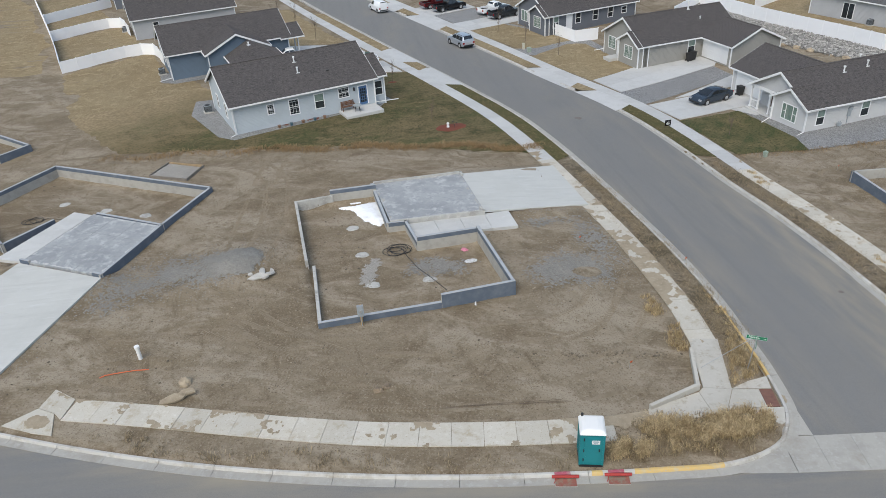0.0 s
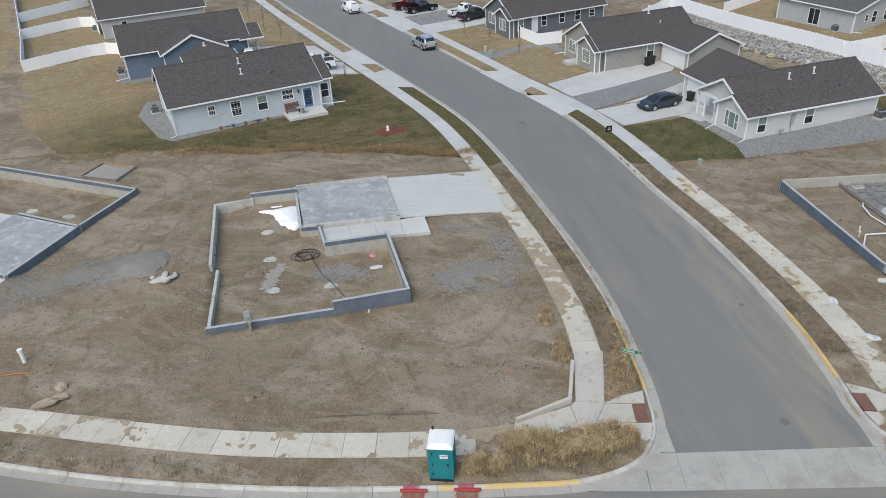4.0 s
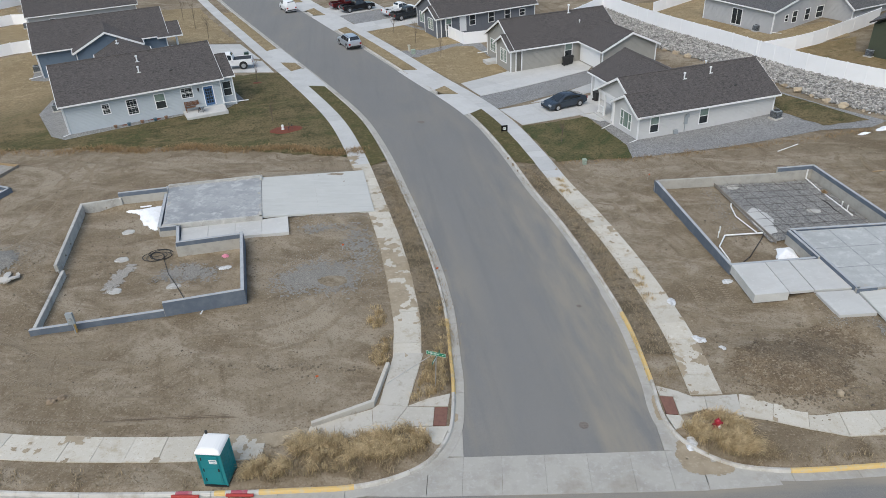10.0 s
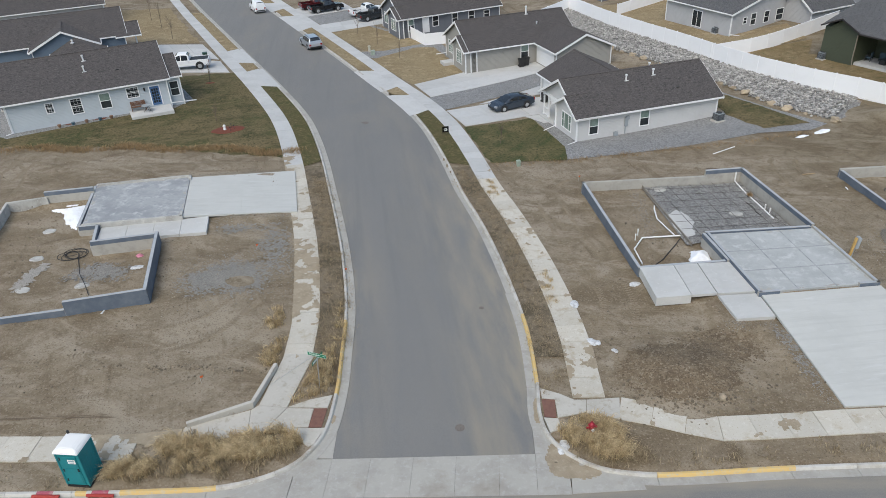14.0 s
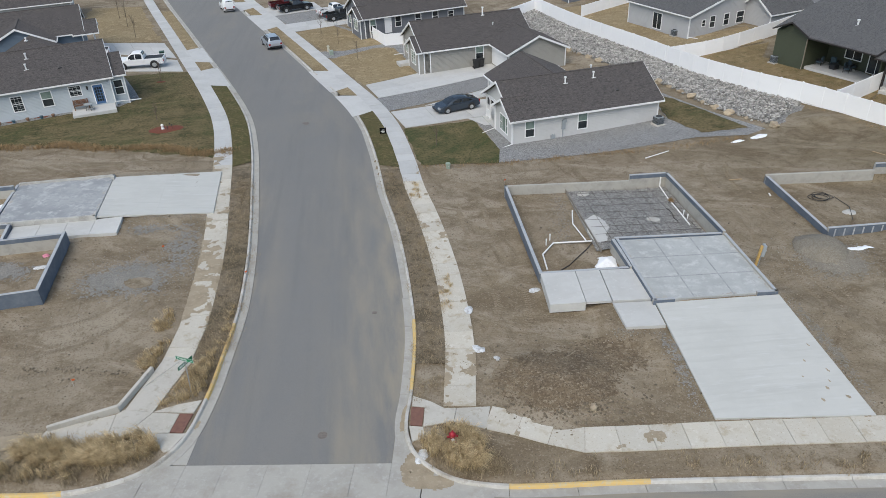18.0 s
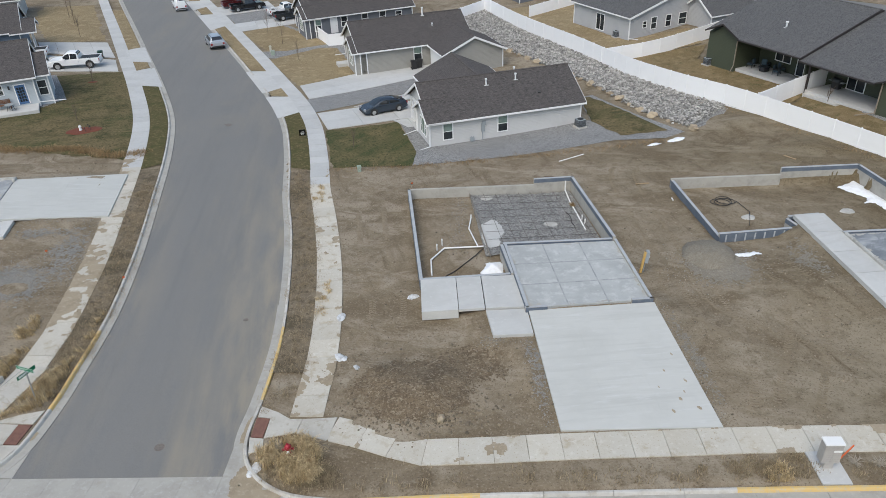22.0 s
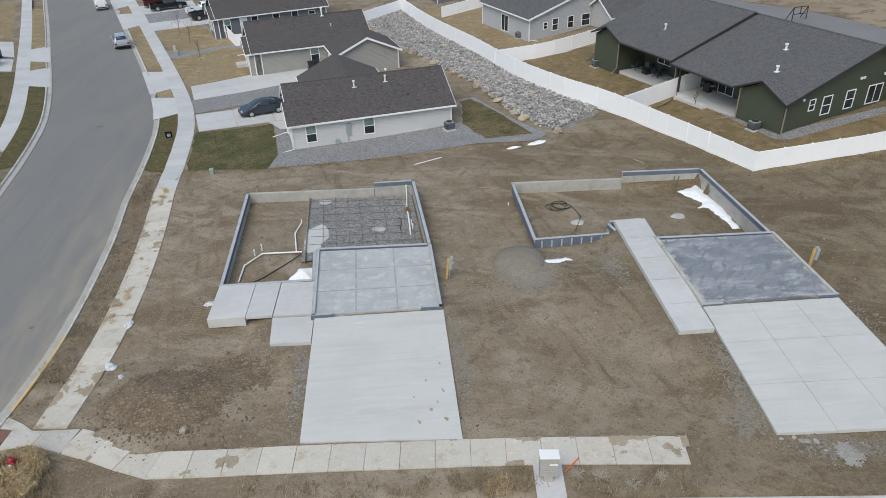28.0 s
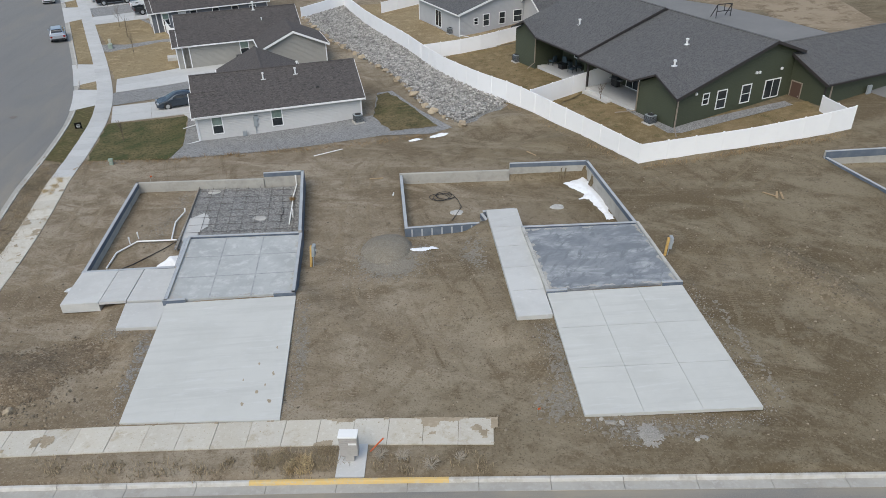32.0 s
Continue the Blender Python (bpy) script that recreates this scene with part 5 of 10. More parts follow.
VERGE = material("verge_turf", (0.115, 0.097, 0.048), 0.95, spots=[(1.5, 0.42, 0.6, (0.085, 0.085, 0.036), 8), (0.3, 0.5, 0.66, (0.19, 0.15, 0.08), 6), (0.1, 0.52, 0.66, (0.06, 0.058, 0.027), 3)], bump=0.8, bump_scale=25, spec=0.1)
VERGE_SOIL = material("dark_verge_soil", (0.165, 0.132, 0.092), 0.95, spots=[(1.6, 0.45, 0.62, (0.22, 0.18, 0.13), 10), (0.5, 0.5, 0.62, (0.105, 0.083, 0.057), 9), (0.15, 0.53, 0.64, (0.26, 0.215, 0.155), 5), (3.0, 0.52, 0.62, (0.11, 0.09, 0.06), 9)], bump=1.0, bump_scale=8, spec=0.2)
verge_strip("verge_west_bare", 33.6, 61.3, 1, VERGE_SOIL, "dark bare earth verge with dead weeds", slant=(0, 0))
verge_strip("verge_east_bare", 33.2, 58.3, -1, VERGE_SOIL, "dark bare earth verge with dead weeds", slant=(0, 0))
verge_strip("verge_west_near", 61.5, 87.5, 1, VERGE, "patchy green verge strip beside the kerb")
verge_strip("verge_west_mid", 94.0, 98.4, 1, DRY, "small straw-coloured verge between two drives")
verge_strip("verge_west_far", 104.6, 131.0, 1, DRY, "straw-coloured verge strip beside the kerb")
verge_strip("verge_east_near", 58.5, 73.2, -1, VERGE, "patchy green and brown verge strip beside the kerb")
verge_strip("verge_east_mid", 78.4, 81.8, -1, DRY, "small straw-coloured verge between two drives")
verge_strip("verge_east_far", 88.6, 112.0, -1, DRY, "straw-coloured verge strip beside the kerb")
verge_strip("verge_east_end", 120.3, 126.0, -1, DRY, "small straw-coloured verge between two drives")
verge_strip("verge_east_last", 131.0, 150.0, -1, DRY, "straw-coloured verge strip beside the kerb")


def drive(name, poly, label, step=3.2):
    """A house drive cut into pours along both ways."""
    e = thing(name, Matrix.Identity(4), label, "driveway")
    for k, quad in enumerate(poly):
        (ax, ay), (bx, by), (cx, cy), (dx, dy) = quad
        nu = max(1, round(math.hypot(bx - ax, by - ay) / step))
        nv = max(1, round(math.hypot(dx - ax, dy - ay) / step))
        for i in range(nu):
            for j in range(nv):
                def at(u, v):
                    x = (ax * (1 - u) + bx * u) * (1 - v) + (dx * (1 - u) + cx * u) * v
                    y = (ay * (1 - u) + by * u) * (1 - v) + (dy * (1 - u) + cy * u) * v
                    return (x, y, G(x, y) + 0.06)
                g_ = 0.0015
                q = [at(i / nu + g_, j / nv + g_), at((i + 1) / nu - g_, j / nv + g_), at((i + 1) / nu - g_, (j + 1) / nv - g_), at(i / nu + g_, (j + 1) / nv - g_)]
                v = q + [(x, y, z - 0.15) for x, y, z in q]
                mesh("panel", v, [(0, 1, 2, 3), (1, 0, 4, 5), (2, 1, 5, 6), (3, 2, 6, 7), (0, 3, 7, 4)], CLEAN_WALK, e)
    return e


def apron(name, y0, y1, side, label):
    """The drive's mouth from the gutter up to the walk, laid over the kerb."""
    v, f, n = [], [], max(5, int(y1 - y0) + 2)
    for d, h, flare in ((4.74, -0.2, 1.0), (4.74, -0.066, 1.0), (5.5, 0.0, 0.9), (7.5, 0.054, 0.1), (7.5, -0.2, 0.1)):
        line = along(side * (d + (WIDER * (0.55 if d > 7 else 1.0) if side < 0 else 0 * WIDER)), y0 - flare, y1 + flare, n)
        v += [(x, y, G(x, y) + h) for x, y in line]
    for q in range(4):
        f += [(q * n + k, q * n + k + 1, (q + 1) * n + k + 1, (q + 1) * n + k) for k in range(n - 1)]
    return tagged(mesh(name, v, f, CLEAN_WALK), label, "apron", kind="structure")


drive("driveway", [[(13.9, 76.0), (16.1, 71.0), (22.9, 74.4), (20.6, 79.6)], [(17.4, 78.4), (20.6, 79.6), (27.2, 83.2), (26.0, 86.0)], [(22.93, 74.42), (26.3, 75.5), (24.4, 80.6), (20.63, 79.58)], [(22.3, 74.05), (24.1, 71.9), (25.1, 72.3), (24.0, 74.6)]], "pale concrete driveway of the beige house")
drive("driveway", [[(9.4, 86.5), (11.8, 81.1), (25.2, 90.2), (16.0, 91.8)], [(16.0, 91.8), (25.2, 90.2), (27.0, 94.4), (22.0, 95.0)]], "wide pale concrete driveway of the taupe house")
drive("driveway", [[(-14.6, 90.0), (-17.7, 95.6), (-28.4, 97.6), (-25.0, 89.4)]], "pale concrete driveway of the light blue house")
drive("driveway", [[(-18.2, 96.6), (-23.6, 105.2), (-34.0, 105.0), (-30.0, 99.0)]], "pale concrete driveway of the dark blue house")
drive("driveway", [[(-6.2, 112.5), (-8.7, 117.4), (2.4, 124.4), (3.6, 118.6)]], "pale concrete driveway of the slate house")
drive("driveway", [[(-12.3, 123.3), (-16.0, 129.4), (-8.0, 134.0), (-5.0, 128.4)]], "pale concrete driveway with parked trucks")
cover("gravel_far_drive", [(-8.6, 117.5), (-12.2, 123.2), (-5.4, 127.6), (-1.2, 122.4)], GRAVEL, "grey gravel strip between two driveways", "gravel", 0.05)
apron("apron_west_near", 87.6, 93.9, 1, "concrete mouth of a driveway")
apron("apron_west_far", 98.5, 104.5, 1, "concrete mouth of a driveway")
apron("apron_east_near", 73.3, 78.3, -1, "concrete mouth of a driveway")
apron("apron_east_mid", 81.9, 88.5, -1, "concrete mouth of a driveway")
apron("apron_east_far", 112.1, 120.2, -1, "concrete mouth of a driveway")
apron("apron_east_end", 126.1, 130.9, -1, "concrete mouth of a driveway")


def ragged(cx, cy, rx, ry, n, seed, wobble=0.3, turn=0.0):
    r = random.Random(seed)
    ph = [r.uniform(0, 6.28) for _ in range(4)]
    out = []
    for k in range(n):
        a = 2 * math.pi * k / n
        q = 1 + wobble * (0.5 * math.sin(2 * a + ph[0]) + 0.35 * math.sin(3 * a + ph[1]) + 0.3 * math.sin(5 * a + ph[2]) + 0.2 * math.sin(9 * a + ph[3]))
        x, y = rx * q * math.cos(a), ry * q * math.sin(a)
        out.append((cx + x * math.cos(turn) - y * math.sin(turn), cy + x * math.sin(turn) + y * math.cos(turn)))
    return out


def patch(name, cx, cy, rx, ry, z, mat, label, category, seed=1, thick=0.06, wobble=0.3, turn=0.0, dome=0.0, n=40):
    """A low blob with a rim that runs out to nothing; snow and film have torn outlines."""
    if mat in (SNOW, PINK, FILM):
        size = 0.55 * max(rx, ry)
        return blot(name, cx, cy, 1.1 * rx, 1.1 * ry, mat, label, category, seed, turn, z, 0.03, 1.2 * thick + dome, 0.75, size, cell=0.05 if rx > 0.5 else 0.04)
    rim = ragged(cx, cy, rx, ry, n, seed, wobble, turn)
    v, f = [], []
    rings = (1.0, 0.9, 0.65, 0.35)
    spots_ = np.array([(cx + (x - cx) * s, cy + (y - cy) * s) for s in rings for x, y in rim] + [(cx, cy)])
    floor = earth(spots_[:, 0], spots_[:, 1]) if z is None else np.full(len(spots_), z)
    for k, s in enumerate(rings):
        for i, (x, y) in enumerate(rim):
            px, py = cx + (x - cx) * s, cy + (y - cy) * s
            base = float(floor[k * n + i])
            v.append((px, py, base + (-0.04 if k == 0 else thick * 0.7 + dome * (1 - s * s) + 0.02 * noise.noise((px * 2, py * 2, seed)))))
    v.append((cx, cy, float(floor[-1]) + thick + dome))
    for k in range(len(rings) - 1):
        for i in range(n):
            j = (i + 1) % n
            f.append((k * n + i, k * n + j, (k + 1) * n + j, (k + 1) * n + i))
    f += [((len(rings) - 1) * n + i, (len(rings) - 1) * n + (i + 1) % n, len(v) - 1) for i in range(n)]
    ob = mesh(name, v, f, mat)
    for p in ob.data.polygons:
        p.use_smooth = True
    return tagged(ob, label, category)


g = "footing pads"
for x, y, z in ((-14.8, 47.6, 0.5), (-13.5, 43.6, 0.5), (-12.2, 39.65, 0.5), (-8.4, 40.2, 0.5), (51.2, 51.5, -0.05), (58.5, 52.5, -0.05), (-41.4, 54.2, 0), (-37.0, 52.8, 0), (-33.1, 51.7, 0), (32.2, 54.7, -0.13), (36.95, 50.6, -0.13)):
    tagged(patch("footing_pad", x, y, 0.5, 0.42, z, FOUND_PALE, "round pale concrete footing pad in the earth", "concrete pad", seed=int(x * 7) % 97, thick=0.05, wobble=0.12), group=g)
blot("lime_stain", -12.6, 41.2, 0.8, 1.7, GRAVEL_PALE, "pale gritty concrete spill round a footing pad", "spill", 5, floor=0.53, up=0.01, rough=1.1, size=0.9, dust=0.8, cell=0.055)
blot("pale_dust", -7.6, 41.6, 2.6, 1.5, GRAVEL_THIN, "pale dust and grit on the foundation floor", "dust", 6, 0.1, floor=0.53, up=0.008, rough=1.0, size=1.2, dust=1.3, cell=0.055, kind="stuff")
blot("lime_stain", 32.7, 49.2, 0.8, 1.9, CONC, "pale concrete slurry spilt on the gravel", "spill", 8, floor=-0.115, up=0.02, rough=0.7, size=1.0)
poly_blot("snow_drift", [(-16.3, 50.9), (-15.0, 50.3), (-14.0, 48.6), (-12.6, 47.6), (-12.2, 48.6), (-13.3, 51.9), (-14.6, 51.4)], SNOW, "old white snow drift against the garage slab", "snow", 3, 0.5, 0.04, 0.3)
poly_blot("snow_patch", [(-15.6, 51.5), (-14.7, 51.7), (-14.8, 52.0), (-15.7, 51.8)], SNOW, "thin remnant of old snow", "snow", 12, 0.5, 0.04, 0.08, 0.15, 0.4)
poly_blot("snow_drift", [(32.0, 43.9), (33.4, 44.0), (33.3, 45.3), (32.3, 45.2)], SNOW, "old white snow drift by the porch", "snow", 4, -0.25, 0.04, 0.4)
poly_blot("snow_drift", [(59.2, 56.4), (61.0, 57.4), (61.5, 55.8), (62.5, 50.4), (61.8, 50.6), (60.9, 53.6), (60.2, 53.7), (60.6, 54.5), (59.8, 55.5)], SNOW, "wedge of old white snow along a foundation wall", "snow", 6, -0.05, 0.05, 0.18)
poly_blot("snow_patch", [(48.35, 45.3), (49.0, 45.1), (49.6, 45.45), (50.2, 45.6), (49.8, 45.8), (48.8, 45.5)], SNOW, "thin remnant of old snow on the earth", "snow", 9, None, 0.05, 0.12, 0.2, 0.5)
poly_blot("snow_patch", [(53.25, 48.1), (53.5, 48.1), (54.05, 45.6), (53.75, 45.5)], SNOW, "thin strip of old snow by the entry walk", "snow", 22, 0.6, 0.3, 0.15, 0.2, 0.5)
patch("snow_patch", 49.1, 65.8, 0.8, 0.35, None, SNOW, "thin remnant of old snow on the earth", "snow", 10, 0.1, 0.4, 0.4)
patch("snow_patch", 47.0, 65.0, 0.55, 0.2, None, SNOW, "thin remnant of old snow on the earth", "snow", 11, 0.1, 0.3, 0.3)
for x, y, s in ((27.85, 41.0, 13), (23.75, 38.65, 14), (24.5, 34.9, 15), (25.5, 34.0, 18), (-5.6, 42.4, 16), (22.05, 26.85, 17)):
    patch("plastic_sheet", x, y, 0.2 if s == 18 else 0.42, 0.13 if s == 18 else 0.24, 0.5 if x < 0 else 0.13 if s == 17 else None, FILM, "crumpled white plastic litter on the ground", "litter", s, 0.07, 0.6, s)
blot("gravel_mound", 46.8, 45.6, 1.6, 1.9, GRAVEL_EARTHY, "low mound of brownish gravel", "mound", 31, dome=0.5, rough=0.25, size=1.0, kind="stuff")
blot("gravel_spread", 47.2, 44.3, 2.6, 2.2, GRAVEL_EARTHY, "thin gravel strewn round a mound", "gravel", 36, 0, dust=1.3, rough=0.9, size=1.2, kind="stuff")
blot("gravel_heap", -22.4, 42.1, 2.2, 2.0, GRAVEL_THIN, "low heap of grey crushed gravel", "mound", 32, dome=0.34, dust=0.5, rough=0.35, size=1.4, kind="stuff")
blot("gravel_spread", -25.0, 41.6, 4.4, 2.7, GRAVEL_THIN, "thin spread of grey gravel on the earth", "gravel", 33, 0.15, dust=1.5, rough=0.9, size=1.6, cell=0.055, kind="stuff")
blot("gravel_spread", -29.4, 40.2, 2.2, 3.8, GRAVEL_THIN, "thin spread of grey gravel beside the drive", "gravel", 37, -0.3, dust=2.6, rough=1.0, size=1.8, cell=0.055, kind="stuff")
blot("gravel_spread", 1.4, 41.0, 3.4, 2.5, GRAVEL_THIN, "thin ring of grey gravel on the earth", "gravel", 34, dust=1.3, rough=0.8, size=1.3, cell=0.055, kind="stuff")
blot("earth_spot", 2.3, 40.5, 1.0, 0.7, DIRT, "round patch of brown earth within the gravel", "earth", 35, up=0.035, rough=0.6, kind="stuff")
for k, (x, y, rx, ry, turn) in enumerate(((43.6, 35.2, 0.4, 3.6, 0.15), (57.0, 34.0, 0.5, 3.2, 0.12), (66.6, 35.6, 0.3, 4.0, 0.15), (60.6, 29.6, 2.6, 0.6, 0.05), (35.1, 33.6, 0.5, 2.8, 0.13), (52.6, 44.5, 0.8, 2.6, 0.1), (-0.2, 47.6, 3.2, 0.7, 0.2), (56.6, 31.4, 1.0, 1.4, 0), (3.4, 45.2, 1.4, 3.0, 0.2))):
    blot("gravel_spread", x, y, rx, ry, GRAVEL_EARTHY if x > 40 else GRAVEL_THIN, "thin gravel strewn along a slab", "gravel", 60 + k, turn, dust=2.3, rough=0.8, cell=0.055, kind="stuff")
for k, (x, y, rx, ry) in enumerate(((60.6, 29.4, 0.55, 0.75), (62.9, 29.2, 0.22, 0.18), (59.0, 30.1, 0.3, 0.14))):
    blot("concrete_spill", x, y, rx, ry, GRAVEL_PALE, "dried grey concrete spill on the earth", "spill", 75 + k, dome=0.06, rough=0.8, size=0.5, dust=0.9, cell=0.045)


# ---- stones ----
def stones(name, places, sizes, mat, label, category, seed, flat=0.7):
    """Many small stones in one mesh: places (x, y, z), radii."""
    rng = np.random.default_rng(seed)
    bm = B()
    bmesh.ops.create_icosphere(bm, subdivisions=1, radius=1)
    base = np.array([v.co[:] for v in bm.verts])
    tri = np.array([[v.index for v in f.verts] for f in bm.faces])
    bm.free()
    n, k = len(places), len(base)
    a = rng.uniform(0, 6.28, (n, 3))
    V = base[None] * rng.uniform(0.7, 1.2, (n, k, 1)) * (np.array(sizes)[:, None, None] * rng.uniform(0.7, 1.3, (n, 1, 3)))
    for ax in range(2):
        c, s = np.cos(a[:, ax])[:, None], np.sin(a[:, ax])[:, None]
        i, j = ((0, 1), (1, 2))[ax]
        p, q = V[:, :, i].copy(), V[:, :, j].copy()
        V[:, :, i], V[:, :, j] = p * c - q * s, p * s + q * c
    V[:, :, 2] *= flat
    V += np.array(places)[:, None]
    F = (tri[None] + (np.arange(n) * k)[:, None, None]).reshape(-1, 3)
    me = bpy.data.meshes.new(name)
    me.vertices.add(n * k)
    me.vertices.foreach_set("co", V.ravel())
    me.loops.add(F.size)
    me.loops.foreach_set("vertex_index", F.ravel())
    me.polygons.add(len(F))
    me.polygons.foreach_set("loop_start", np.arange(0, F.size, 3))
    me.update(calc_edges=True)
    me.materials.append(mat)
    return tagged(new(name, me), label, category, kind="stuff")


def island_shades(m, lo, hi):
    """Let each loose piece of a joined mesh have its own shade."""
    n, l = m.node_tree.nodes, m.node_tree.links
    b = n["Principled BSDF"]
    old = b.inputs["Base Color"].links[0].from_socket
    g = n.new("ShaderNodeNewGeometry")
    r = n.new("ShaderNodeMapRange")
    r.inputs[3].default_value, r.inputs[4].default_value = lo, hi
    h = n.new("ShaderNodeHueSaturation")
    l.new(g.outputs["Random Per Island"], r.inputs[0])
    l.new(r.outputs[0], h.inputs["Value"])
    l.new(old, h.inputs["Color"])
    l.new(h.outputs[0], b.inputs["Base Color"])


island_shades(STONE, 0.5, 1.5)
for m_ in (GRASSY, GRASS_DUN, GRASS_RUST):
    island_shades(m_, 0.7, 1.3)
FENCE_BASE = smooth_line([(31.0, 119.5), (35.7, 109.2), (39.6, 101.8), (43.1, 95.3), (46.0, 89.0), (48.8, 83.4), (53.5, 75.9), (56.0, 72.6), (60.4, 65.4), (65.1, 57.6)], 1.0)
RIP_LOW = smooth_line([(26.0, 114.0), (32.0, 102.6), (36.0, 96.4), (38.9, 91.6), (42.2, 86.2), (45.2, 79.8), (47.8, 73.2), (51.3, 68.2)], 1.0)
rng = np.random.default_rng(5)
pl, sz = [], []
for _ in range(24000):
    u, w = rng.uniform(), rng.uniform()
    f = FENCE_BASE[int(u * (np.argmin(abs(FENCE_BASE[:, 1] - 72.8))))]
    l_ = RIP_LOW[int(u * (len(RIP_LOW) - 1))]
    p = l_ * (1 - w) + f * w + rng.normal(0, 0.25, 2)
    pl.append((p[0], p[1], G(*p) + 0.04 + rng.uniform(0, 0.16)))
    sz.append(0.065 + 0.1 * rng.uniform() ** 2)
stones("riprap", pl, sz, STONE, "slope of loose grey and white riprap stones", "stones", 3, 0.75)
pl, sz = [], []
for _ in range(30000):
    x, y = rng.uniform(-50, 78), rng.uniform(29, 62)
    if np.min(np.hypot(AVENUE[:, 0] - x, AVENUE[:, 1] - y)) < 8.8:
        continue
    pl.append((x, y))
    sz.append(0.014 + 0.065 * rng.uniform() ** 7)
pl = np.array(pl)
pl = np.c_[pl, earth(pl[:, 0], pl[:, 1]) + 0.005]
PEBBLE = material("pale_pebbles", (0.235, 0.193, 0.14), 0.95)
island_shades(PEBBLE, 0.4, 1.35)
stones("pebbles", pl, sz, PEBBLE, "scattered pebbles and clods on the earth", "stones", 4)
pl, sz = [], []
for _ in range(2600):
    a, r_ = rng.uniform(0, 6.28), abs(rng.normal(0, 1.3))
    x, y = 28.9 + 1.6 * r_ * math.cos(a), 31.0 + r_ * math.sin(a)
    pl.append((x, y))
    sz.append(0.012 + 0.085 * rng.uniform() ** 4)
pl = np.array(pl)
pl = np.c_[pl, earth(pl[:, 0], pl[:, 1])]
CLOD = material("dark_clods", (0.185, 0.15, 0.106), 0.95, bump=0.5)
MOUND_SOIL = material("damp_churned_earth", (0.165, 0.125, 0.082), 0.95, spots=[(1.4, 0.45, 0.6, (0.125, 0.094, 0.062), 9), (0.5, 0.5, 0.64, (0.205, 0.16, 0.11), 9), (0.15, 0.53, 0.64, (0.27, 0.225, 0.165), 4), (0.09, 0.54, 0.64, (0.095, 0.072, 0.05), 3)], bump=1.0, bump_scale=9, spec=0.2)
island_shades(CLOD, 0.6, 1.5)
stones("clods", pl, sz, CLOD, "clods and stones on a dug earth heap", "stones", 6)


def boulder(name, x, y, r, mat, label, seed, category="boulder", squash=0.7, group=""):
    bm = B()
    bmesh.ops.create_icosphere(bm, subdivisions=3, radius=1)
    for v in bm.verts:
        d = 1 + 0.45 * noise.noise(v.co * 1.3 + Vector((seed, 0, 0))) + 0.1 * noise.noise(v.co * 3.5 + Vector((seed, 5, 0)))
        v.co = Vector((v.co.x * r * 1.25, v.co.y * r * 0.9, v.co.z * r * squash)) * d
    ob = part(name, bm, mat)
    ob.matrix_basis = pose(x, y, float(earth(np.array([x]), np.array([y]))[0]) + r * squash * 0.45, 0, 0, seed * 47)
    return tagged(ob, label, category, group)


for k in range(26):
    u = k / 25
    p = RIP_LOW[int(u * (len(RIP_LOW) - 1))]
    boulder("boulder", p[0] - 0.2, p[1] - 0.2, 0.34 + 0.12 * math.sin(k * 2.3), BOULDER, "tan sandstone boulder edging the riprap", k, group="boulders edging the riprap")
boulder("rock", -21.75, 29.9, 0.34, BOULDER, "tan rock lying on the earth", 41)
boulder("rock", -10.6, 28.9, 0.2, BROWN_ROCK, "brown rock lying on the earth", 42)
boulder("rock", -10.2, 29.2, 0.18, BROWN_ROCK, "small brown rock lying on the earth", 43)
boulder("rock", 30.35, 30.3, 0.2, BOULDER, "tan rock on the earth heap", 44)
rubble = thing("concrete_rubble", pose(-20.2, 40.2, float(earth(np.array([-20.2]), np.array([40.2]))[0]) + 0.05, 0, 0, 15), "broken flat pieces of grey concrete heaped on the earth", "rubble")
for k, (x, y, w, tx, ty) in enumerate(((0, 0, 0.55, 12, -8), (0.75, 0.1, 0.4, -10, 9), (0.3, 0.5, 0.38, 16, 4), (0.95, 0.45, 0.22, 5, -14), (-0.5, 0.4, 0.2, -8, 8), (0.5, -0.35, 0.22, 6, 6))):
    bm = B()
    f = bm.faces.new([bm.verts.new((px, py, 0)) for px, py in ragged(0, 0, w, w * 0.62, 8, 80 + k, 0.35)])
    for v in bmesh.ops.extrude_face_region(bm, geom=[f])["geom"]:
        if isinstance(v, bmesh.types.BMVert):
            v.co.z += 0.1
    bm.transform(pose(x, y, 0.04 + 0.03 * (k % 3), tx, ty, 40 * k))
    part("slab_piece", bm, CURB, rubble)
for k, (x, y) in enumerate(((58.0, 30.2), (58.6, 30.3), (59.5, 30.1), (59.7, 29.6), (62.6, 29.1))):
    boulder("concrete_lump", x, y, 0.08 + 0.02 * (k % 3), GUTTER, "broken lump of pale concrete", 50 + k, "rubble", 0.35)
slabby = thing("broken_slab", pose(-21.9, 28.5, G(-22.1, 28.65) + 0.1, 8, -6, 20) @ Matrix.Scale(1.25, 4), "broken dark mud-caked concrete slab piece lying on the earth", "rubble")
for k, (x, y, w) in enumerate(((0, 0, 0.55), (0.62, 0.12, 0.35))):
    bm = B()
    f = bm.faces.new([bm.verts.new((px, py, 0)) for px, py in ragged(x, y, w, w * 0.5, 9, 60 + k, 0.3)])
    r_ = bmesh.ops.extrude_face_region(bm, geom=[f])
    for v in r_["geom"]:
        if isinstance(v, bmesh.types.BMVert):
            v.co.z += 0.09
    part("slab_piece", bm, MUD, slabby)


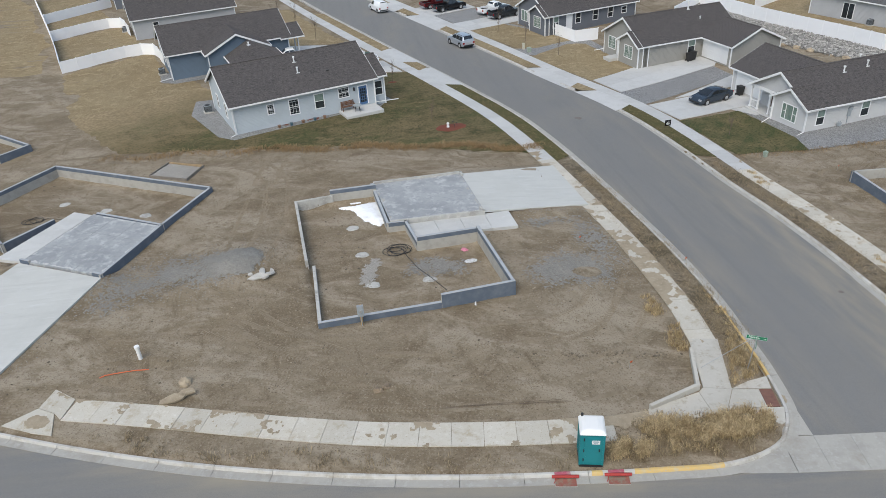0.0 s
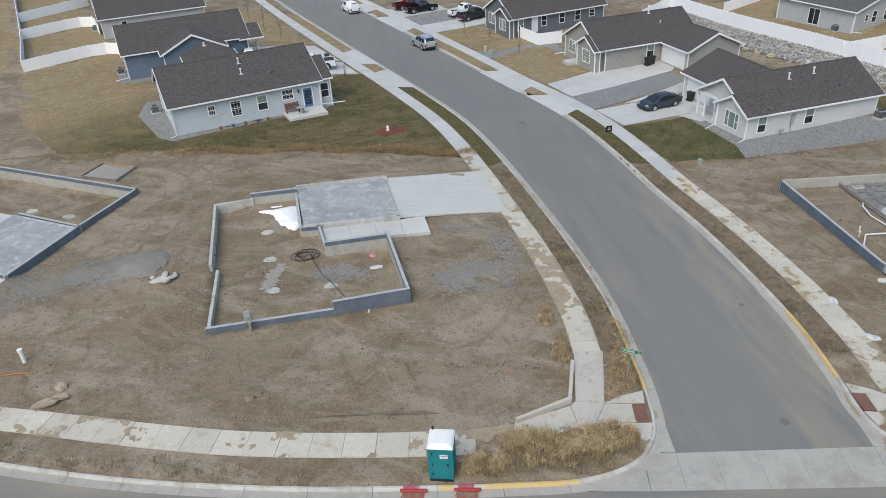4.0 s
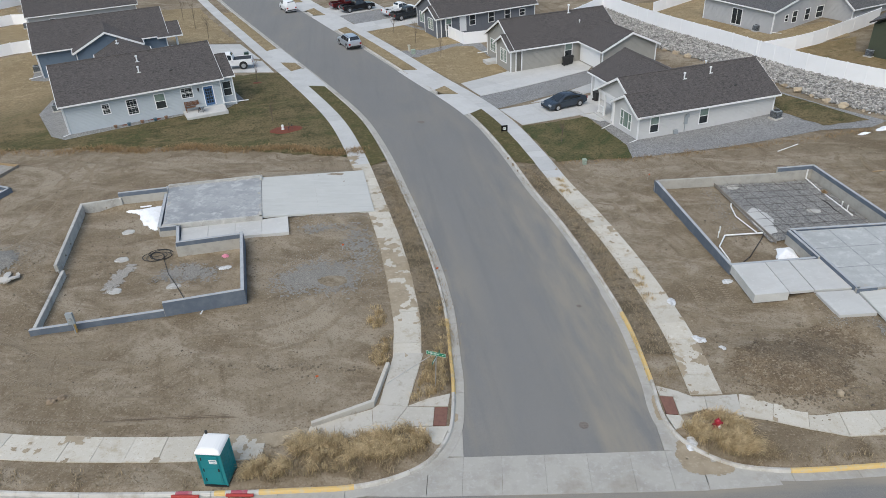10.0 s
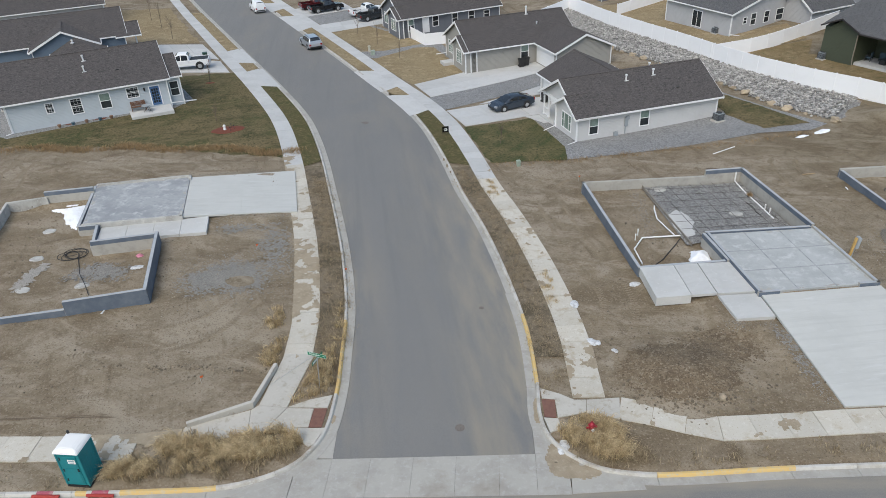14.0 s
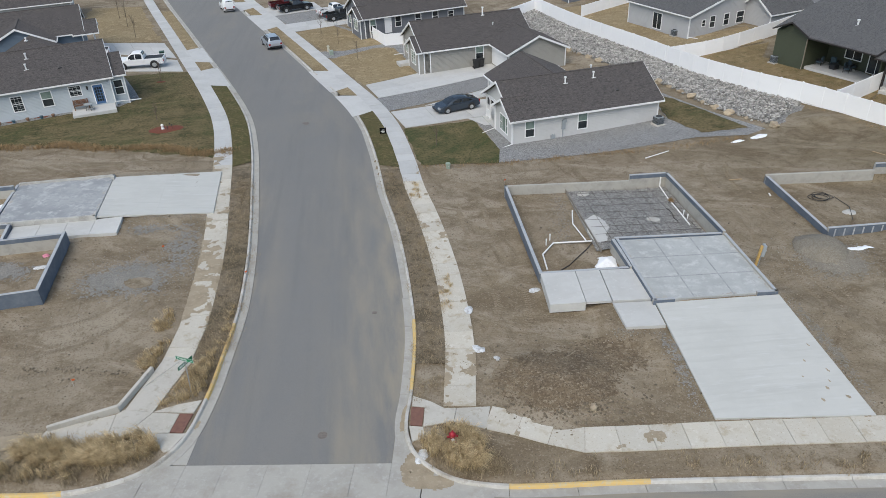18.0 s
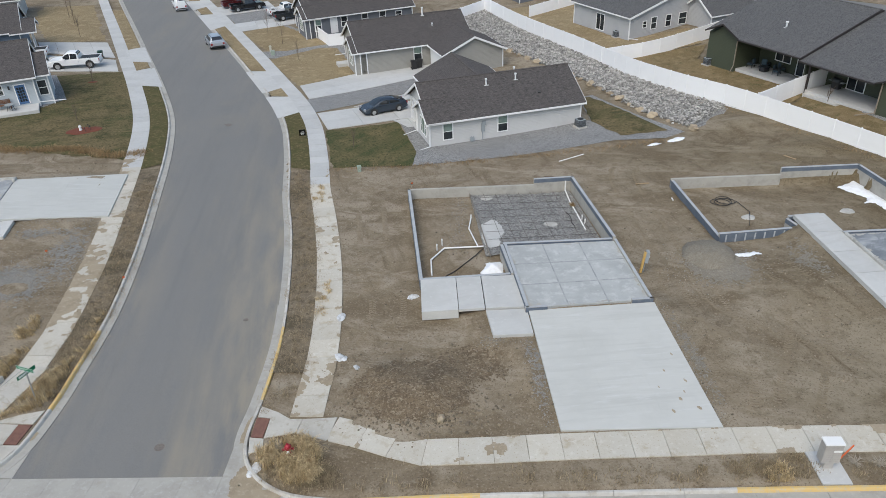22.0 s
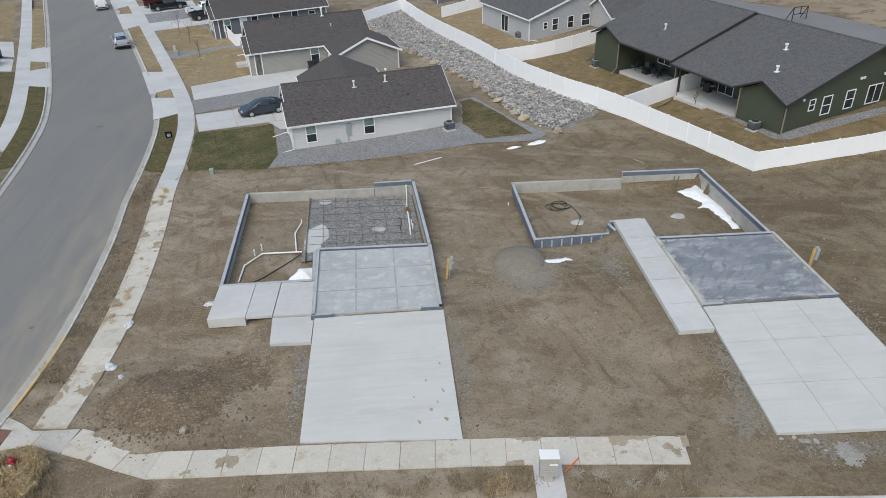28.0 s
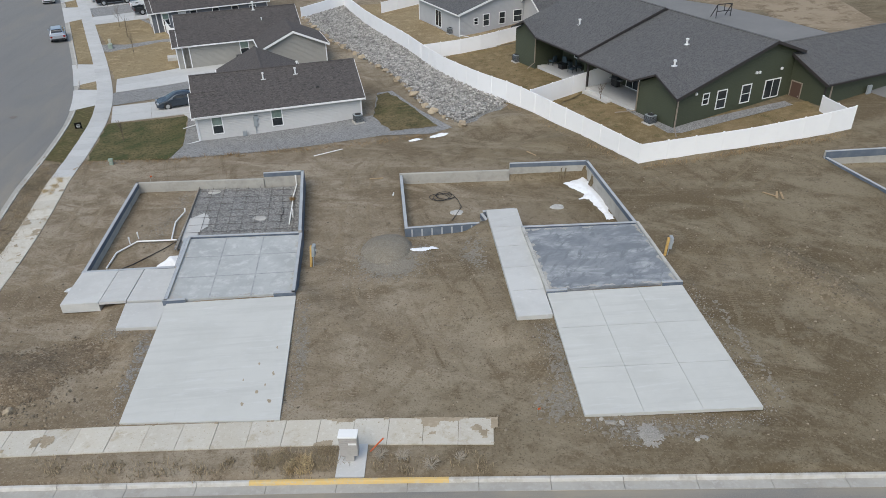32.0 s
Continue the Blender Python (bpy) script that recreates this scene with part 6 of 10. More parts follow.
# ---- dry grass ----
def grass(name, spots, mat, label, height, seed, width=0.018, lean=0.5):
    """spots: (x, y, radius, blades); curved blades in one mesh."""
    r = np.random.default_rng(seed)
    V, F = [], []
    for cx, cy, rad, count in spots:
        for _ in range(count):
            a, d = r.uniform(0, 6.28), rad * math.sqrt(r.uniform())
            x, y = cx + d * math.cos(a), cy + d * math.sin(a)
            z = G(x, y) + 0.01
            h = height * r.uniform(0.5, 1.15)
            b, le = r.uniform(0, 6.28), lean * r.uniform(0.2, 1.3) * h
            dx, dy = math.cos(b), math.sin(b)
            wx, wy = -dy * width, dx * width
            k = len(V)
            for t, q in ((0, 1), (0.45, 0.9), (0.8, 0.6)):
                ox, oy = x + dx * le * t * t, y + dy * le * t * t
                V += [(ox - wx * q, oy - wy * q, z + h * t), (ox + wx * q, oy + wy * q, z + h * t)]
            V.append((x + dx * le, y + dy * le, z + h * (0.97 - 0.25 * min(1, le / h))))
            F += [(k, k + 1, k + 3, k + 2), (k + 2, k + 3, k + 5, k + 4), (k + 4, k + 5, k + 6)]
    ob = mesh(name, V, F, mat)
    return tagged(ob, label, "grass", kind="stuff")


def tufts(name, places, mat, label, seed, width=0.0075, wind=(-0.3, -0.5), droop=0.78):
    """Bunches of long blades that fan out from one root and hang over: places (x, y, height, blades)."""
    r = np.random.default_rng(seed)
    V, F = [], []
    for cx, cy, tall, count in places:
        z = float(earth(np.array([cx]), np.array([cy]))[0]) - 0.02
        bx, by = wind[0] + r.normal(0, 0.3), wind[1] + r.normal(0, 0.3)
        for _ in range(count):
            x, y = cx + r.normal(0, 0.1), cy + r.normal(0, 0.1)
            h = tall * r.uniform(0.55, 1.15)
            a = r.uniform(0, 6.28)
            dx, dy = 0.45 * math.cos(a) + bx * r.uniform(0.3, 1.3), 0.45 * math.sin(a) + by * r.uniform(0.3, 1.3)
            le = droop * h * r.uniform(0.6, 1.2)
            n_ = math.hypot(dx, dy) + 1e-6
            wx, wy = -dy / n_ * width, dx / n_ * width
            k = len(V)
            for t_, up_, q in ((0, 0, 1), (0.35, 0.5, 1.0), (0.7, 0.82, 0.8)):
                ox, oy = x + dx * le * t_ ** 1.6, y + dy * le * t_ ** 1.6
                V += [(ox - wx * q, oy - wy * q, z + h * up_), (ox + wx * q, oy + wy * q, z + h * up_)]
            V.append((x + dx * le, y + dy * le, z + h * 0.86))
            F += [(k, k + 1, k + 3, k + 2), (k + 2, k + 3, k + 5, k + 4), (k + 4, k + 5, k + 6)]
    return tagged(mesh(name, V, F, mat), label, "grass", kind="stuff")


def strewn(poly, count, seed):
    """Random plan points inside a polygon."""
    r = random.Random(seed)
    xs_, ys_ = [p[0] for p in poly], [p[1] for p in poly]
    out = []
    while len(out) < count:
        x, y = r.uniform(min(xs_), max(xs_)), r.uniform(min(ys_), max(ys_))
        if bool(inside(x, y, poly)):
            out.append((x, y))
    return out


r5 = random.Random(8)
TALL_W = [([(5.6, 25.5), (7.2, 25.3), (9.0, 25.9), (9.8, 26.5), (8.4, 27.3), (6.9, 26.7), (5.7, 26.5)], 150, 0.85), ([(3.0, 25.4), (5.4, 25.4), (5.4, 26.6), (3.9, 26.6), (3.0, 26.0)], 60, 0.85), ([(1.2, 24.1), (3.2, 24.1), (3.4, 24.9), (1.6, 25.1)], 45, 0.7), ([(4.0, 24.4), (6.5, 24.7), (6.0, 25.5), (4.0, 25.3)], 24, 0.6)]
tufts("tall_grass", [(x, y, h_ * r5.uniform(0.75, 1.15), 64) for poly, n_, h_ in TALL_W for x, y in strewn(poly, int(0.72 * n_), n_)], GRASSY, "tall dry straw grass on the street corner", 11)
grass("low_weeds", [(x, y, 0.4, 60) for x, y in strewn([(1.0, 24.0), (6.2, 24.3), (8.4, 24.9), (9.6, 26.1), (8.2, 27.3), (6.6, 26.8), (3.6, 26.9), (1.0, 25.2)], 95, 5)], GRASS_DUN, "grey dead weeds under the tall grass", 0.3, 12, 0.011, 0.9)
TALL_E = [(21.9, 27.9), (22.4, 27.0), (23.4, 26.3), (24.6, 26.0), (25.1, 26.6), (24.9, 27.7), (24.0, 28.8), (23.0, 28.7)]
tufts("tall_grass", [(x, y, r5.uniform(0.55, 0.85), 60) for x, y in strewn(TALL_E, 105, 2) if math.hypot(x - 23.43, y - 27.7) > 0.3], GRASSY, "tall dry straw grass round the hydrant", 13, wind=(0.35, -0.45))
grass("low_weeds", [(x, y, 0.35, 45) for x, y in strewn([(22.5, 26.4), (24.6, 25.7), (26.2, 26.0), (25.6, 27.2), (23.2, 27.4)], 40, 6)], GRASS_DUN, "grey dead weeds round the hydrant", 0.25, 20, 0.011, 0.9)
TUFTED = [([(8.5, 29.4), (10.1, 30.2), (10.0, 33.4), (9.3, 33.2), (8.8, 31.0)], 60, 0.55), ([(9.4, 33.4), (10.1, 33.4), (9.9, 38.5), (9.3, 38.5)], 14, 0.4), ([(5.9, 32.2), (6.8, 32.2), (6.8, 34.6), (6.0, 34.6)], 30, 0.5), ([(5.4, 35.2), (6.4, 35.2), (6.0, 37.6), (5.2, 37.6)], 22, 0.45), ([(22.2, 38.5), (22.8, 38.5), (22.4, 43.5), (21.6, 43.5)], 16, 0.35), ([(18.6, 54.0), (19.4, 54.2), (18.4, 58.2), (17.6, 58.0)], 16, 0.35)]
tufts("tall_grass", [(x, y, h_ * r5.uniform(0.6, 1.2), 36) for poly, n_, h_ in TUFTED for x, y in strewn(poly, n_, n_ + 7)], GRASSY, "dry straw grass beside the pavement", 14)
verge = []
for k in range(420):
    u = r5.uniform(0, 1)
    side = r5.choice((6.1, -6.2, 6.4, -6.5, 5.8))
    i = int(np.argmin(abs(AVENUE[:, 1] - (31 + 27 * u))))
    p = offset(AVENUE, AV_N, side)[i]
    verge.append((p[0] + r5.uniform(-0.6, 0.6), p[1] + r5.uniform(-0.6, 0.6), r5.uniform(0.3, 0.9), r5.randint(20, 70)))
grass("verge_weeds", verge, GRASS_DUN, "sparse dead weeds on the verge of the avenue", 0.16, 15, 0.01, 1.2)
front = []
for k in range(170):
    x = r5.uniform(-26, 54)
    if 2 < x < 27:
        continue
    y = float(np.interp(x, FRONT[:, 0], FRONT[:, 1])) + r5.uniform(0.3, 1.3)
    front.append((x, y, r5.uniform(0.2, 0.5), r5.randint(10, 40)))
grass("verge_weeds", front, GRASS_DUN, "sparse dead weeds on the verge of the front street", 0.2, 16, 0.014, 0.8)
tufts("tall_grass", [(x, y, r5.uniform(0.3, 0.5), 40) for x, y in strewn([(44.6, 26.95), (45.9, 27.0), (45.7, 27.8), (44.9, 27.7)], 16, 3)], GRASSY, "dry straw tuft on the verge", 17)
grass("low_weeds", [(x, y, 0.35, 60) for x, y in strewn([(43.2, 27.3), (46.7, 27.4), (46.7, 28.4), (43.4, 28.3)], 34, 4)], GRASS_DUN, "dark dead weeds on the verge", 0.2, 21, 0.011, 1.0)
edge = []
for k in range(330):
    x = -42 + 43 * k / 330
    y = 63.4 + 0.4 * math.sin(x * 0.7) - (0.06 * max(0, x + 12) ** 1.2 * 0.5)
    w = noise.noise((x * 0.35, 2.0, 9.0))
    edge.append((x + r5.uniform(-0.4, 0.4), y + r5.uniform(-0.7, 0.5), 0.5, max(4, int((14 if x < -25 else 42) * (1 + 1.6 * w)))))
grass("edge_grass", edge, GRASS_RUST, "rust-brown dry grass along the edge of the lot", 0.3, 18, 0.014, 1.0)
edge = []
for k in range(120):
    u = k / 120
    x, y = 18.5 + 30 * u, 60.6 + 5.4 * u
    edge.append((x + r5.uniform(-0.3, 0.3), y + r5.uniform(-0.5, 0.4), 0.45, max(2, int(14 + 26 * noise.noise((x * 0.5, 5.0, 1.0))))))
for k in range(90):
    u = k / 90
    x, y = 65.2 + 16.5 * u, 57.0 + 3.9 * u
    edge.append((x, y - r5.uniform(0.1, 0.6), 0.4, 8))
for k in range(60):
    u = k / 60
    p = FENCE_BASE[int((0.62 + 0.38 * u) * (len(FENCE_BASE) - 1))]
    edge.append((p[0] - 0.5, p[1] - 0.6, 0.45, 8))
grass("edge_grass", edge, GRASS_RUST, "rust-brown dry grass along the lot line and fence", 0.2, 19, 0.013, 1.1)


# ---- tyre tracks pressed into the earth: rows of slanted tread marks ----
PRESSED = material("pressed_earth", (0.238, 0.196, 0.142), 0.95, spots=[(1.2, 0.45, 0.65, (0.27, 0.228, 0.17), 5), (0.15, 0.5, 0.7, (0.185, 0.148, 0.104), 3)], spec=0.2)
ROLLED = material("rolled_pale_earth", (0.252, 0.208, 0.152), 0.95, spots=[(1.5, 0.44, 0.6, (0.2, 0.16, 0.112), 9), (0.3, 0.5, 0.64, (0.175, 0.14, 0.098), 7)], bump=0.6, bump_scale=12, spec=0.2)


def tyre_tracks(lines):
    V, F = [], []
    for pts, gauge, wide in lines:
        ln = smooth_line(pts, 0.21)
        nn = normals(ln)
        tt = np.c_[nn[:, 1], -nn[:, 0]]
        for side in (-gauge / 2, gauge / 2):
            for half in (-1, 1):
                a = ln + nn * (side + half * 0.02)
                b = ln + nn * (side + half * wide / 2) + tt * 0.09
                keep = noise_mask(ln)
                za, zb = earth(a[:, 0], a[:, 1]), earth(b[:, 0], b[:, 1])
                for i in range(len(ln)):
                    if not keep[i]:
                        continue
                    k = len(V)
                    t = tt[i] * 0.045
                    for (px, py), z in ((a[i], za[i]), (b[i], zb[i])):
                        V.extend([(px - t[0], py - t[1], z - 0.02), (px - t[0] * 0.6, py - t[1] * 0.6, z + 0.022), (px + t[0] * 0.6, py + t[1] * 0.6, z + 0.022), (px + t[0], py + t[1], z - 0.02)])
                    F.extend([(k, k + 1, k + 5, k + 4), (k + 1, k + 2, k + 6, k + 5), (k + 2, k + 3, k + 7, k + 6)])
    P, Q = [], []
    for pts, gauge, wide in lines:
        ln = smooth_line(pts, 0.4)
        nn, keep = normals(ln), noise_mask(ln, 3.0, 0.12)
        for side in (-gauge / 2, gauge / 2):
            w = 0.75 * wide * (1 + 0.35 * np.sin(np.arange(len(ln)) * 0.9 + side))[:, None]
            rows = [ln + nn * side + nn * w * t for t in (-1, 0, 1)]
            zs = [earth(r[:, 0], r[:, 1]) for r in rows]
            base = len(P)
            for i in range(len(ln)):
                P.extend([(rows[t][i, 0], rows[t][i, 1], zs[t][i] + (0.014 if t == 1 else -0.012)) for t in range(3)])
            for i in range(len(ln) - 1):
                if keep[i]:
                    a = base + 3 * i
                    Q.extend([(a, a + 1, a + 4, a + 3), (a + 1, a + 2, a + 5, a + 4)])
    tagged(mesh("wheel_ruts", P, Q, ROLLED), "pale wheel ruts rolled into the bare earth", "ruts", kind="stuff")
    ob = mesh("tyre_tracks", V, F, PRESSED)
    return tagged(ob, "tyre tread marks pressed into the bare earth", "tyre tracks", kind="stuff")


def noise_mask(ln, seed=7.0, least=-0.12):
    return [noise.noise((x * 0.25, y * 0.25, seed)) > least for x, y in ln]


second_soil(PRESSED, 38, 68, (0.7, 0.69, 0.63))
second_soil(ROLLED, 38, 68, (0.7, 0.69, 0.63))


tyre_tracks([
    ([(-26, 33.5), (-16, 31.6), (-6, 31.2), (2, 33.0), (5.0, 38)], 1.9, 0.4),
    ([(-22, 35.5), (-15.5, 32.8), (-5, 33.6), (1.5, 35.6), (4, 41)], 1.9, 0.4),
    ([(-27, 30.6), (-14, 28.6), (-2, 28.5), (3, 30)], 1.8, 0.35),
    ([(-24, 60), (-23.4, 52), (-22.6, 44), (-19.8, 36), (-13, 31.2)], 1.9, 0.4),
    ([(-26, 62), (-14, 58.8), (-4, 59.2), (3, 60)], 1.9, 0.4),
    ([(-50, 63), (-38, 63), (-25, 59), (-21.5, 50), (-21, 40)], 1.9, 0.4),
    ([(24.5, 33), (26.5, 39), (24.5, 47), (23.5, 57), (30, 59.5), (42, 60)], 1.9, 0.4),
    ([(27, 31.8), (31, 34), (34, 33.6)], 1.8, 0.35),
    ([(44.6, 31.6), (45.8, 37), (45, 44), (43.8, 52), (43.6, 60), (48, 63)], 1.9, 0.4),
    ([(47.6, 31.5), (50, 37), (51, 42), (49.5, 46)], 1.9, 0.4),
    ([(53, 33), (49, 36), (44.8, 40), (44.2, 48)], 1.9, 0.4),
    ([(44, 61.5), (54, 61), (64, 55), (70, 47), (74, 36)], 1.9, 0.4),
    ([(67.4, 33), (68, 41), (66.5, 50), (63.5, 59), (55, 62)], 1.9, 0.4),
    ([(78, 33), (72, 40), (70, 50), (74, 56)], 1.9, 0.4),
])


# ---- loose gravel along slabs and round the spreads, mud on the walks ----
LOOSE = material("loose_grey_gravel", (0.25, 0.232, 0.202), 0.95)
island_shades(LOOSE, 0.55, 1.3)
rng = np.random.default_rng(21)
pl = []
for (ax, ay), (bx, by), count, wide in (((66.2, 30.9), (64.8, 40.3), 900, 0.35), ((57.6, 30.0), (66.0, 30.4), 700, 0.25), ((57.3, 30.6), (56.4, 37.0), 450, 0.35), ((43.8, 30.2), (42.5, 39.6), 700, 0.3), ((35.7, 30.0), (34.7, 36.6), 350, 0.25), ((59.5, 30.2), (59.9, 29.0), 350, 0.3), ((-29.5, 38.0), (-31.0, 44.5), 500, 0.6), ((-33.5, 31.2), (-31.6, 40.4), 500, 0.4), ((-4.2, 48.3), (4.2, 50.0), 900, 0.5), ((32.2, 36.2), (33.4, 36.4), 200, 0.3), ((30.4, 47), (30.2, 55), 900, 0.4)):
    u = rng.uniform(size=count)
    pl.append(np.c_[ax + (bx - ax) * u + rng.normal(0, wide, count), ay + (by - ay) * u + rng.normal(0, wide, count)])
for cx, cy, rx, ry, count in ((-26.4, 41.6, 3.0, 1.9, 3200), (1.6, 41.4, 2.4, 1.6, 2600), (47.0, 44.4, 1.5, 1.3, 2200), (-22.6, 42.6, 1.8, 1.2, 900)):
    pl.append(np.c_[cx + rng.normal(0, rx, count), cy + rng.normal(0, ry, count)])
pl = np.concatenate(pl)
pl = pl[~inside(pl[:, 0], pl[:, 1], [(1.1, 40.0), (2.9, 40.0), (2.9, 41.2), (1.1, 41.2)])]
pl = np.c_[pl, earth(pl[:, 0], pl[:, 1]) + 0.012]
stones("loose_gravel", pl, list(0.016 + 0.028 * rng.uniform(size=len(pl)) ** 2), LOOSE, "loose grey gravel strewn on the earth", "gravel", 9)


def walk_mud(name, line, half, lot_side, level, seed, label):
    """Dried mud on a walk, in the walk's own axes: level is (x or y, share) pairs along it; the lot side is muddier."""
    ln = smooth_line(line, 0.08)
    nn = normals(ln)
    d = np.arange(-half, half + 0.01, 0.08)
    X, Y = ln[:, :1] + nn[:, :1] * d, ln[:, 1:] + nn[:, 1:] * d
    axis, pairs = level
    L = np.interp(ln[:, axis], [p[0] for p in pairs], [p[1] for p in pairs])[:, None]
    e = d[None] / half * lot_side
    F = 0.62 * L - 0.56 + 0.22 * np.clip(e, -0.3, 1) ** 3 * (L > 0.02) + 1.7 * (fbm(X, Y, 1.1, seed, 5) - 0.5) + 0.6 * (fbm(X, Y, 0.3, seed + 1, 3) - 0.5)
    Z = np.vectorize(G)(X, Y) + 0.066 + 0.02 * np.clip(F, 0, 0.5)
    return tagged(ragged_sheet(name, X, Y, F, Z, MUD), label, "mud", kind="stuff")


walk_mud("walk_mud", [tuple(p) for p in offset(AVENUE, AV_N, WALK_W[:, None])[i0 - 2:i1:5] if p[1] < 66], 0.84, 1, (1, ((33, 0.1), (36.5, 0.2), (38, 1.0), (44.5, 1.0), (47, 0.5), (52, 0.25), (57, 0.3), (60, 0.5), (63, 0))), 3, "dried mud smeared over the avenue pavement")
walk_mud("walk_mud", [tuple(p) for p in offset(AVENUE, AV_N, -WALK_E[:, None])[j0:i1:5] if p[1] < 62], 0.86, 1, (1, ((30, 0.9), (32.5, 0.7), (34, 0.4), (44, 0.45), (48, 0.5), (52, 0.3), (58, 0.0))), 7, "dried mud smeared over the avenue pavement")
walk_mud("walk_mud", [(-29.3, 28.7), (-27.6, 28.0), (-22.4, 27.3), (-16.8, 26.45), (-10.7, 25.75), (-5, 25.65), (-0.4, 25.85), (1.6, 26.0), (3.6, 26.4)], 0.84, 1, (0, ((-29.2, 0.9), (-27.3, 0.35), (-25, 0.3), (-23, 0.5), (-16, 0.5), (-10, 0.25), (-2, 0.3), (0.5, 0.6), (3.5, 1.0))), 11, "dried mud smeared over the front pavement")
walk_mud("walk_mud", [(25.1, 29.55), (27.2, 29.0), (29.4, 28.25), (31.5, 28.35), (36.5, 28.8), (41, 29.1), (45, 29.35), (49.5, 29.5), (53.9, 29.55)], 0.85, 1, (0, ((25, 0.4), (26, 0.2), (28, 0.5), (32.5, 0.5), (34, 0.12), (43, 0.15), (45, 0.62), (49, 0.6), (53.9, 0.6))), 16, "dried mud smeared over the front pavement")
for k, (x, y, rx, ry) in enumerate(((21.9, 26.1, 0.75, 1.2), (22.7, 25.4, 1.0, 0.4), (20.95, 29.4, 0.22, 1.0), (10.75, 28.3, 0.14, 0.35))):
    blot("gutter_mud", x, y, rx, ry, MUD, "damp mud lying in the gutter", "mud", 330 + k, over=-0.068, up=0.012, rough=0.7, size=0.9, kind="stuff")
for k, (x, y) in enumerate(((42.4, 32.4), (41.7, 33.9), (42.9, 31.3), (41.2, 32.7), (42.3, 35.2), (42.1, 31.9), (42.6, 33.2), (41.6, 31.1))):
    z_ = 0.2 + 0.46 * (y - 29.9) / 9.4 + 0.016 * (x - 36.1) * (1 - (y - 29.9) / 9.4)
    blot("mud_fleck", x, y, 0.05 + 0.02 * (k % 3), 0.16, MUD, "small fleck of mud on the driveway", "mud", 340 + k, 0.3, floor=z_, up=0.006, rough=0.9, size=0.2, cell=0.04, kind="stuff")

blot("churned_mound", 28.5, 32.3, 3.3, 2.3, MOUND_SOIL, "wide mound of damp churned earth by the corner", "mound", 38, dome=0.1, rough=0.7, size=1.3, dust=0.5, cell=0.06, kind="stuff")
blot("churned_earth", 31.3, 34.4, 2.6, 1.7, MOUND_SOIL, "damp churned earth beside the mound", "earth", 39, rough=0.9, size=1.3, dust=1.2, cell=0.06, kind="stuff")
pl, sz = [], []
for cx, cy, rx, ry, count in ((71.2, 42.6, 0.8, 1.4, 900), (72.9, 40.0, 0.8, 1.2, 700), (-20.5, 44.0, 1.0, 3.0, 300), (-17.8, 45.0, 0.8, 3.0, 250), (28.6, 31.9, 1.7, 1.1, 1500), (30.2, 33.2, 2.2, 1.4, 600), (29.2, 30.5, 1.5, 0.5, 700), (1.7, 31.8, 2.6, 0.2, 500), (-15.5, 44.0, 1.4, 3.5, 500), (61.0, 66.5, 1.2, 1.6, 200), (57.0, 39.5, 0.3, 3.0, 150), (56.6, 34.2, 0.8, 1.4, 200)):
    for _ in range(count):
        pl.append((rng.normal(cx, rx), rng.normal(cy, ry)))
        sz.append(0.015 + 0.085 * rng.uniform() ** 4)
pl = np.array(pl)
pl = np.c_[pl, earth(pl[:, 0], pl[:, 1])]
stones("earth_clods", pl, sz, CLOD, "dark clods of dug earth strewn about", "clods", 31)


# ---- houses ----
def frame_at(x, y, z, nx, ny):
    """Axes on a wall: right along the wall, up, and out along (nx, ny)."""
    n = Vector((nx, ny, 0)).normalized()
    r = Vector((0, 0, 1)).cross(n)
    return Matrix(((r.x, 0, n.x, x), (r.y, 0, n.y, y), (0, 1, 0, z), (0, 0, 0, 1)))


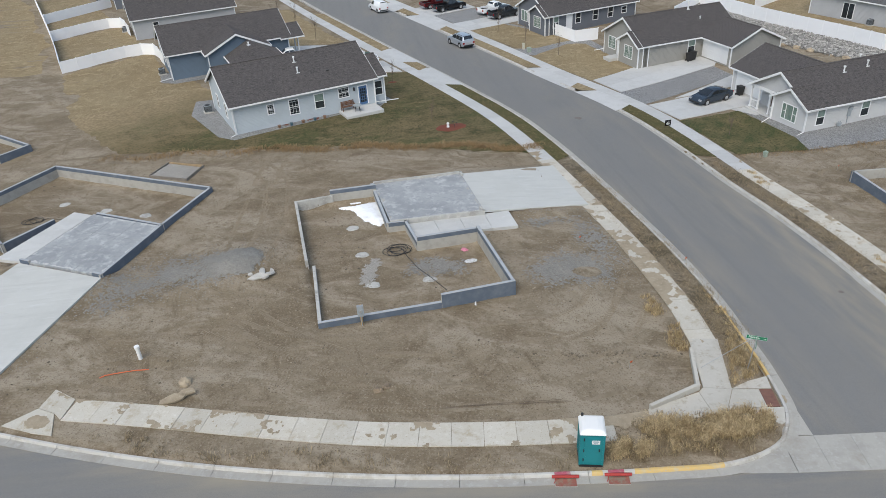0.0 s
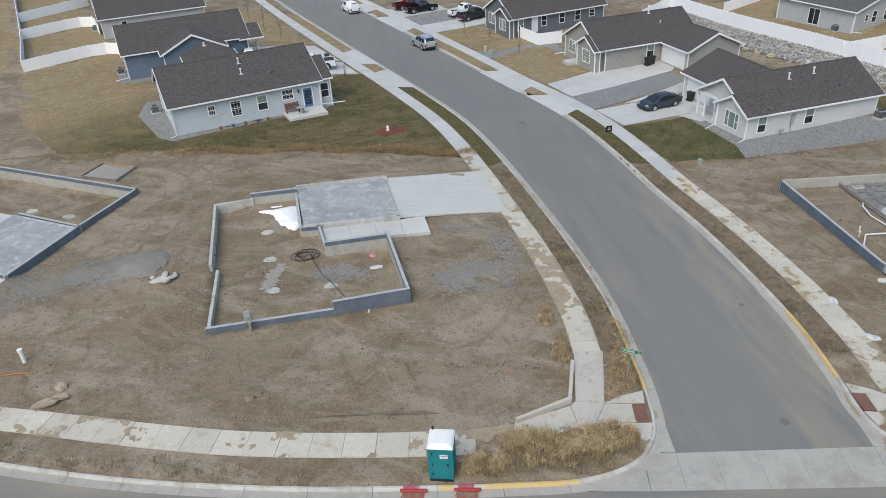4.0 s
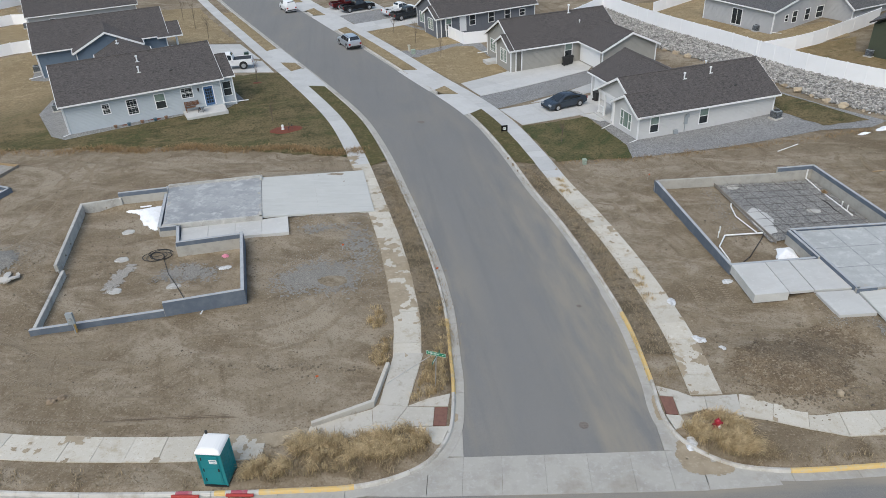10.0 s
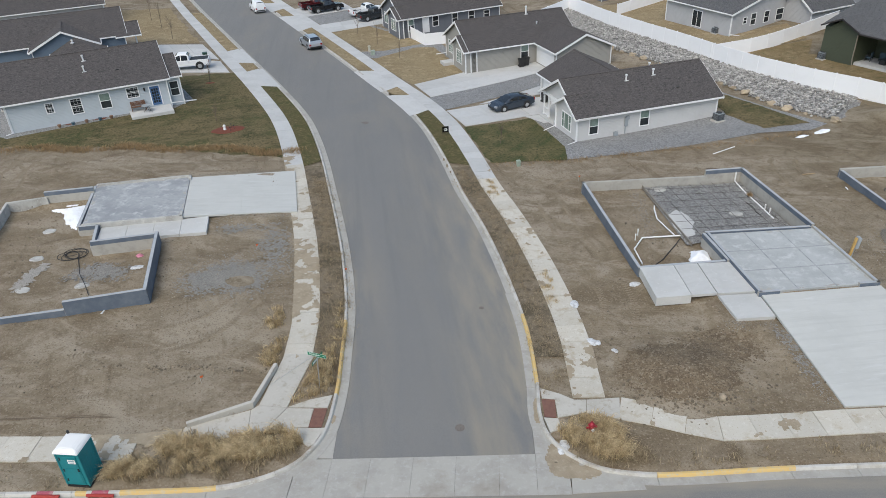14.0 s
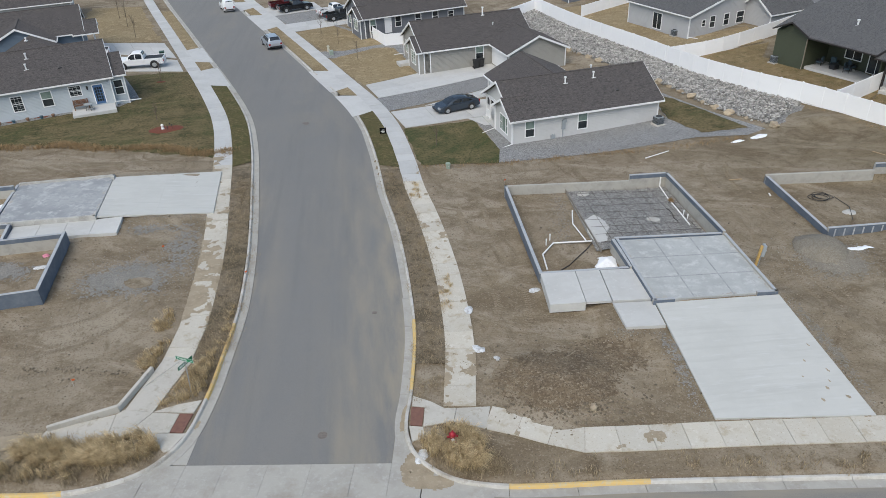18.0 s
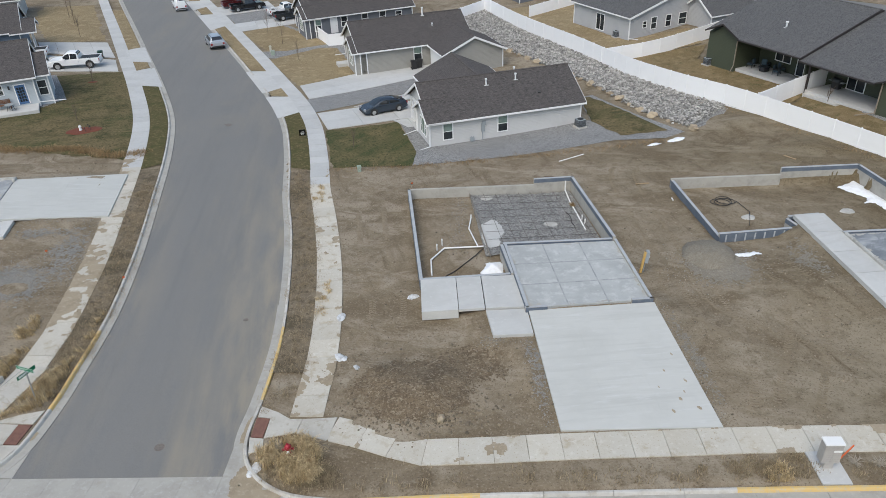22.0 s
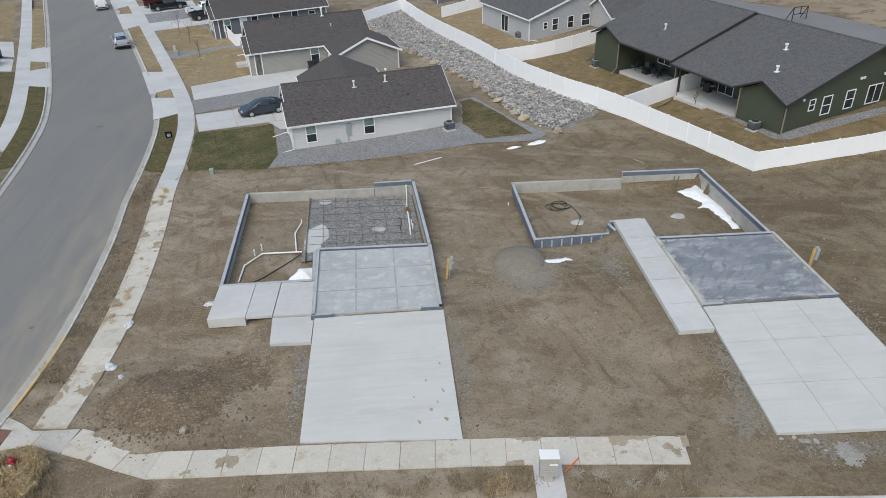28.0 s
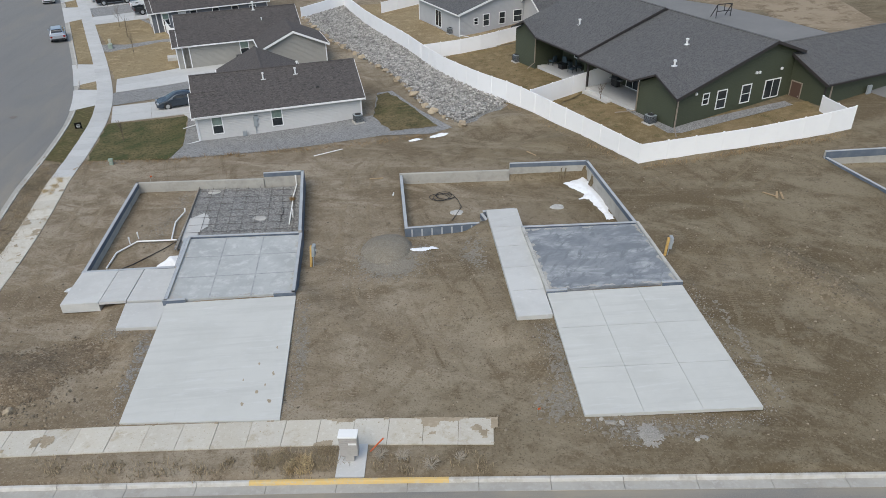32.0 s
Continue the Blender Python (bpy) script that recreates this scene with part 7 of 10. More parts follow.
def window(parent, m, w, h, pane=None, cross=False, split="h", trim=None):
    """A window of width w and height h, its middle at m: casing, sashes, glass, grille bars."""
    c = 0.09
    bm = B()
    rings = [[bm.verts.new((sx * (w / 2 + o), sy * (h / 2 + o), z)) for sx, sy in ((-1, -1), (1, -1), (1, 1), (-1, 1))] for o, z in ((c, -0.02), (c, 0.045), (0, 0.045), (0, -0.02))]
    for q in range(4):
        for i in range(4):
            j = (i + 1) % 4
            bm.faces.new((rings[q][i], rings[q][j], rings[(q + 1) % 4][j], rings[(q + 1) % 4][i]))
    bm.transform(m)
    win = part("window", bm, trim or TRIM, parent)

    def bar(nm, x0, y0, z0, x1, y1, z1):
        q = box(B(), x0, y0, z0, x1, y1, z1)
        q.transform(m)
        part(nm, q, trim or TRIM, win)
    if split == "h":
        bar("sash_rail", -w / 2, -0.03, 0.0, w / 2, 0.03, 0.035)
    elif split == "v":
        bar("mullion", -0.03, -h / 2, 0.0, 0.03, h / 2, 0.035)
    elif split == "3":
        for x in (-w / 4, w / 4):
            bar("mullion", x - 0.04, -h / 2, 0.0, x + 0.04, h / 2, 0.035)
        for x in (-0.375 * w, 0.375 * w):
            bar("sash_rail", x - w / 8 + 0.045, -0.02, 0.0, x + w / 8 - 0.045, 0.02, 0.03)
    cells = {"h": ((-w / 2, 0, w / 2, h / 2), (-w / 2, -h / 2, w / 2, 0)), "v": ((-w / 2, -h / 2, 0, h / 2), (0, -h / 2, w / 2, h / 2)), "3": ((-w / 2, -h / 2, -w / 4, h / 2), (-w / 4, -h / 2, w / 4, h / 2), (w / 4, -h / 2, w / 2, h / 2))}[split]
    for x0, y0, x1, y1 in cells:
        bm = box(B(), x0, y0, -0.01, x1, y1, 0.012)
        bm.transform(m)
        # in a sash window the lower pane always takes the dark glass
        part("pane", bm, GLASS if split == "h" and y0 < -0.01 else pane or GLASS, win)
    if cross:
        for k in (1, 2):
            x = -w / 2 + w * k / 3
            bar("glazing_bar", x - 0.009, -h / 2, 0.012, x + 0.009, h / 2, 0.024)
        for k in (-3, -1, 1, 3):
            bar("glazing_bar", -w / 2, k * h / 8 - 0.009, 0.0125, w / 2, k * h / 8 + 0.009, 0.0235)
    return win


def volume(e, x0, y0, x1, y1, he, rise, axis, siding, roof, over=0.38, base=-1.2, trim=None, walls=True, ends=(True, True)):
    """A gabled block of a house in its own axes: walls with gables, two roof slopes, gutters, rake boards, corner boards."""
    trim = trim or TRIM
    if walls:
        bm = B()
        if axis == "x":
            ym = (y0 + y1) / 2
            ring = lambda x: [(x, y0, base), (x, y1, base), (x, y1, he), (x, ym, he + rise), (x, y0, he)]
            a, b = [bm.verts.new(p) for p in ring(x0)], [bm.verts.new(p) for p in ring(x1)]
        else:
            xm = (x0 + x1) / 2
            ring = lambda y: [(x0, y, base), (x1, y, base), (x1, y, he), (xm, y, he + rise), (x0, y, he)]
            a, b = [bm.verts.new(p) for p in ring(y0)], [bm.verts.new(p) for p in ring(y1)]
        bm.faces.new(a), bm.faces.new(b)
        for k in range(5):
            bm.faces.new((a[k], a[(k + 1) % 5], b[(k + 1) % 5], b[k]))
        part("wall", bm, siding, e)
        for cx, cy in ((x0, y0), (x1, y0), (x0, y1), (x1, y1)):
            part("corner_board", box(B(), cx - 0.06, cy - 0.06, base, cx + 0.06, cy + 0.06, he - 0.02), trim, e)
    # roof slopes
    lo, hi = (x0 - over, x1 + over) if axis == "x" else (y0 - over, y1 + over)
    half = (y1 - y0) / 2 if axis == "x" else (x1 - x0) / 2
    mid = (y0 + y1) / 2 if axis == "x" else (x0 + x1) / 2
    k = rise / half
    for s in (-1, 1):
        out, zo = mid + s * (half + over), he - over * k
        sec = [(mid, he + rise + 0.03), (out, zo + 0.03), (out, zo + 0.15), (mid, he + rise + 0.16)]
        bm = B()
        rings = []
        for t in (lo, hi):
            rings.append([bm.verts.new((t, p, z) if axis == "x" else (p, t, z)) for p, z in sec])
        bm.faces.new(rings[0]), bm.faces.new(rings[1])
        for q in range(4):
            bm.faces.new((rings[0][q], rings[0][(q + 1) % 4], rings[1][(q + 1) % 4], rings[1][q]))
        part("roof_slope", bm, roof, e)
        bm = box(B(), lo, out - 0.02 if s > 0 else out - 0.1, zo - 0.04, hi, out + 0.1 if s > 0 else out + 0.02, zo + 0.1) if axis == "x" else box(B(), out - 0.02 if s > 0 else out - 0.1, lo, zo - 0.04, out + 0.1 if s > 0 else out + 0.02, hi, zo + 0.1)
        part("gutter", bm, trim, e)
        for t, on in ((lo, ends[0]), (hi, ends[1])):
            if not on:
                continue
            bm = B()
            d = 0.05
            pts = [(mid, he + rise - 0.12), (out, zo - 0.12), (out, zo + 0.13), (mid, he + rise + 0.13)]
            rr = [[bm.verts.new((t + q, p, z) if axis == "x" else (p, t + q, z)) for p, z in pts] for q in (-d, d)]
            bm.faces.new(rr[0]), bm.faces.new(rr[1])
            for q in range(4):
                bm.faces.new((rr[0][q], rr[0][(q + 1) % 4], rr[1][(q + 1) % 4], rr[1][q]))
            part("rake_board", bm, trim, e)
    part("ridge_cap", box(B(), lo, mid - 0.12, he + rise + 0.12, hi, mid + 0.12, he + rise + 0.18) if axis == "x" else box(B(), mid - 0.12, lo, he + rise + 0.12, mid + 0.12, hi, he + rise + 0.18), roof, e)


def vent(e, x, y, z, h=0.5, r=0.07):
    bm = cyl(B(), (x, y, z - 0.4), (x, y, z + h), r)
    cyl(bm, (x, y, z + h), (x, y, z + h + 0.12), r * 1.7)
    box(bm, x - 0.22, y - 0.16, z - 0.06, x + 0.22, y + 0.16, z + 0.02)
    part("vent_pipe", bm, TRIM, e, "white vent pipe with a cap")


def downspout(e, x, y, top, bottom, dx, dy, mat):
    bm = box(B(), x - 0.045, y - 0.045, bottom, x + 0.045, y + 0.045, top)
    cyl(bm, (x, y, bottom + 0.06), (x + dx, y + dy, bottom - 0.02), 0.05, sides=6)
    part("downspout", bm, mat, e)


def siding(name, col):
    dark = tuple(0.9 * v for v in col)
    return material(name, col, 0.65, spots=[(1.6, 0.45, 0.75, dark, 4)], wave=(0.15, 0.035))


BEIGE, TAUPE, SKYBLUE, NAVY, OLIVE, PALEGREY, SLATE = (siding(n, c) for n, c in (("beige_lap_siding", (0.53, 0.53, 0.532)), ("taupe_lap_siding", (0.305, 0.298, 0.275)), ("light_blue_lap_siding", (0.43, 0.475, 0.515)), ("dark_blue_lap_siding", (0.11, 0.155, 0.21)), ("olive_lap_siding", (0.052, 0.061, 0.036)), ("pale_grey_lap_siding", (0.4, 0.405, 0.415)), ("slate_lap_siding", (0.13, 0.14, 0.16))))
DARKTRIM = material("dark_brown_trim", (0.035, 0.03, 0.03), 0.6)
TAN_TRIM = material("tan_trim", (0.28, 0.235, 0.19), 0.6)
DOOR_WHITE = material("white_panel_door", (0.74, 0.75, 0.76), 0.5)
DOOR_BLUE = material("blue_door", (0.05, 0.12, 0.26), 0.5)
DOOR_BROWN = material("brown_door", (0.1, 0.06, 0.045), 0.6)


def garage_door(e, m, w, h):
    d = part("garage_door", (lambda bm: (bm.transform(m), bm)[1])(box(B(), -w / 2, 0, -0.02, w / 2, h, 0.02)), DOOR_WHITE, e)
    for r_ in range(4):
        for c_ in range(4 if w > 3.5 else 2):
            n_ = 4 if w > 3.5 else 2
            bm = box(B(), -w / 2 + w * (c_ + 0.08) / n_, h * (r_ + 0.1) / 4, 0.02, -w / 2 + w * (c_ + 0.92) / n_, h * (r_ + 0.9) / 4, 0.035)
            bm.transform(m)
            part("door_panel", bm, DOOR_WHITE, d)
    return d


def plain_door(e, m, w, h, mat, lights=False, casing=None):
    bm = box(B(), -w / 2, 0, -0.02, w / 2, h, 0.03)
    bm.transform(m)
    d = part("door", bm, mat, e)
    bm = B()
    for x0, x1 in ((-w / 2 - 0.1, -w / 2), (w / 2, w / 2 + 0.1)):
        box(bm, x0, 0, -0.02, x1, h + 0.1, 0.045)
    box(bm, -w / 2, h, -0.02, w / 2, h + 0.1, 0.045)
    bm.transform(m)
    part("door_frame", bm, casing or TRIM, d)
    bm = cyl(B(), (w / 2 - 0.1, h * 0.48, 0.03), (w / 2 - 0.1, h * 0.48, 0.09), 0.035)
    bm.transform(m)
    part("door_knob", bm, STEEL, d)
    if lights:
        for i in range(3):
            for j in range(5):
                bm = box(B(), -w / 2 + 0.12 + i * (w - 0.24) / 3 + 0.02, 0.25 + j * (h - 0.45) / 5, 0.03, -w / 2 + 0.12 + (i + 1) * (w - 0.24) / 3 - 0.02, 0.25 + (j + 0.85) * (h - 0.45) / 5, 0.036)
                bm.transform(m)
                part("pane", bm, GLASS, d)
    return d


def wall_lamp(e, m):
    bm = box(B(), -0.08, -0.18, 0, 0.08, 0.18, 0.18, 0.02)
    bm.transform(m)
    part("wall_lamp", bm, BLACK, e)


def porch_post(e, x, y, z0, z1):
    bm = box(B(), x - 0.07, y - 0.07, z0, x + 0.07, y + 0.07, z1)
    box(bm, x - 0.11, y - 0.11, z0, x + 0.11, y + 0.11, z0 + 0.15)
    box(bm, x - 0.11, y - 0.11, z1 - 0.12, x + 0.11, y + 0.11, z1)
    part("porch_post", bm, TRIM, e)


def railing(e, a, b, z):
    d = Vector((b[0] - a[0], b[1] - a[1], 0))
    m = Matrix.Translation((a[0], a[1], z)) @ d.to_track_quat("X", "Z").to_matrix().to_4x4()
    bm = box(B(), 0, -0.03, 0.8, d.length, 0.03, 0.88)
    box(bm, 0, -0.025, 0.08, d.length, 0.025, 0.14)
    bm.transform(m)
    rail = part("railing", bm, TRIM, e)
    n = int(d.length / 0.13)
    for k in range(1, n):
        q = box(B(), k * d.length / n - 0.018, -0.018, 0.14, k * d.length / n + 0.018, 0.018, 0.8)
        q.transform(m)
        part("baluster", q, TRIM, rail)


def prism(name, e, ring, axis, lo, hi, mat, label=""):
    """A closed outline (two numbers a corner) drawn out along x or y."""
    bm = B()
    a, b = ([bm.verts.new((t, p, z) if axis == "x" else (p, t, z)) for p, z in ring] for t in (lo, hi))
    bm.faces.new(a), bm.faces.new(b)
    for k in range(len(ring)):
        j = (k + 1) % len(ring)
        bm.faces.new((a[k], a[j], b[j], b[k]))
    return part(name, bm, mat, e, label)


def roof_quad(e, corners, mat, thick=0.12):
    bm = B()
    v = [bm.verts.new(p) for p in corners] + [bm.verts.new((p[0], p[1], p[2] - thick)) for p in corners]
    n = len(corners)
    bm.faces.new(v[:n]), bm.faces.new(v[n:])
    for k in range(n):
        bm.faces.new((v[k], v[(k + 1) % n], v[n + (k + 1) % n], v[n + k]))
    return part("roof_slope", bm, mat, e)


def board(name, e, p, q, w, h, mat):
    """A board from p to q, w across and h deep."""
    p, q = Vector(p), Vector(q)
    d = q - p
    m = Matrix.Translation((p + q) / 2) @ d.to_track_quat("X", "Z").to_matrix().to_4x4()
    bm = box(B(), -d.length / 2, -w / 2, -h / 2, d.length / 2, w / 2, h / 2)
    bm.transform(m)
    return part(name, bm, mat, e)


S, W_ = (0, -1), (-1, 0)

# beige house east of the avenue
h = thing("house", pose(26.9, 66.5, -0.8, 0, 0, 20.6), "beige single-storey house with white trim and dark shingle roof", "house")
volume(h, 0.15, 0, 15.2, 8.4, 2.55, 2.3, "x", BEIGE, ROOF, walls=False)
prism("wall", h, [(0, -1.2), (8.4, -1.2), (8.4, 2.55), (4.2, 4.85), (0, 2.55)], "x", 1.8, 15.2, BEIGE)
for x, y in ((15.2, 0), (15.2, 8.4)):
    part("corner_board", box(B(), x - 0.06, y - 0.06, -1.2, x + 0.06, y + 0.06, 2.53), TRIM, h)
volume(h, 2.6, 5.2, 10.6, 14.2, 2.45, 1.9, "y", BEIGE, ROOF, ends=(False, True))
volume(h, -0.1, 0, 1.6, 4.5, 2.53, 1.23, "x", BEIGE, ROOF, walls=False, ends=(True, False))
prism("wall", h, [(0.004, -1.2), (4.5, -1.2), (4.5, 2.53), (2.25, 3.76), (0.004, 2.53)], "x", -0.1, 1.82, BEIGE)
for y in (0, 4.5):
    part("corner_board", box(B(), -0.16, y - 0.06, -1.2, -0.04, y + 0.06, 2.5), TRIM, h)
prism("porch_gable", h, [(0.1, 2.6), (8.3, 2.6), (4.2, 4.82)], "x", 0.25, 0.38, BEIGE)
part("porch_beam", box(B(), 0.18, 4.5, 2.3, 0.4, 8.4, 2.58), TRIM, h)
part("porch_ceiling", box(B(), 0.4, 4.5, 2.56, 1.8, 8.38, 2.6), TRIM, h)
part("porch_floor", box(B(), -0.15, 4.5, -1.0, 1.8, 8.5, 0.05), CONC, h)
for y in (5.45, 7.1, 8.25):
    porch_post(h, 0.28, y, 0.05, 2.3)
railing(h, (0.28, 4.62), (0.28, 5.4), 0.05)
railing(h, (0.28, 7.15), (0.28, 8.2), 0.05)
window(h, frame_at(1.65, 0, 1.35, *S), 0.85, 1.5, GLASS_GREEN)
window(h, frame_at(7.1, 0, 1.4, *S), 0.9, 1.5, GLASS_GREEN)
window(h, frame_at(-0.1, 2.25, 1.35, *W_), 1.9, 1.5, GLASS_GREEN, split="3")
window(h, frame_at(1.8, 5.3, 1.5, *W_), 0.9, 1.1)
plain_door(h, frame_at(1.8, 6.7, 0.05, *W_), 0.92, 2.05, DOOR_BROWN)
garage_door(h, frame_at(2.6, 11.3, 0.0, *W_), 4.6, 2.15)
for x, y in ((6.5, 3.0), (10.0, 4.6), (9.6, 3.2)):
    vent(h, x, y, 2.55 + 2.3 * y / 4.2 + 0.1 if y < 4.2 else 4.6)
part("roof_vent", box(B(), 11.2, 1.3, 3.3, 11.5, 1.6, 3.5), BLACK, h)
downspout(h, -0.18, -0.08, 2.4, 0.05, -1.5, -0.5, TRIM)
downspout(h, -0.18, 4.55, 2.4, 0.05, -1.5, -0.6, TRIM)
bm = box(B(), 4.9, -0.16, 0.9, 5.25, 0, 1.75)
box(bm, 5.0, -0.1, -0.4, 5.06, -0.04, 0.9)
box(bm, 5.0, -0.2, 1.55, 5.35, -0.02, 1.9)
part("electric_meter_box", bm, GREYBOX, h, "grey electric meter box on the wall")
bm = box(B(), 3.75, -0.35, 0.15, 4.15, -0.1, 0.5)
cyl(bm, (3.9, -0.2, -0.4), (3.9, -0.2, 0.6), 0.04)
cyl(bm, (4.1, -0.2, -0.4), (4.1, -0.2, 0.6), 0.03)
part("gas_meter", bm, GREYBOX, h, "grey gas meter at the wall")
bm = cyl(B(), (12.6, -0.25, -0.4), (12.6, -0.25, 0.35), 0.03)
cyl(bm, (11.0, -0.2, -0.4), (11.0, -0.2, 0.25), 0.03)
part("standpipe", bm, STEEL, h)

# light blue house west of the avenue
h = thing("house", pose(-29.75, 67.75, 0.75, 0, 0, 30.0), "light blue single-storey house with white trim and dark shingle roof", "house")
volume(h, 0, 0, 15.6, 10.4, 3.0, 2.6, "x", SKYBLUE, ROOF)
volume(h, 15.6, 0.5, 17.0, 6.5, 2.9, 1.5, "x", SKYBLUE, ROOF, 0.3)
for x, w, hh, z, cr, pn in ((3.9, 0.62, 0.95, 1.8, True, None), (6.4, 0.95, 1.5, 1.55, True, None), (9.2, 0.95, 1.5, 1.6, False, GLASS_GREEN), (12.0, 1.1, 1.0, 1.95, True, None)):
    window(h, frame_at(x, 0, z, *S), w, hh, pn, cross=cr)
plain_door(h, frame_at(14.2, 0, 0.2, *S), 0.95, 2.05, DOOR_BLUE, True)
wall_lamp(h, frame_at(13.2, 0, 2.1, *S))
for y, z in ((3.4, 1.5), (7.2, 1.5)):
    window(h, frame_at(0, y, z, *W_), 0.75, 1.4)
window(h, frame_at(16.3, 0.5, 1.5, *S), 0.8, 1.5)
for x, y in ((8.2, 3.9), (8.0, 2.4)):
    vent(h, x, y, 3.0 + 2.6 * y / 5.2 + 0.1)
part("roof_vent", box(B(), 11.0, 1.8, 3.9, 11.35, 2.1, 4.15), BLACK, h)
downspout(h, -0.08, -0.08, 2.8, -0.1, -0.6, -0.2, TRIM)
downspout(h, 15.6, -0.08, 2.8, 0.1, 2.6, -0.3, TRIM)
for k in range(2):
    part("patio_slab", box(B(), 11.2 + 2.15 * k, -2.5, -0.5, 13.33 + 2.15 * k, -0.03, 0.06), CLEAN_WALK, h)

# taupe house behind it on the east side
h = thing("house", pose(16.2, 90.8, -0.95, 0, 0, 23.0), "taupe single-storey house with white trim and a side garage wing", "house")
volume(h, 0, 0, 14.5, 9.0, 2.6, 2.5, "x", TAUPE, ROOF)
volume(h, 9.0, -5.6, 16.6, 0.2, 2.5, 1.7, "y", TAUPE, ROOF, ends=(True, False))
volume(h, -0.7, 0, 0.8, 4.4, 2.57, 1.22, "x", TAUPE, ROOF, ends=(True, False))
window(h, frame_at(-0.7, 2.2, 1.35, *W_), 1.7, 1.5, GLASS_GREEN, cross=True, split="v")
window(h, frame_at(0, 7.1, 1.35, *W_), 1.6, 1.5, GLASS_GREEN, cross=True, split="v")
window(h, frame_at(7.4, 0, 1.45, *S), 0.95, 1.6, GLASS_GREEN)
plain_door(h, frame_at(0, 5.3, 0.05, *W_), 0.9, 2.05, DOOR_WHITE)
part("front_step", box(B(), -2.0, 4.5, -0.6, -0.01, 6.0, 0.02), CLEAN_WALK, h)
garage_door(h, frame_at(9.0, -2.7, 0.0, *W_), 4.8, 2.2)
vent(h, 9.5, 4.2, 5.05, 0.9, 0.09)
vent(h, 10.2, 2.4, 3.95, 0.35, 0.06)
part("roof_vent", box(B(), 3.4, 1.8, 3.55, 3.65, 2.05, 3.75), BLACK, h)
downspout(h, 9.0, -5.65, 2.3, 0.05, 1.0, -0.6, TRIM)
downspout(h, -0.08, 8.9, 2.3, 0.05, -1.4, 0.2, TRIM)

# slate house further along the east side
h = thing("house", pose(5.9, 108.0, -0.75, 0, 0, 28.0), "slate grey single-storey house with white trim", "house")
volume(h, 0, 0, 16.0, 8.8, 2.6, 2.4, "x", SLATE, ROOF)
volume(h, -0.7, 0, 0.8, 4.3, 2.57, 1.17, "x", SLATE, ROOF, ends=(True, False))
for y, s in ((2.15, "v"), ):
    window(h, frame_at(-0.7, y, 1.35, *W_), 1.7, 1.5, GLASS_GREEN, cross=True, split=s)
window(h, frame_at(0, 6.9, 1.35, *W_), 1.6, 1.5, GLASS_GREEN, split="v")
window(h, frame_at(1.2, 0, 1.4, *S), 0.9, 1.5, GLASS_GREEN)
for x in (5.2, 8.4, 11.2, 13.8):
    window(h, frame_at(x, 0, 1.5, *S), 0.85, 1.4 if x < 13 else 0.9)
plain_door(h, frame_at(0, 5.2, 0.05, *W_), 0.9, 2.05, DOOR_WHITE)
plain_door(h, frame_at(3.6, 0, 0.05, *S), 0.9, 2.05, DOOR_WHITE)

# dark blue house on the west side
h = thing("house", pose(-44.5, 89.1, 0.5, 0, 0, 28.0), "dark blue house with white trim and cross-gabled shingle roof", "house")
volume(h, 0, 0, 15.8, 10.0, 3.0, 2.5, "x", NAVY, ROOF)
volume(h, 4.6, -2.6, 12.4, 3.0, 2.9, 1.9, "y", NAVY, ROOF, ends=(True, False))
part("wall", box(B(), 7.0, -6.6, -1.2, 13.0, -2.5, 2.4), NAVY, h)
for ring in ([(6.6, -7.0, 2.25), (13.4, -7.0, 2.25), (10.0, -3.9, 3.95)], [(6.6, -7.0, 2.25), (10.0, -3.9, 3.95), (10.0, -2.4, 3.95), (6.6, -2.4, 2.25)], [(13.4, -7.0, 2.25), (13.4, -2.4, 2.25), (10.0, -2.4, 3.95), (10.0, -3.9, 3.95)]):
    roof_quad(h, ring, ROOF)
for a, b in (((6.55, -7.05, 2.2), (13.45, -7.05, 2.2)), ((6.55, -7.0, 2.2), (6.55, -2.4, 2.2)), ((13.45, -7.0, 2.2), (13.45, -2.4, 2.2))):
    board("gutter", h, a, b, 0.1, 0.14, TRIM)
for y in (2.6, 5.4, 7.8):
    window(h, frame_at(0, y, 1.5, *W_), 0.75, 1.3)
porch_post(h, 17.2, 0.3, 0, 2.8)
porch_post(h, 17.2, 2.2, 0, 2.8)
volume(h, 15.0, -0.4, 17.6, 5.0, 2.8, 1.1, "x", NAVY, ROOF, 0.3, walls=False)
downspout(h, -0.08, -0.08, 2.8, -0.05, -1.6, -0.4, TRIM)
vent(h, 9.6, -4.6, 3.7, 0.25)

# pale grey house at the west edge
h = thing("house", pose(-59.0, 112.0, 0.1, 0, 0, 28.0), "pale grey house with white trim and dark shingle roof", "house")
volume(h, 0, 0, 16.0, 10.0, 3.0, 2.5, "x", PALEGREY, ROOF)
window(h, frame_at(3.4, 0, 1.7, *S), 0.75, 0.95)
window(h, frame_at(0, 3.0, 1.5, *W_), 0.75, 1.3)
for x in (7.5, 8.3):
    vent(h, x, 4.0, 5.0, 0.3)
h = thing("house", pose(-73.0, 136.0, 0.0, 0, 0, 28.0), "grey house with dark shingle roof", "house")
volume(h, 0, 0, 16.0, 10.0, 3.0, 2.5, "x", SLATE, ROOF)

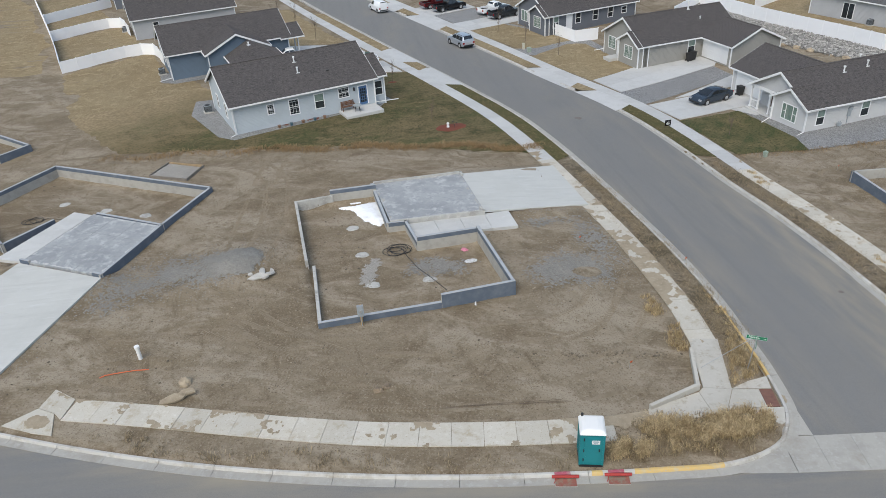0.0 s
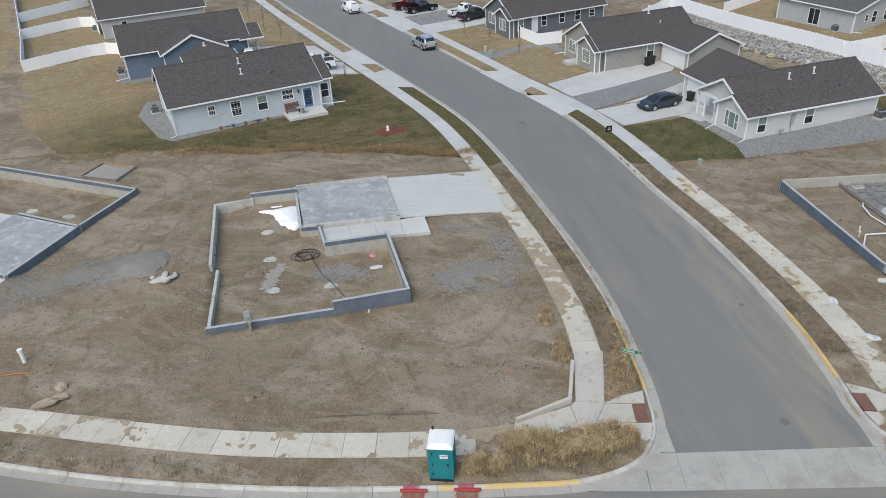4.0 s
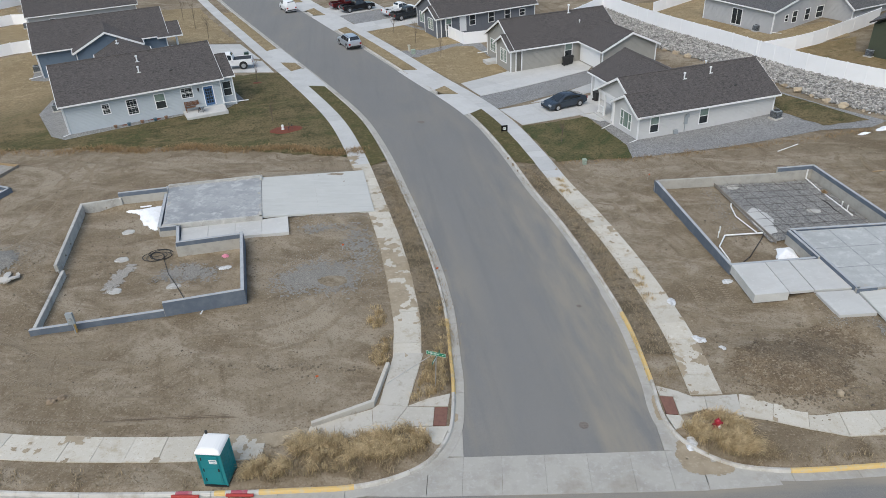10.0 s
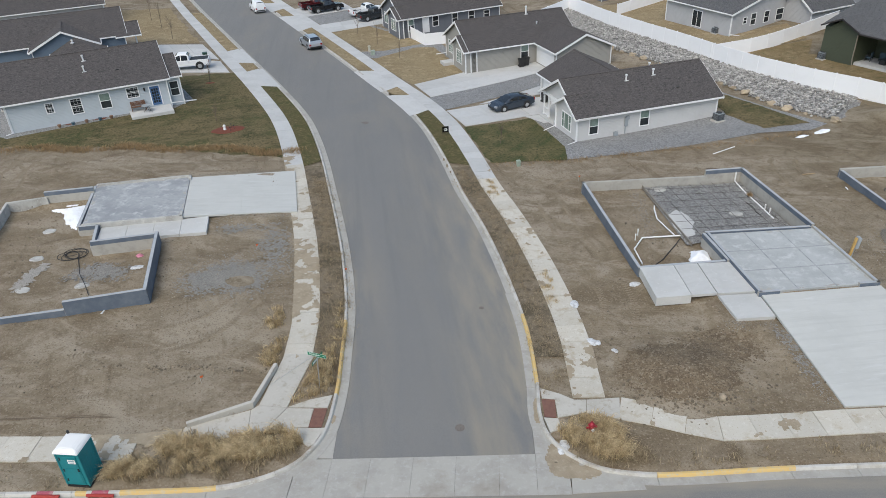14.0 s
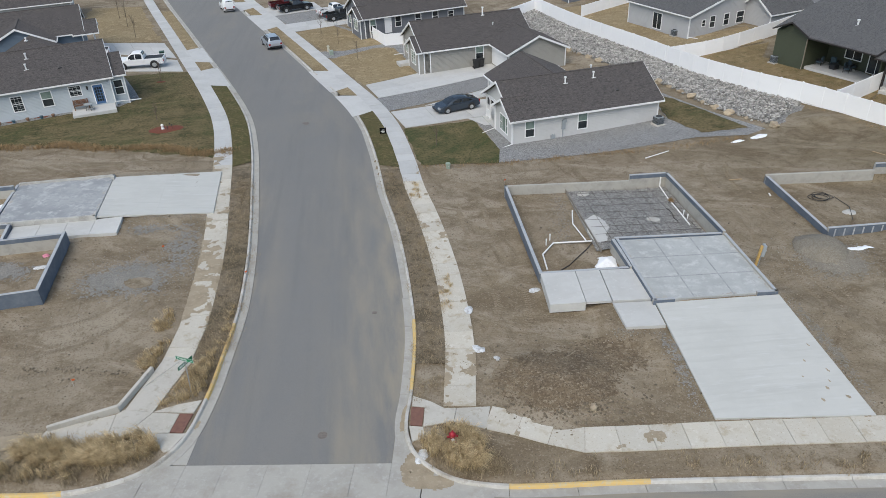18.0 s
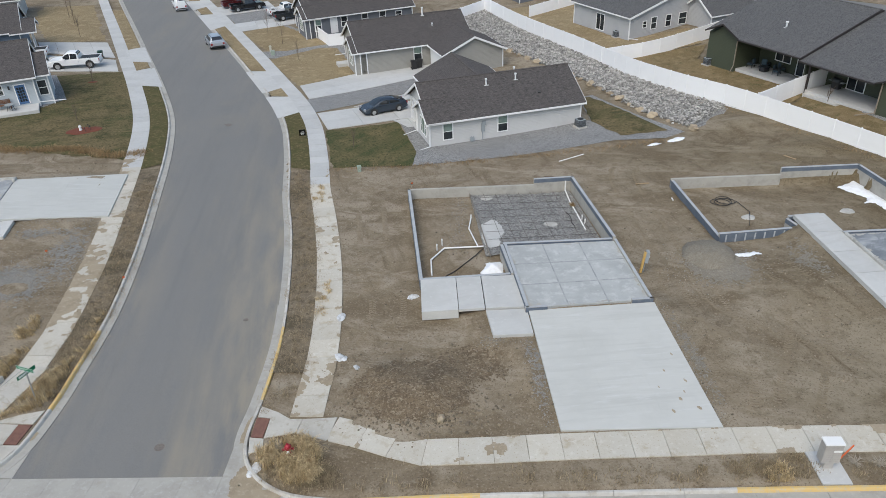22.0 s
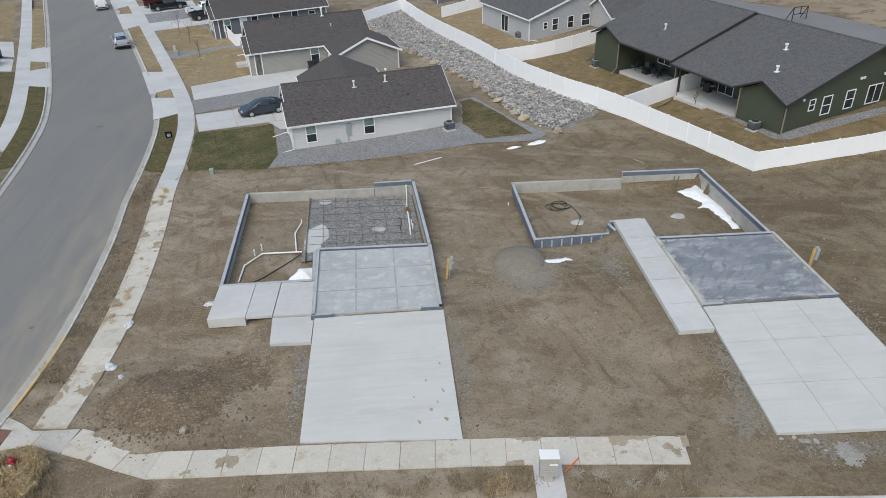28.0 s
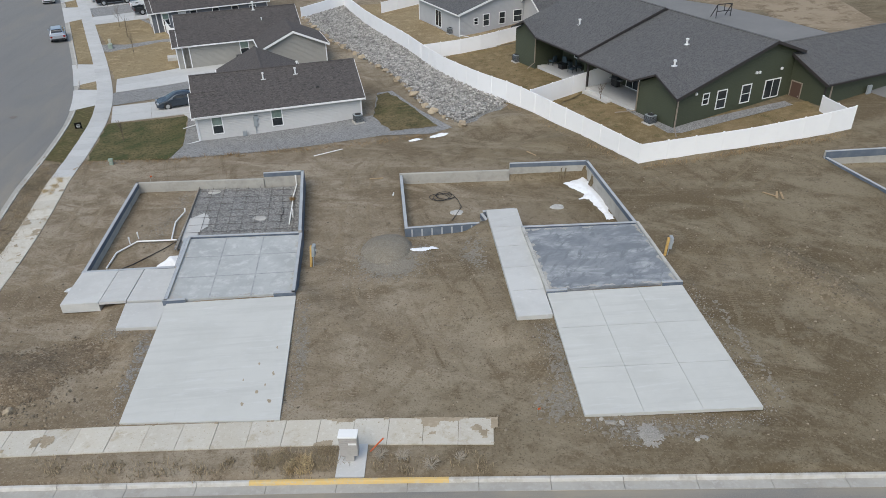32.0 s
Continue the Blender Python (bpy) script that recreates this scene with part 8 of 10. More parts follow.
# olive green duplex behind the vinyl fence: two units under stepped roofs
h = thing("duplex_house", pose(69.0, 63.75, 1.66, 0, 0, 28.8), "olive green duplex with dark trim and grey shingle roof", "house")
SOUTH = [(0, -1.6), (13.05, -1.6), (13.05, 4.85), (10.0, 5.95), (0, 2.8)]
prism("wall", h, SOUTH, "y", 0.0, 4.8, OLIVE)
prism("wall", h, [(3.4, -1.6), (13.05, -1.6), (13.05, 4.85), (10.0, 5.95), (3.4, 3.87)], "y", 4.8, 13.45, OLIVE)
prism("wall", h, [(3.6, -2.2), (17, -2.2), (17, 3.9), (9.5, 6.15), (3.6, 4.2)], "y", 13.45, 21.75, OLIVE)
prism("wall", h, [(0, -2.2), (17, -2.2), (17, 3.9), (9.5, 6.15), (0, 2.85)], "y", 21.75, 25.9, OLIVE)
for y, p_, w_ in ((0.0, 2.4, 3.85), (21.75, 23.75, 3.92)):
    prism("gable", h, [(y + 0.02, 2.6), (2 * p_ - y - 0.02, 2.6), (p_, w_)], "x", 0.015, 3.0, OLIVE)
# south end, north end, ridge, west eave, east eave, then the middle, height and half width of the cross gable
ROOF_LINES = ((-0.45, 13.4, 10.0, 6.1, -0.45, 2.72, 13.7, 4.78, 2.4, 4.02, 2.85), (13.3, 26.2, 9.5, 6.3, -0.45, 3.0, 17.5, 3.75, 23.75, 4.1, 2.45))
for lo, hi, rx, rz, wx, wz, ex, ez, gy, gz, gw in ROOF_LINES:
    run = wx + (gz - wz) * (rx - wx) / (rz - wz)
    q0, q1 = gy - gw, gy + gw
    if q0 > lo + 0.1:
        roof_quad(h, [(wx, lo, wz), (rx, lo, rz), (rx, q0, rz), (wx, q0, wz)], ROOF_GREY)
    if q1 < hi - 0.1:
        roof_quad(h, [(wx, q1, wz), (rx, q1, rz), (rx, hi, rz), (wx, hi, wz)], ROOF_GREY)
    roof_quad(h, [(wx, q0, wz), (rx, q0, rz), (rx, gy, rz), (run, gy, gz)], ROOF_GREY)
    roof_quad(h, [(run, gy, gz), (rx, gy, rz), (rx, q1, rz), (wx, q1, wz)], ROOF_GREY)
    roof_quad(h, [(rx, lo, rz), (ex, lo, ez), (ex, hi, ez), (rx, hi, rz)], ROOF_GREY)
    part("ridge_cap", box(B(), rx - 0.13, lo, rz - 0.03, rx + 0.13, hi, rz + 0.04), ROOF_GREY, h)
    board("rake_board", h, (wx, lo - 0.03, wz - 0.12), (rx, lo - 0.03, rz - 0.12), 0.06, 0.24, DARKTRIM)
    board("rake_board", h, (rx, lo - 0.03, rz - 0.12), (ex, lo - 0.03, ez - 0.12), 0.06, 0.24, DARKTRIM)
    g0, g1 = (q1, hi) if q0 < lo + 0.1 else (lo, q0)
    board("gutter", h, (wx - 0.06, g0, wz - 0.1), (wx - 0.06, g1, wz - 0.1), 0.12, 0.14, DARKTRIM)
    for q in (q0, q1):
        roof_quad(h, [(wx, q, wz), (wx, gy, gz), (run, gy, gz)], ROOF_GREY, 0.1)
        board("rake_board", h, (wx - 0.02, q, wz - 0.06), (wx - 0.02, gy, gz - 0.06), 0.05, 0.15, DARKTRIM)
volume(h, 13.05, -3.7, 27.0, 6.4, 2.95, 2.1, "x", OLIVE, ROOF_GREY, 0.42, base=-1.6, trim=DARKTRIM)
for x, w, hh, z in ((3.2, 0.55, 0.85, 2.0), (5.0, 0.95, 1.5, 1.68), (7.8, 0.95, 1.5, 1.72)):
    window(h, frame_at(x, 0, z, *S), w, hh)
window(h, frame_at(10.9, 0, 1.7, *S), 1.7, 1.55, split="v")
plain_door(h, frame_at(13.05, -0.8, -0.05, *W_), 1.0, 2.15, DOOR_BROWN, casing=TAN_TRIM)
for x, z in ((2.0, 2.65), (8.6, 3.45), (8.95, 3.45), (11.6, 3.4)):
    part("flood_lamp", box(B(), x - 0.09, -0.14, z - 0.1, x + 0.09, 0, z + 0.1), TRIM, h)
part("back_step", box(B(), 10.5, -1.5, -0.7, 12.7, -0.02, 0.1), CLEAN_WALK, h)
part("patio_floor", box(B(), -0.1, 4.85, -1.4, 3.4, 12.3, 0.05), CLEAN_WALK, h)
part("patio_step", box(B(), -0.7, 8.2, -1.4, -0.1, 12.0, -0.12), CLEAN_WALK, h)
part("patio_floor", box(B(), 0.3, 14.0, -1.6, 3.6, 21.7, -0.3), CLEAN_WALK, h)
window(h, frame_at(3.4, 9.6, 1.15, *W_), 1.8, 2.05, split="v")
window(h, frame_at(3.4, 6.2, 1.55, *W_), 1.5, 1.1, split="v")
window(h, frame_at(3.6, 15.8, 0.8, *W_), 1.8, 2.05, split="v")
window(h, frame_at(3.6, 18.6, 1.25, *W_), 1.9, 1.1, split="v")
part("patio_post", box(B(), 0.0, 12.3, -1.4, 0.16, 12.46, 2.8), DARKTRIM, h)
part("patio_wall", box(B(), 0.1, 12.9, -1.4, 3.6, 13.05, 2.9), OLIVE, h)
for x, y, dx, dy in ((0.1, -0.1, -1.2, -1.6), (-0.1, 4.75, -1.8, 0.6), (-0.1, 21.7, -1.6, -1.2), (13.4, -4.0, 0.4, -1.0)):
    downspout(h, x, y, 2.65, 0.0, dx, dy, TAN_TRIM)
for x, y in ((2.9, 3.9), (6.0, 6.0)):
    vent(h, x, y, 2.85 + 0.318 * x + 0.1, 0.4, 0.09)
vent(h, 3.4, 18.9, 4.2, 0.5, 0.09)
part("electric_meter_box", box(B(), 18.2, -4.05, 0.6, 18.7, -3.9, 1.9), GREYBOX, h, "grey electric meter box on the wall")

# pale grey house behind the fence
h = thing("house", pose(49.8, 98.2, 0.6, 0, 0, 30.0), "pale grey house with white trim behind the fence", "house")
volume(h, 0, 0, 16.0, 12.0, 2.8, 2.4, "y", PALEGREY, ROOF_GREY, 0.4)
volume(h, 9.6, -4.2, 17.0, 1.0, 2.7, 1.8, "x", PALEGREY, ROOF_GREY, 0.4)
for x, w, hh in ((2.4, 0.5, 0.75), (3.9, 0.8, 1.4), (6.3, 0.8, 1.4), (8.7, 1.2, 1.4)):
    window(h, frame_at(x, 0, 1.6, *S), w, hh)
window(h, frame_at(0, 6.0, 1.1, *W_), 1.6, 2.0, split="v")
downspout(h, -0.05, -0.1, 2.6, 0.1, 0.8, -0.9, TRIM)
h = thing("house", pose(36.5, 122.0, 0.4, 0, 0, 26.0), "slate house with a covered patio behind the fence", "house")
volume(h, 0, 0, 16.0, 12.0, 2.8, 2.4, "y", SLATE, ROOF_GREY, 0.4)


# ---- fences ----
POSTS = []


def fence(name, line, label, height=1.62, bay=2.4, ends=None):
    """White vinyl fence: posts with caps, a panel of boards and two rails between each two posts; ends is (axis, places, heights)."""
    def tall(q):
        return float(np.interp(q[ends[0]], ends[1], ends[2])) if ends else height

    ln = smooth_line(line, 0.5) if len(line) > 2 else np.array([np.array(line[0]) + (np.array(line[1]) - np.array(line[0])) * k / 40 for k in range(41)])
    s = np.r_[0, np.cumsum(np.linalg.norm(np.diff(ln, axis=0), axis=1))]
    n = max(1, int(round(s[-1] / bay)))
    u = np.linspace(0, s[-1], n + 1)
    P = np.c_[np.interp(u, s, ln[:, 0]), np.interp(u, s, ln[:, 1])]
    e = thing(name, Matrix.Identity(4), label, "fence")
    for x, y in P:
        if any(abs(x - a) + abs(y - b) < 0.3 for a, b in POSTS):
            continue
        POSTS.append((x, y))
        z = G(x, y)
        height = tall((x, y))
        bm = box(B(), x - 0.048, y - 0.048, z - 0.3, x + 0.048, y + 0.048, z + height + 0.06)
        part("post", bm, WHITE, e)
        bm = box(B(), x - 0.07, y - 0.07, z + height + 0.06, x + 0.07, y + 0.07, z + height + 0.085)
        cyl(bm, (x, y, z + height + 0.085), (x, y, z + height + 0.13), 0.075, 0.01, 4)
        part("post_cap", bm, WHITE, e)
    for a, b in zip(P, P[1:]):
        za, zb = G(*a), G(*b)
        d = b - a
        q = np.array([-d[1], d[0]]) / np.linalg.norm(d)
        for nm, k0, lo, k1, hi, th in (("panel", 0, -0.12, 1, -0.08, 0.036), ("top_rail", 1, -0.08, 1, 0.04, 0.045), ("bottom_rail", 0, 0.06, 0, 0.2, 0.043)):
            v = []
            for (x, y), z in ((a, za), (b, zb)):
                top = tall((x, y))
                for sx, k_, h_ in ((-th, k0, lo), (th, k0, lo), (th, k1, hi), (-th, k1, hi)):
                    v.append((x + q[0] * sx, y + q[1] * sx, z + k_ * top + h_))
            mesh(nm, v, [(0, 1, 2, 3), (7, 6, 5, 4), (0, 4, 5, 1), (1, 5, 6, 2), (2, 6, 7, 3), (3, 7, 4, 0)], WHITE, e)
    return e


fence("fence", [tuple(p) for p in FENCE_BASE[::4]] + [(65.1, 57.6)], "long white vinyl privacy fence above the riprap", ends=(1, (57.6, 73.0), (1.5, 1.98)))
fence("fence", [(65.1, 57.6), (72.8, 59.3), (79.2, 60.8), (82.6, 61.9)], "white vinyl privacy fence along the earth lot", ends=(0, (65.1, 74, 82.6), (1.5, 1.5, 1.9)))
fence("fence", [(82.6, 61.9), (81.6, 65.6)], "short white vinyl fence by the green duplex", 1.4)
fence("fence", [(57.4, 71.0), (65.9, 76.8)], "white vinyl fence dividing two back yards", 1.85)
fence("fence", [(45.4, 90.2), (52.28, 91.9), (63.0, 98.2)], "white vinyl fence dividing two back yards", 1.75)
fence("fence", [(37.7, 113.6), (46.6, 119.6)], "white vinyl fence dividing two back yards")
fence("fence", [(31.0, 119.5), (25.6, 113.6)], "white vinyl fence at the end of the riprap")
fence("fence", [(-62.8, 95.4), (-54.0, 103.4), (-48.6, 96.9)], "white vinyl fence behind the dark blue house")
fence("fence", [(-62.8, 95.4), (-73.8, 113.6), (-95, 147.0)], "long white vinyl fence along the back yards")
fence("fence", [(-73.8, 113.8), (-66.6, 121.6), (-61.4, 115.2)], "white vinyl fence between back yards")
fence("fence", [(-81.4, 126.0), (-75.0, 138.4)], "white vinyl fence between back yards")
fence("fence", [(6.92, 108.3), (9.3, 104.2)], "white vinyl fence by the slate house")
fence("fence", [(9.3, 104.2), (12.7, 105.1)], "white vinyl fence by the slate house")


# ---- vehicles ----
PAINT_DARK = material("dark_blue_grey_car_paint", (0.045, 0.06, 0.08), 0.25, 0.3, spec=0.6)
PAINT_SILVER = material("silver_car_paint", (0.5, 0.53, 0.57), 0.3, 0.6, spec=0.6)
PAINT_WHITE = material("white_car_paint", (0.78, 0.79, 0.8), 0.3, spec=0.6)
PAINT_BLACK = material("black_car_paint", (0.012, 0.012, 0.014), 0.25, 0.2, spec=0.6)
PAINT_GREY = material("dark_grey_car_paint", (0.035, 0.04, 0.045), 0.3, 0.3, spec=0.6)
PAINT_RED = material("dark_red_car_paint", (0.09, 0.012, 0.014), 0.3, 0.3, spec=0.6)
LAMP_RED = material("red_lamp_lens", (0.3, 0.01, 0.01), 0.2)
LAMP_CLEAR = material("clear_lamp_lens", (0.3, 0.31, 0.33), 0.12)
CAR_GLASS = material("tinted_car_glass", (0.02, 0.023, 0.026), 0.05, spec=0.9)
SHAPES = {
    # length, width, side outline of the body, cabin (rear, front, belt height, roof line, side windows), axles, wheel radius
    "sedan": (4.9, 1.85, [(-2.45, 0.4), (-2.44, 0.8), (-2.36, 0.98), (-2.1, 1.04), (-1.5, 1.03), (0.6, 0.97), (1.3, 0.95), (1.9, 0.86), (2.3, 0.72), (2.45, 0.55), (2.43, 0.3), (1.9, 0.22), (-1.9, 0.22)], (-2.1, 1.3, 0.98, [(-2.2, 1.02), (-1.75, 1.16), (-1.25, 1.34), (-0.7, 1.45), (-0.15, 1.48), (0.35, 1.42), (0.85, 1.22), (1.35, 0.97)], ((-1.55, -0.45), (-0.38, 0.75))), (-1.42, 1.42), 0.34),
    "suv": (5.0, 2.0, [(-2.5, 0.42), (-2.48, 1.0), (-2.42, 1.16), (-2.2, 1.2), (0.9, 1.14), (1.5, 1.12), (2.1, 1.04), (2.4, 0.9), (2.5, 0.6), (2.45, 0.36), (1.9, 0.28), (-1.9, 0.28)], (-2.36, 1.35, 1.14, [(-2.44, 1.18), (-2.3, 1.5), (-2.1, 1.72), (-1.5, 1.78), (-0.5, 1.8), (0.2, 1.77), (0.75, 1.5), (1.35, 1.14)], ((-2.1, -1.35), (-1.28, -0.35), (-0.28, 0.7))), (-1.5, 1.5), 0.38),
    "van": (4.8, 1.85, [(-2.4, 0.4), (-2.4, 1.15), (-2.3, 1.2), (1.2, 1.15), (1.95, 1.05), (2.35, 0.85), (2.4, 0.5), (2.3, 0.3), (-2.3, 0.28)], (-2.36, 1.6, 1.15, [(-2.38, 1.18), (-2.34, 1.6), (-2.2, 1.84), (-1.0, 1.9), (0.2, 1.88), (0.7, 1.77), (1.15, 1.47), (1.6, 1.15)], ((0.1, 1.05),)), (-1.5, 1.5), 0.34),
    "pickup": (5.9, 2.0, [(-2.95, 0.5), (-2.95, 0.78), (-0.72, 0.78), (-0.72, 1.16), (1.05, 1.16), (2.0, 1.13), (2.6, 1.05), (2.88, 0.92), (2.95, 0.6), (2.9, 0.42), (-2.9, 0.42)], (-0.72, 1.4, 1.14, [(-0.74, 1.16), (-0.68, 1.55), (-0.5, 1.8), (0.0, 1.87), (0.45, 1.85), (0.75, 1.74), (1.1, 1.45), (1.45, 1.14)], ((-0.55, 0.18), (0.25, 1.0))), (-1.85, 1.8), 0.41),
}


def vehicle(name, kind, m, paint, label, liner=None):
    L, W, side, cab, axles, r = SHAPES[kind]
    e = thing(name, m, label, "car" if kind in ("sedan", "suv") else kind)
    bm = B()
    a, b = ([bm.verts.new((x, s * W / 2, z)) for x, z in side] for s in (-1, 1))
    bm.faces.new(a), bm.faces.new(b)
    for k in range(len(side)):
        j = (k + 1) % len(side)
        bm.faces.new((a[k], a[j], b[j], b[k]))
    bmesh.ops.recalc_face_normals(bm, faces=bm.faces)
    long_edges = [ed for ed in bm.edges if abs(ed.verts[0].co.y - ed.verts[1].co.y) < 0.01]
    bmesh.ops.bevel(bm, geom=long_edges, offset=0.09, segments=3, affect="EDGES")
    part("body", bm, paint, e)
    x0, x1, zb, arc, sides_ = cab
    wb = W / 2 - 0.05
    top_z = max(z for _, z in arc)
    fine = smooth_line(arc, 0.16)
    tuck = lambda z: wb - 0.24 * max(0.0, (z - zb)) / (top_z - zb)
    rings, bm = [], B()
    for x, z in fine:
        w_ = tuck(z)
        rings.append([bm.verts.new(p) for p in ((x, -wb, zb - 0.05), (x, -w_, z - 0.05), (x, -w_ * 0.82, z), (x, 0, z + 0.025), (x, w_ * 0.82, z), (x, w_, z - 0.05), (x, wb, zb - 0.05))])
    for a, b in zip(rings, rings[1:]):
        for k in range(6):
            bm.faces.new((a[k], a[k + 1], b[k + 1], b[k]))
    bm.faces.new(rings[0]), bm.faces.new(rings[-1])
    c_ = part("cabin", bm, paint, e)
    for p in c_.data.polygons:
        p.use_smooth = len(p.vertices) == 4

    def glass(nm, rows_, mat):
        bb = B()
        vs = [[bb.verts.new(p) for p in row] for row in rows_]
        for a, b in zip(vs, vs[1:]):
            for k in range(len(a) - 1):
                bb.faces.new((a[k], a[k + 1], b[k + 1], b[k]))
        part(nm, bb, mat, e)
    xs_, zs_ = fine[:, 0], fine[:, 1]
    for s_ in (-1, 1):
        for u0, u1 in sides_:
            rows_ = []
            for x in np.linspace(u0, u1, 7):
                z = float(np.interp(x, xs_, zs_)) - 0.05
                lo_, hi_ = zb + 0.03, z - 0.06
                rows_.append([(x, s_ * (wb + (tuck(z) - wb) * (q - zb + 0.05) / max(0.05, z - zb + 0.05) + 0.012), q) for q in (lo_, max(lo_ + 0.02, hi_))])
            glass("side_window", rows_, CAR_GLASS)
    peak_f = xs_[np.argmax(zs_ > top_z - 0.06)], xs_[len(zs_) - 1 - np.argmax(zs_[::-1] > top_z - 0.06)]
    for nm, a, b in (("windscreen", peak_f[1] + 0.06, arc[-1][0] - 0.05), ("rear_window", arc[0][0] + 0.06, peak_f[0] - 0.06)):
        if kind == "van" and nm == "rear_window":
            b = a + 0.12
        rows_ = []
        for x in np.linspace(a, b, 7):
            z = float(np.interp(x, xs_, zs_))
            w_ = tuck(z) * 0.84
            out = 0.012 if nm == "windscreen" else -0.012
            rows_.append([(x + out, y, z + 0.018 + 0.02 * (1 - abs(y / w_))) for y in (-w_, 0, w_)])
        glass(nm, rows_, CAR_GLASS)
    for ax in axles:
        for s in (-1, 1):
            y = s * (W / 2 - 0.1)
            part("wheel_arch", cyl(B(), (ax, s * (W / 2 - 0.2), r + 0.04), (ax, s * (W / 2 + 0.006), r + 0.04), r + 0.08, sides=24), BLACK, e)
            bm = cyl(B(), (ax, y - s * 0.12, r), (ax, y + s * 0.125, r), r, sides=24)
            w = part("wheel", bm, BLACK, e)
            bm = cyl(B(), (ax, y + s * 0.1, r), (ax, y + s * 0.135, r), r * 0.62, sides=20)
            for k in range(5):
                an = k * 1.2566
                cyl(bm, (ax, y + s * 0.137, r), (ax + 0.55 * r * math.cos(an), y + s * 0.137, r + 0.55 * r * math.sin(an)), 0.035, sides=6)
            part("rim", bm, STEEL, w)
    for s in (-1, 1):
        part("tail_lamp", box(B(), -L / 2 - 0.012, s * (W / 2 - 0.32), 0.72, -L / 2 + 0.1, s * (W / 2 - 0.06), 0.95 if kind != "pickup" else 1.05), LAMP_RED, e)
        part("headlamp", box(B(), L / 2 - 0.2, s * (W / 2 - 0.4), 0.62, L / 2 - 0.02, s * (W / 2 - 0.07), 0.78), LAMP_CLEAR, e)
        part("mirror", box(B(), x1 - 0.65, s * (W / 2 - 0.03), zb + 0.02, x1 - 0.5, s * (W / 2 + 0.15), zb + 0.16, 0.02), paint, e)
    part("bumper", box(B(), L / 2 - 0.06, -W / 2 + 0.15, 0.32, L / 2 + 0.03, W / 2 - 0.15, 0.5, 0.02), BLACK, e)
    part("bumper", box(B(), -L / 2 - 0.04, -W / 2 + 0.12, 0.4, -L / 2 + 0.05, W / 2 - 0.12, 0.58, 0.02), STEEL if kind == "pickup" else BLACK, e)
    if kind == "pickup":
        for s in (-1, 1):
            part("bed_side", box(B(), -2.93, s * (W / 2 - 0.1), 0.7, -0.7, s * (W / 2 - 0.005), 1.16, 0.02), paint, e)
        part("tailgate", box(B(), -2.95, -W / 2 + 0.08, 0.7, -2.86, W / 2 - 0.08, 1.14, 0.02), paint, e)
        part("bed_liner", box(B(), -2.84, -W / 2 + 0.11, 0.72, -0.74, W / 2 - 0.11, 0.8 if not liner else 1.1), BLACK, e)
    if kind == "suv":
        for s in (-1, 1):
            part("roof_rail", cyl(B(), (-1.9, s * 0.68, 1.8), (0.1, s * 0.68, 1.8), 0.025), BLACK, e)
    return e


def at(x, y, yaw, up=0.0):
    return pose(x, y, G(x, y) + up, 0, 0, yaw)


vehicle("sedan", "sedan", at(20.9, 77.0, 209.7, 0.06), PAINT_DARK, "dark blue-grey sedan parked on the concrete driveway")
vehicle("suv", "suv", at(-7.3, 104.5, 120, -0.08), PAINT_SILVER, "silver sport utility car parked at the kerb")
vehicle("van", "van", at(-22.2, 129.0, 120, -0.08), PAINT_WHITE, "white delivery van parked at the kerb")
vehicle("pickup_truck", "pickup", at(-21.0, 91.8, 194, 0.06) @ Matrix.Scale(1.07, 4), PAINT_WHITE, "white crew pickup truck with a black bed liner", True)
vehicle("pickup_truck", "pickup", at(-30.4, 96.0, 200, 0.06), PAINT_WHITE, "white pickup truck with a black bed cover", True)
vehicle("pickup_truck", "pickup", at(-9.6, 127.3, 32, 0.06), PAINT_BLACK, "black pickup truck parked on a far driveway")
vehicle("pickup_truck", "pickup", at(-11.9, 130.0, 32, 0.06), PAINT_RED, "dark red pickup truck parked on a far driveway")
vehicle("pickup_truck", "pickup", at(-0.2, 120.6, 36, 0.06), PAINT_GREY, "dark grey pickup truck parked by the slate house")
vehicle("pickup_truck", "pickup", at(-1.9, 123.6, 36, 0.06), PAINT_WHITE, "white pickup truck parked by the slate house")


# ---- things of the street corner ----
def tube(bm, pts, r, sides=8):
    for p, q in zip(pts, pts[1:]):
        cyl(bm, p, q, r, sides=sides)
    for p in pts[1:-1]:
        bmesh.ops.create_uvsphere(bm, u_segments=sides, v_segments=6, radius=r, matrix=Matrix.Translation(p))
    return bm


# portable toilet
TOILET_SIGN = material("worn_blue_grey_decal", (0.28, 0.36, 0.4), 0.5)
t = thing("portable_toilet", pose(0.1, 24.12, G(0.1, 24.1) - 0.02, 0, 0, -3), "teal portable toilet cabin with a white roof", "toilet")
part("skid", box(B(), -0.56, -0.56, 0, 0.56, 0.6, 0.12, 0.02), BLACK, t)
for nm, dims in (("side_panel", (-0.55, -0.52, 0.12, -0.5, 0.55, 2.08)), ("side_panel", (0.5, -0.52, 0.12, 0.55, 0.55, 2.08)), ("back_panel", (-0.5, 0.5, 0.12, 0.5, 0.55, 2.08)), ("front_panel", (-0.5, -0.52, 0.12, 0.5, -0.46, 2.08))):
    part(nm, box(B(), *dims, 0.008), TEAL, t)
d = part("door", box(B(), -0.36, -0.55, 0.18, 0.4, -0.515, 1.98, 0.01), TEAL, t)
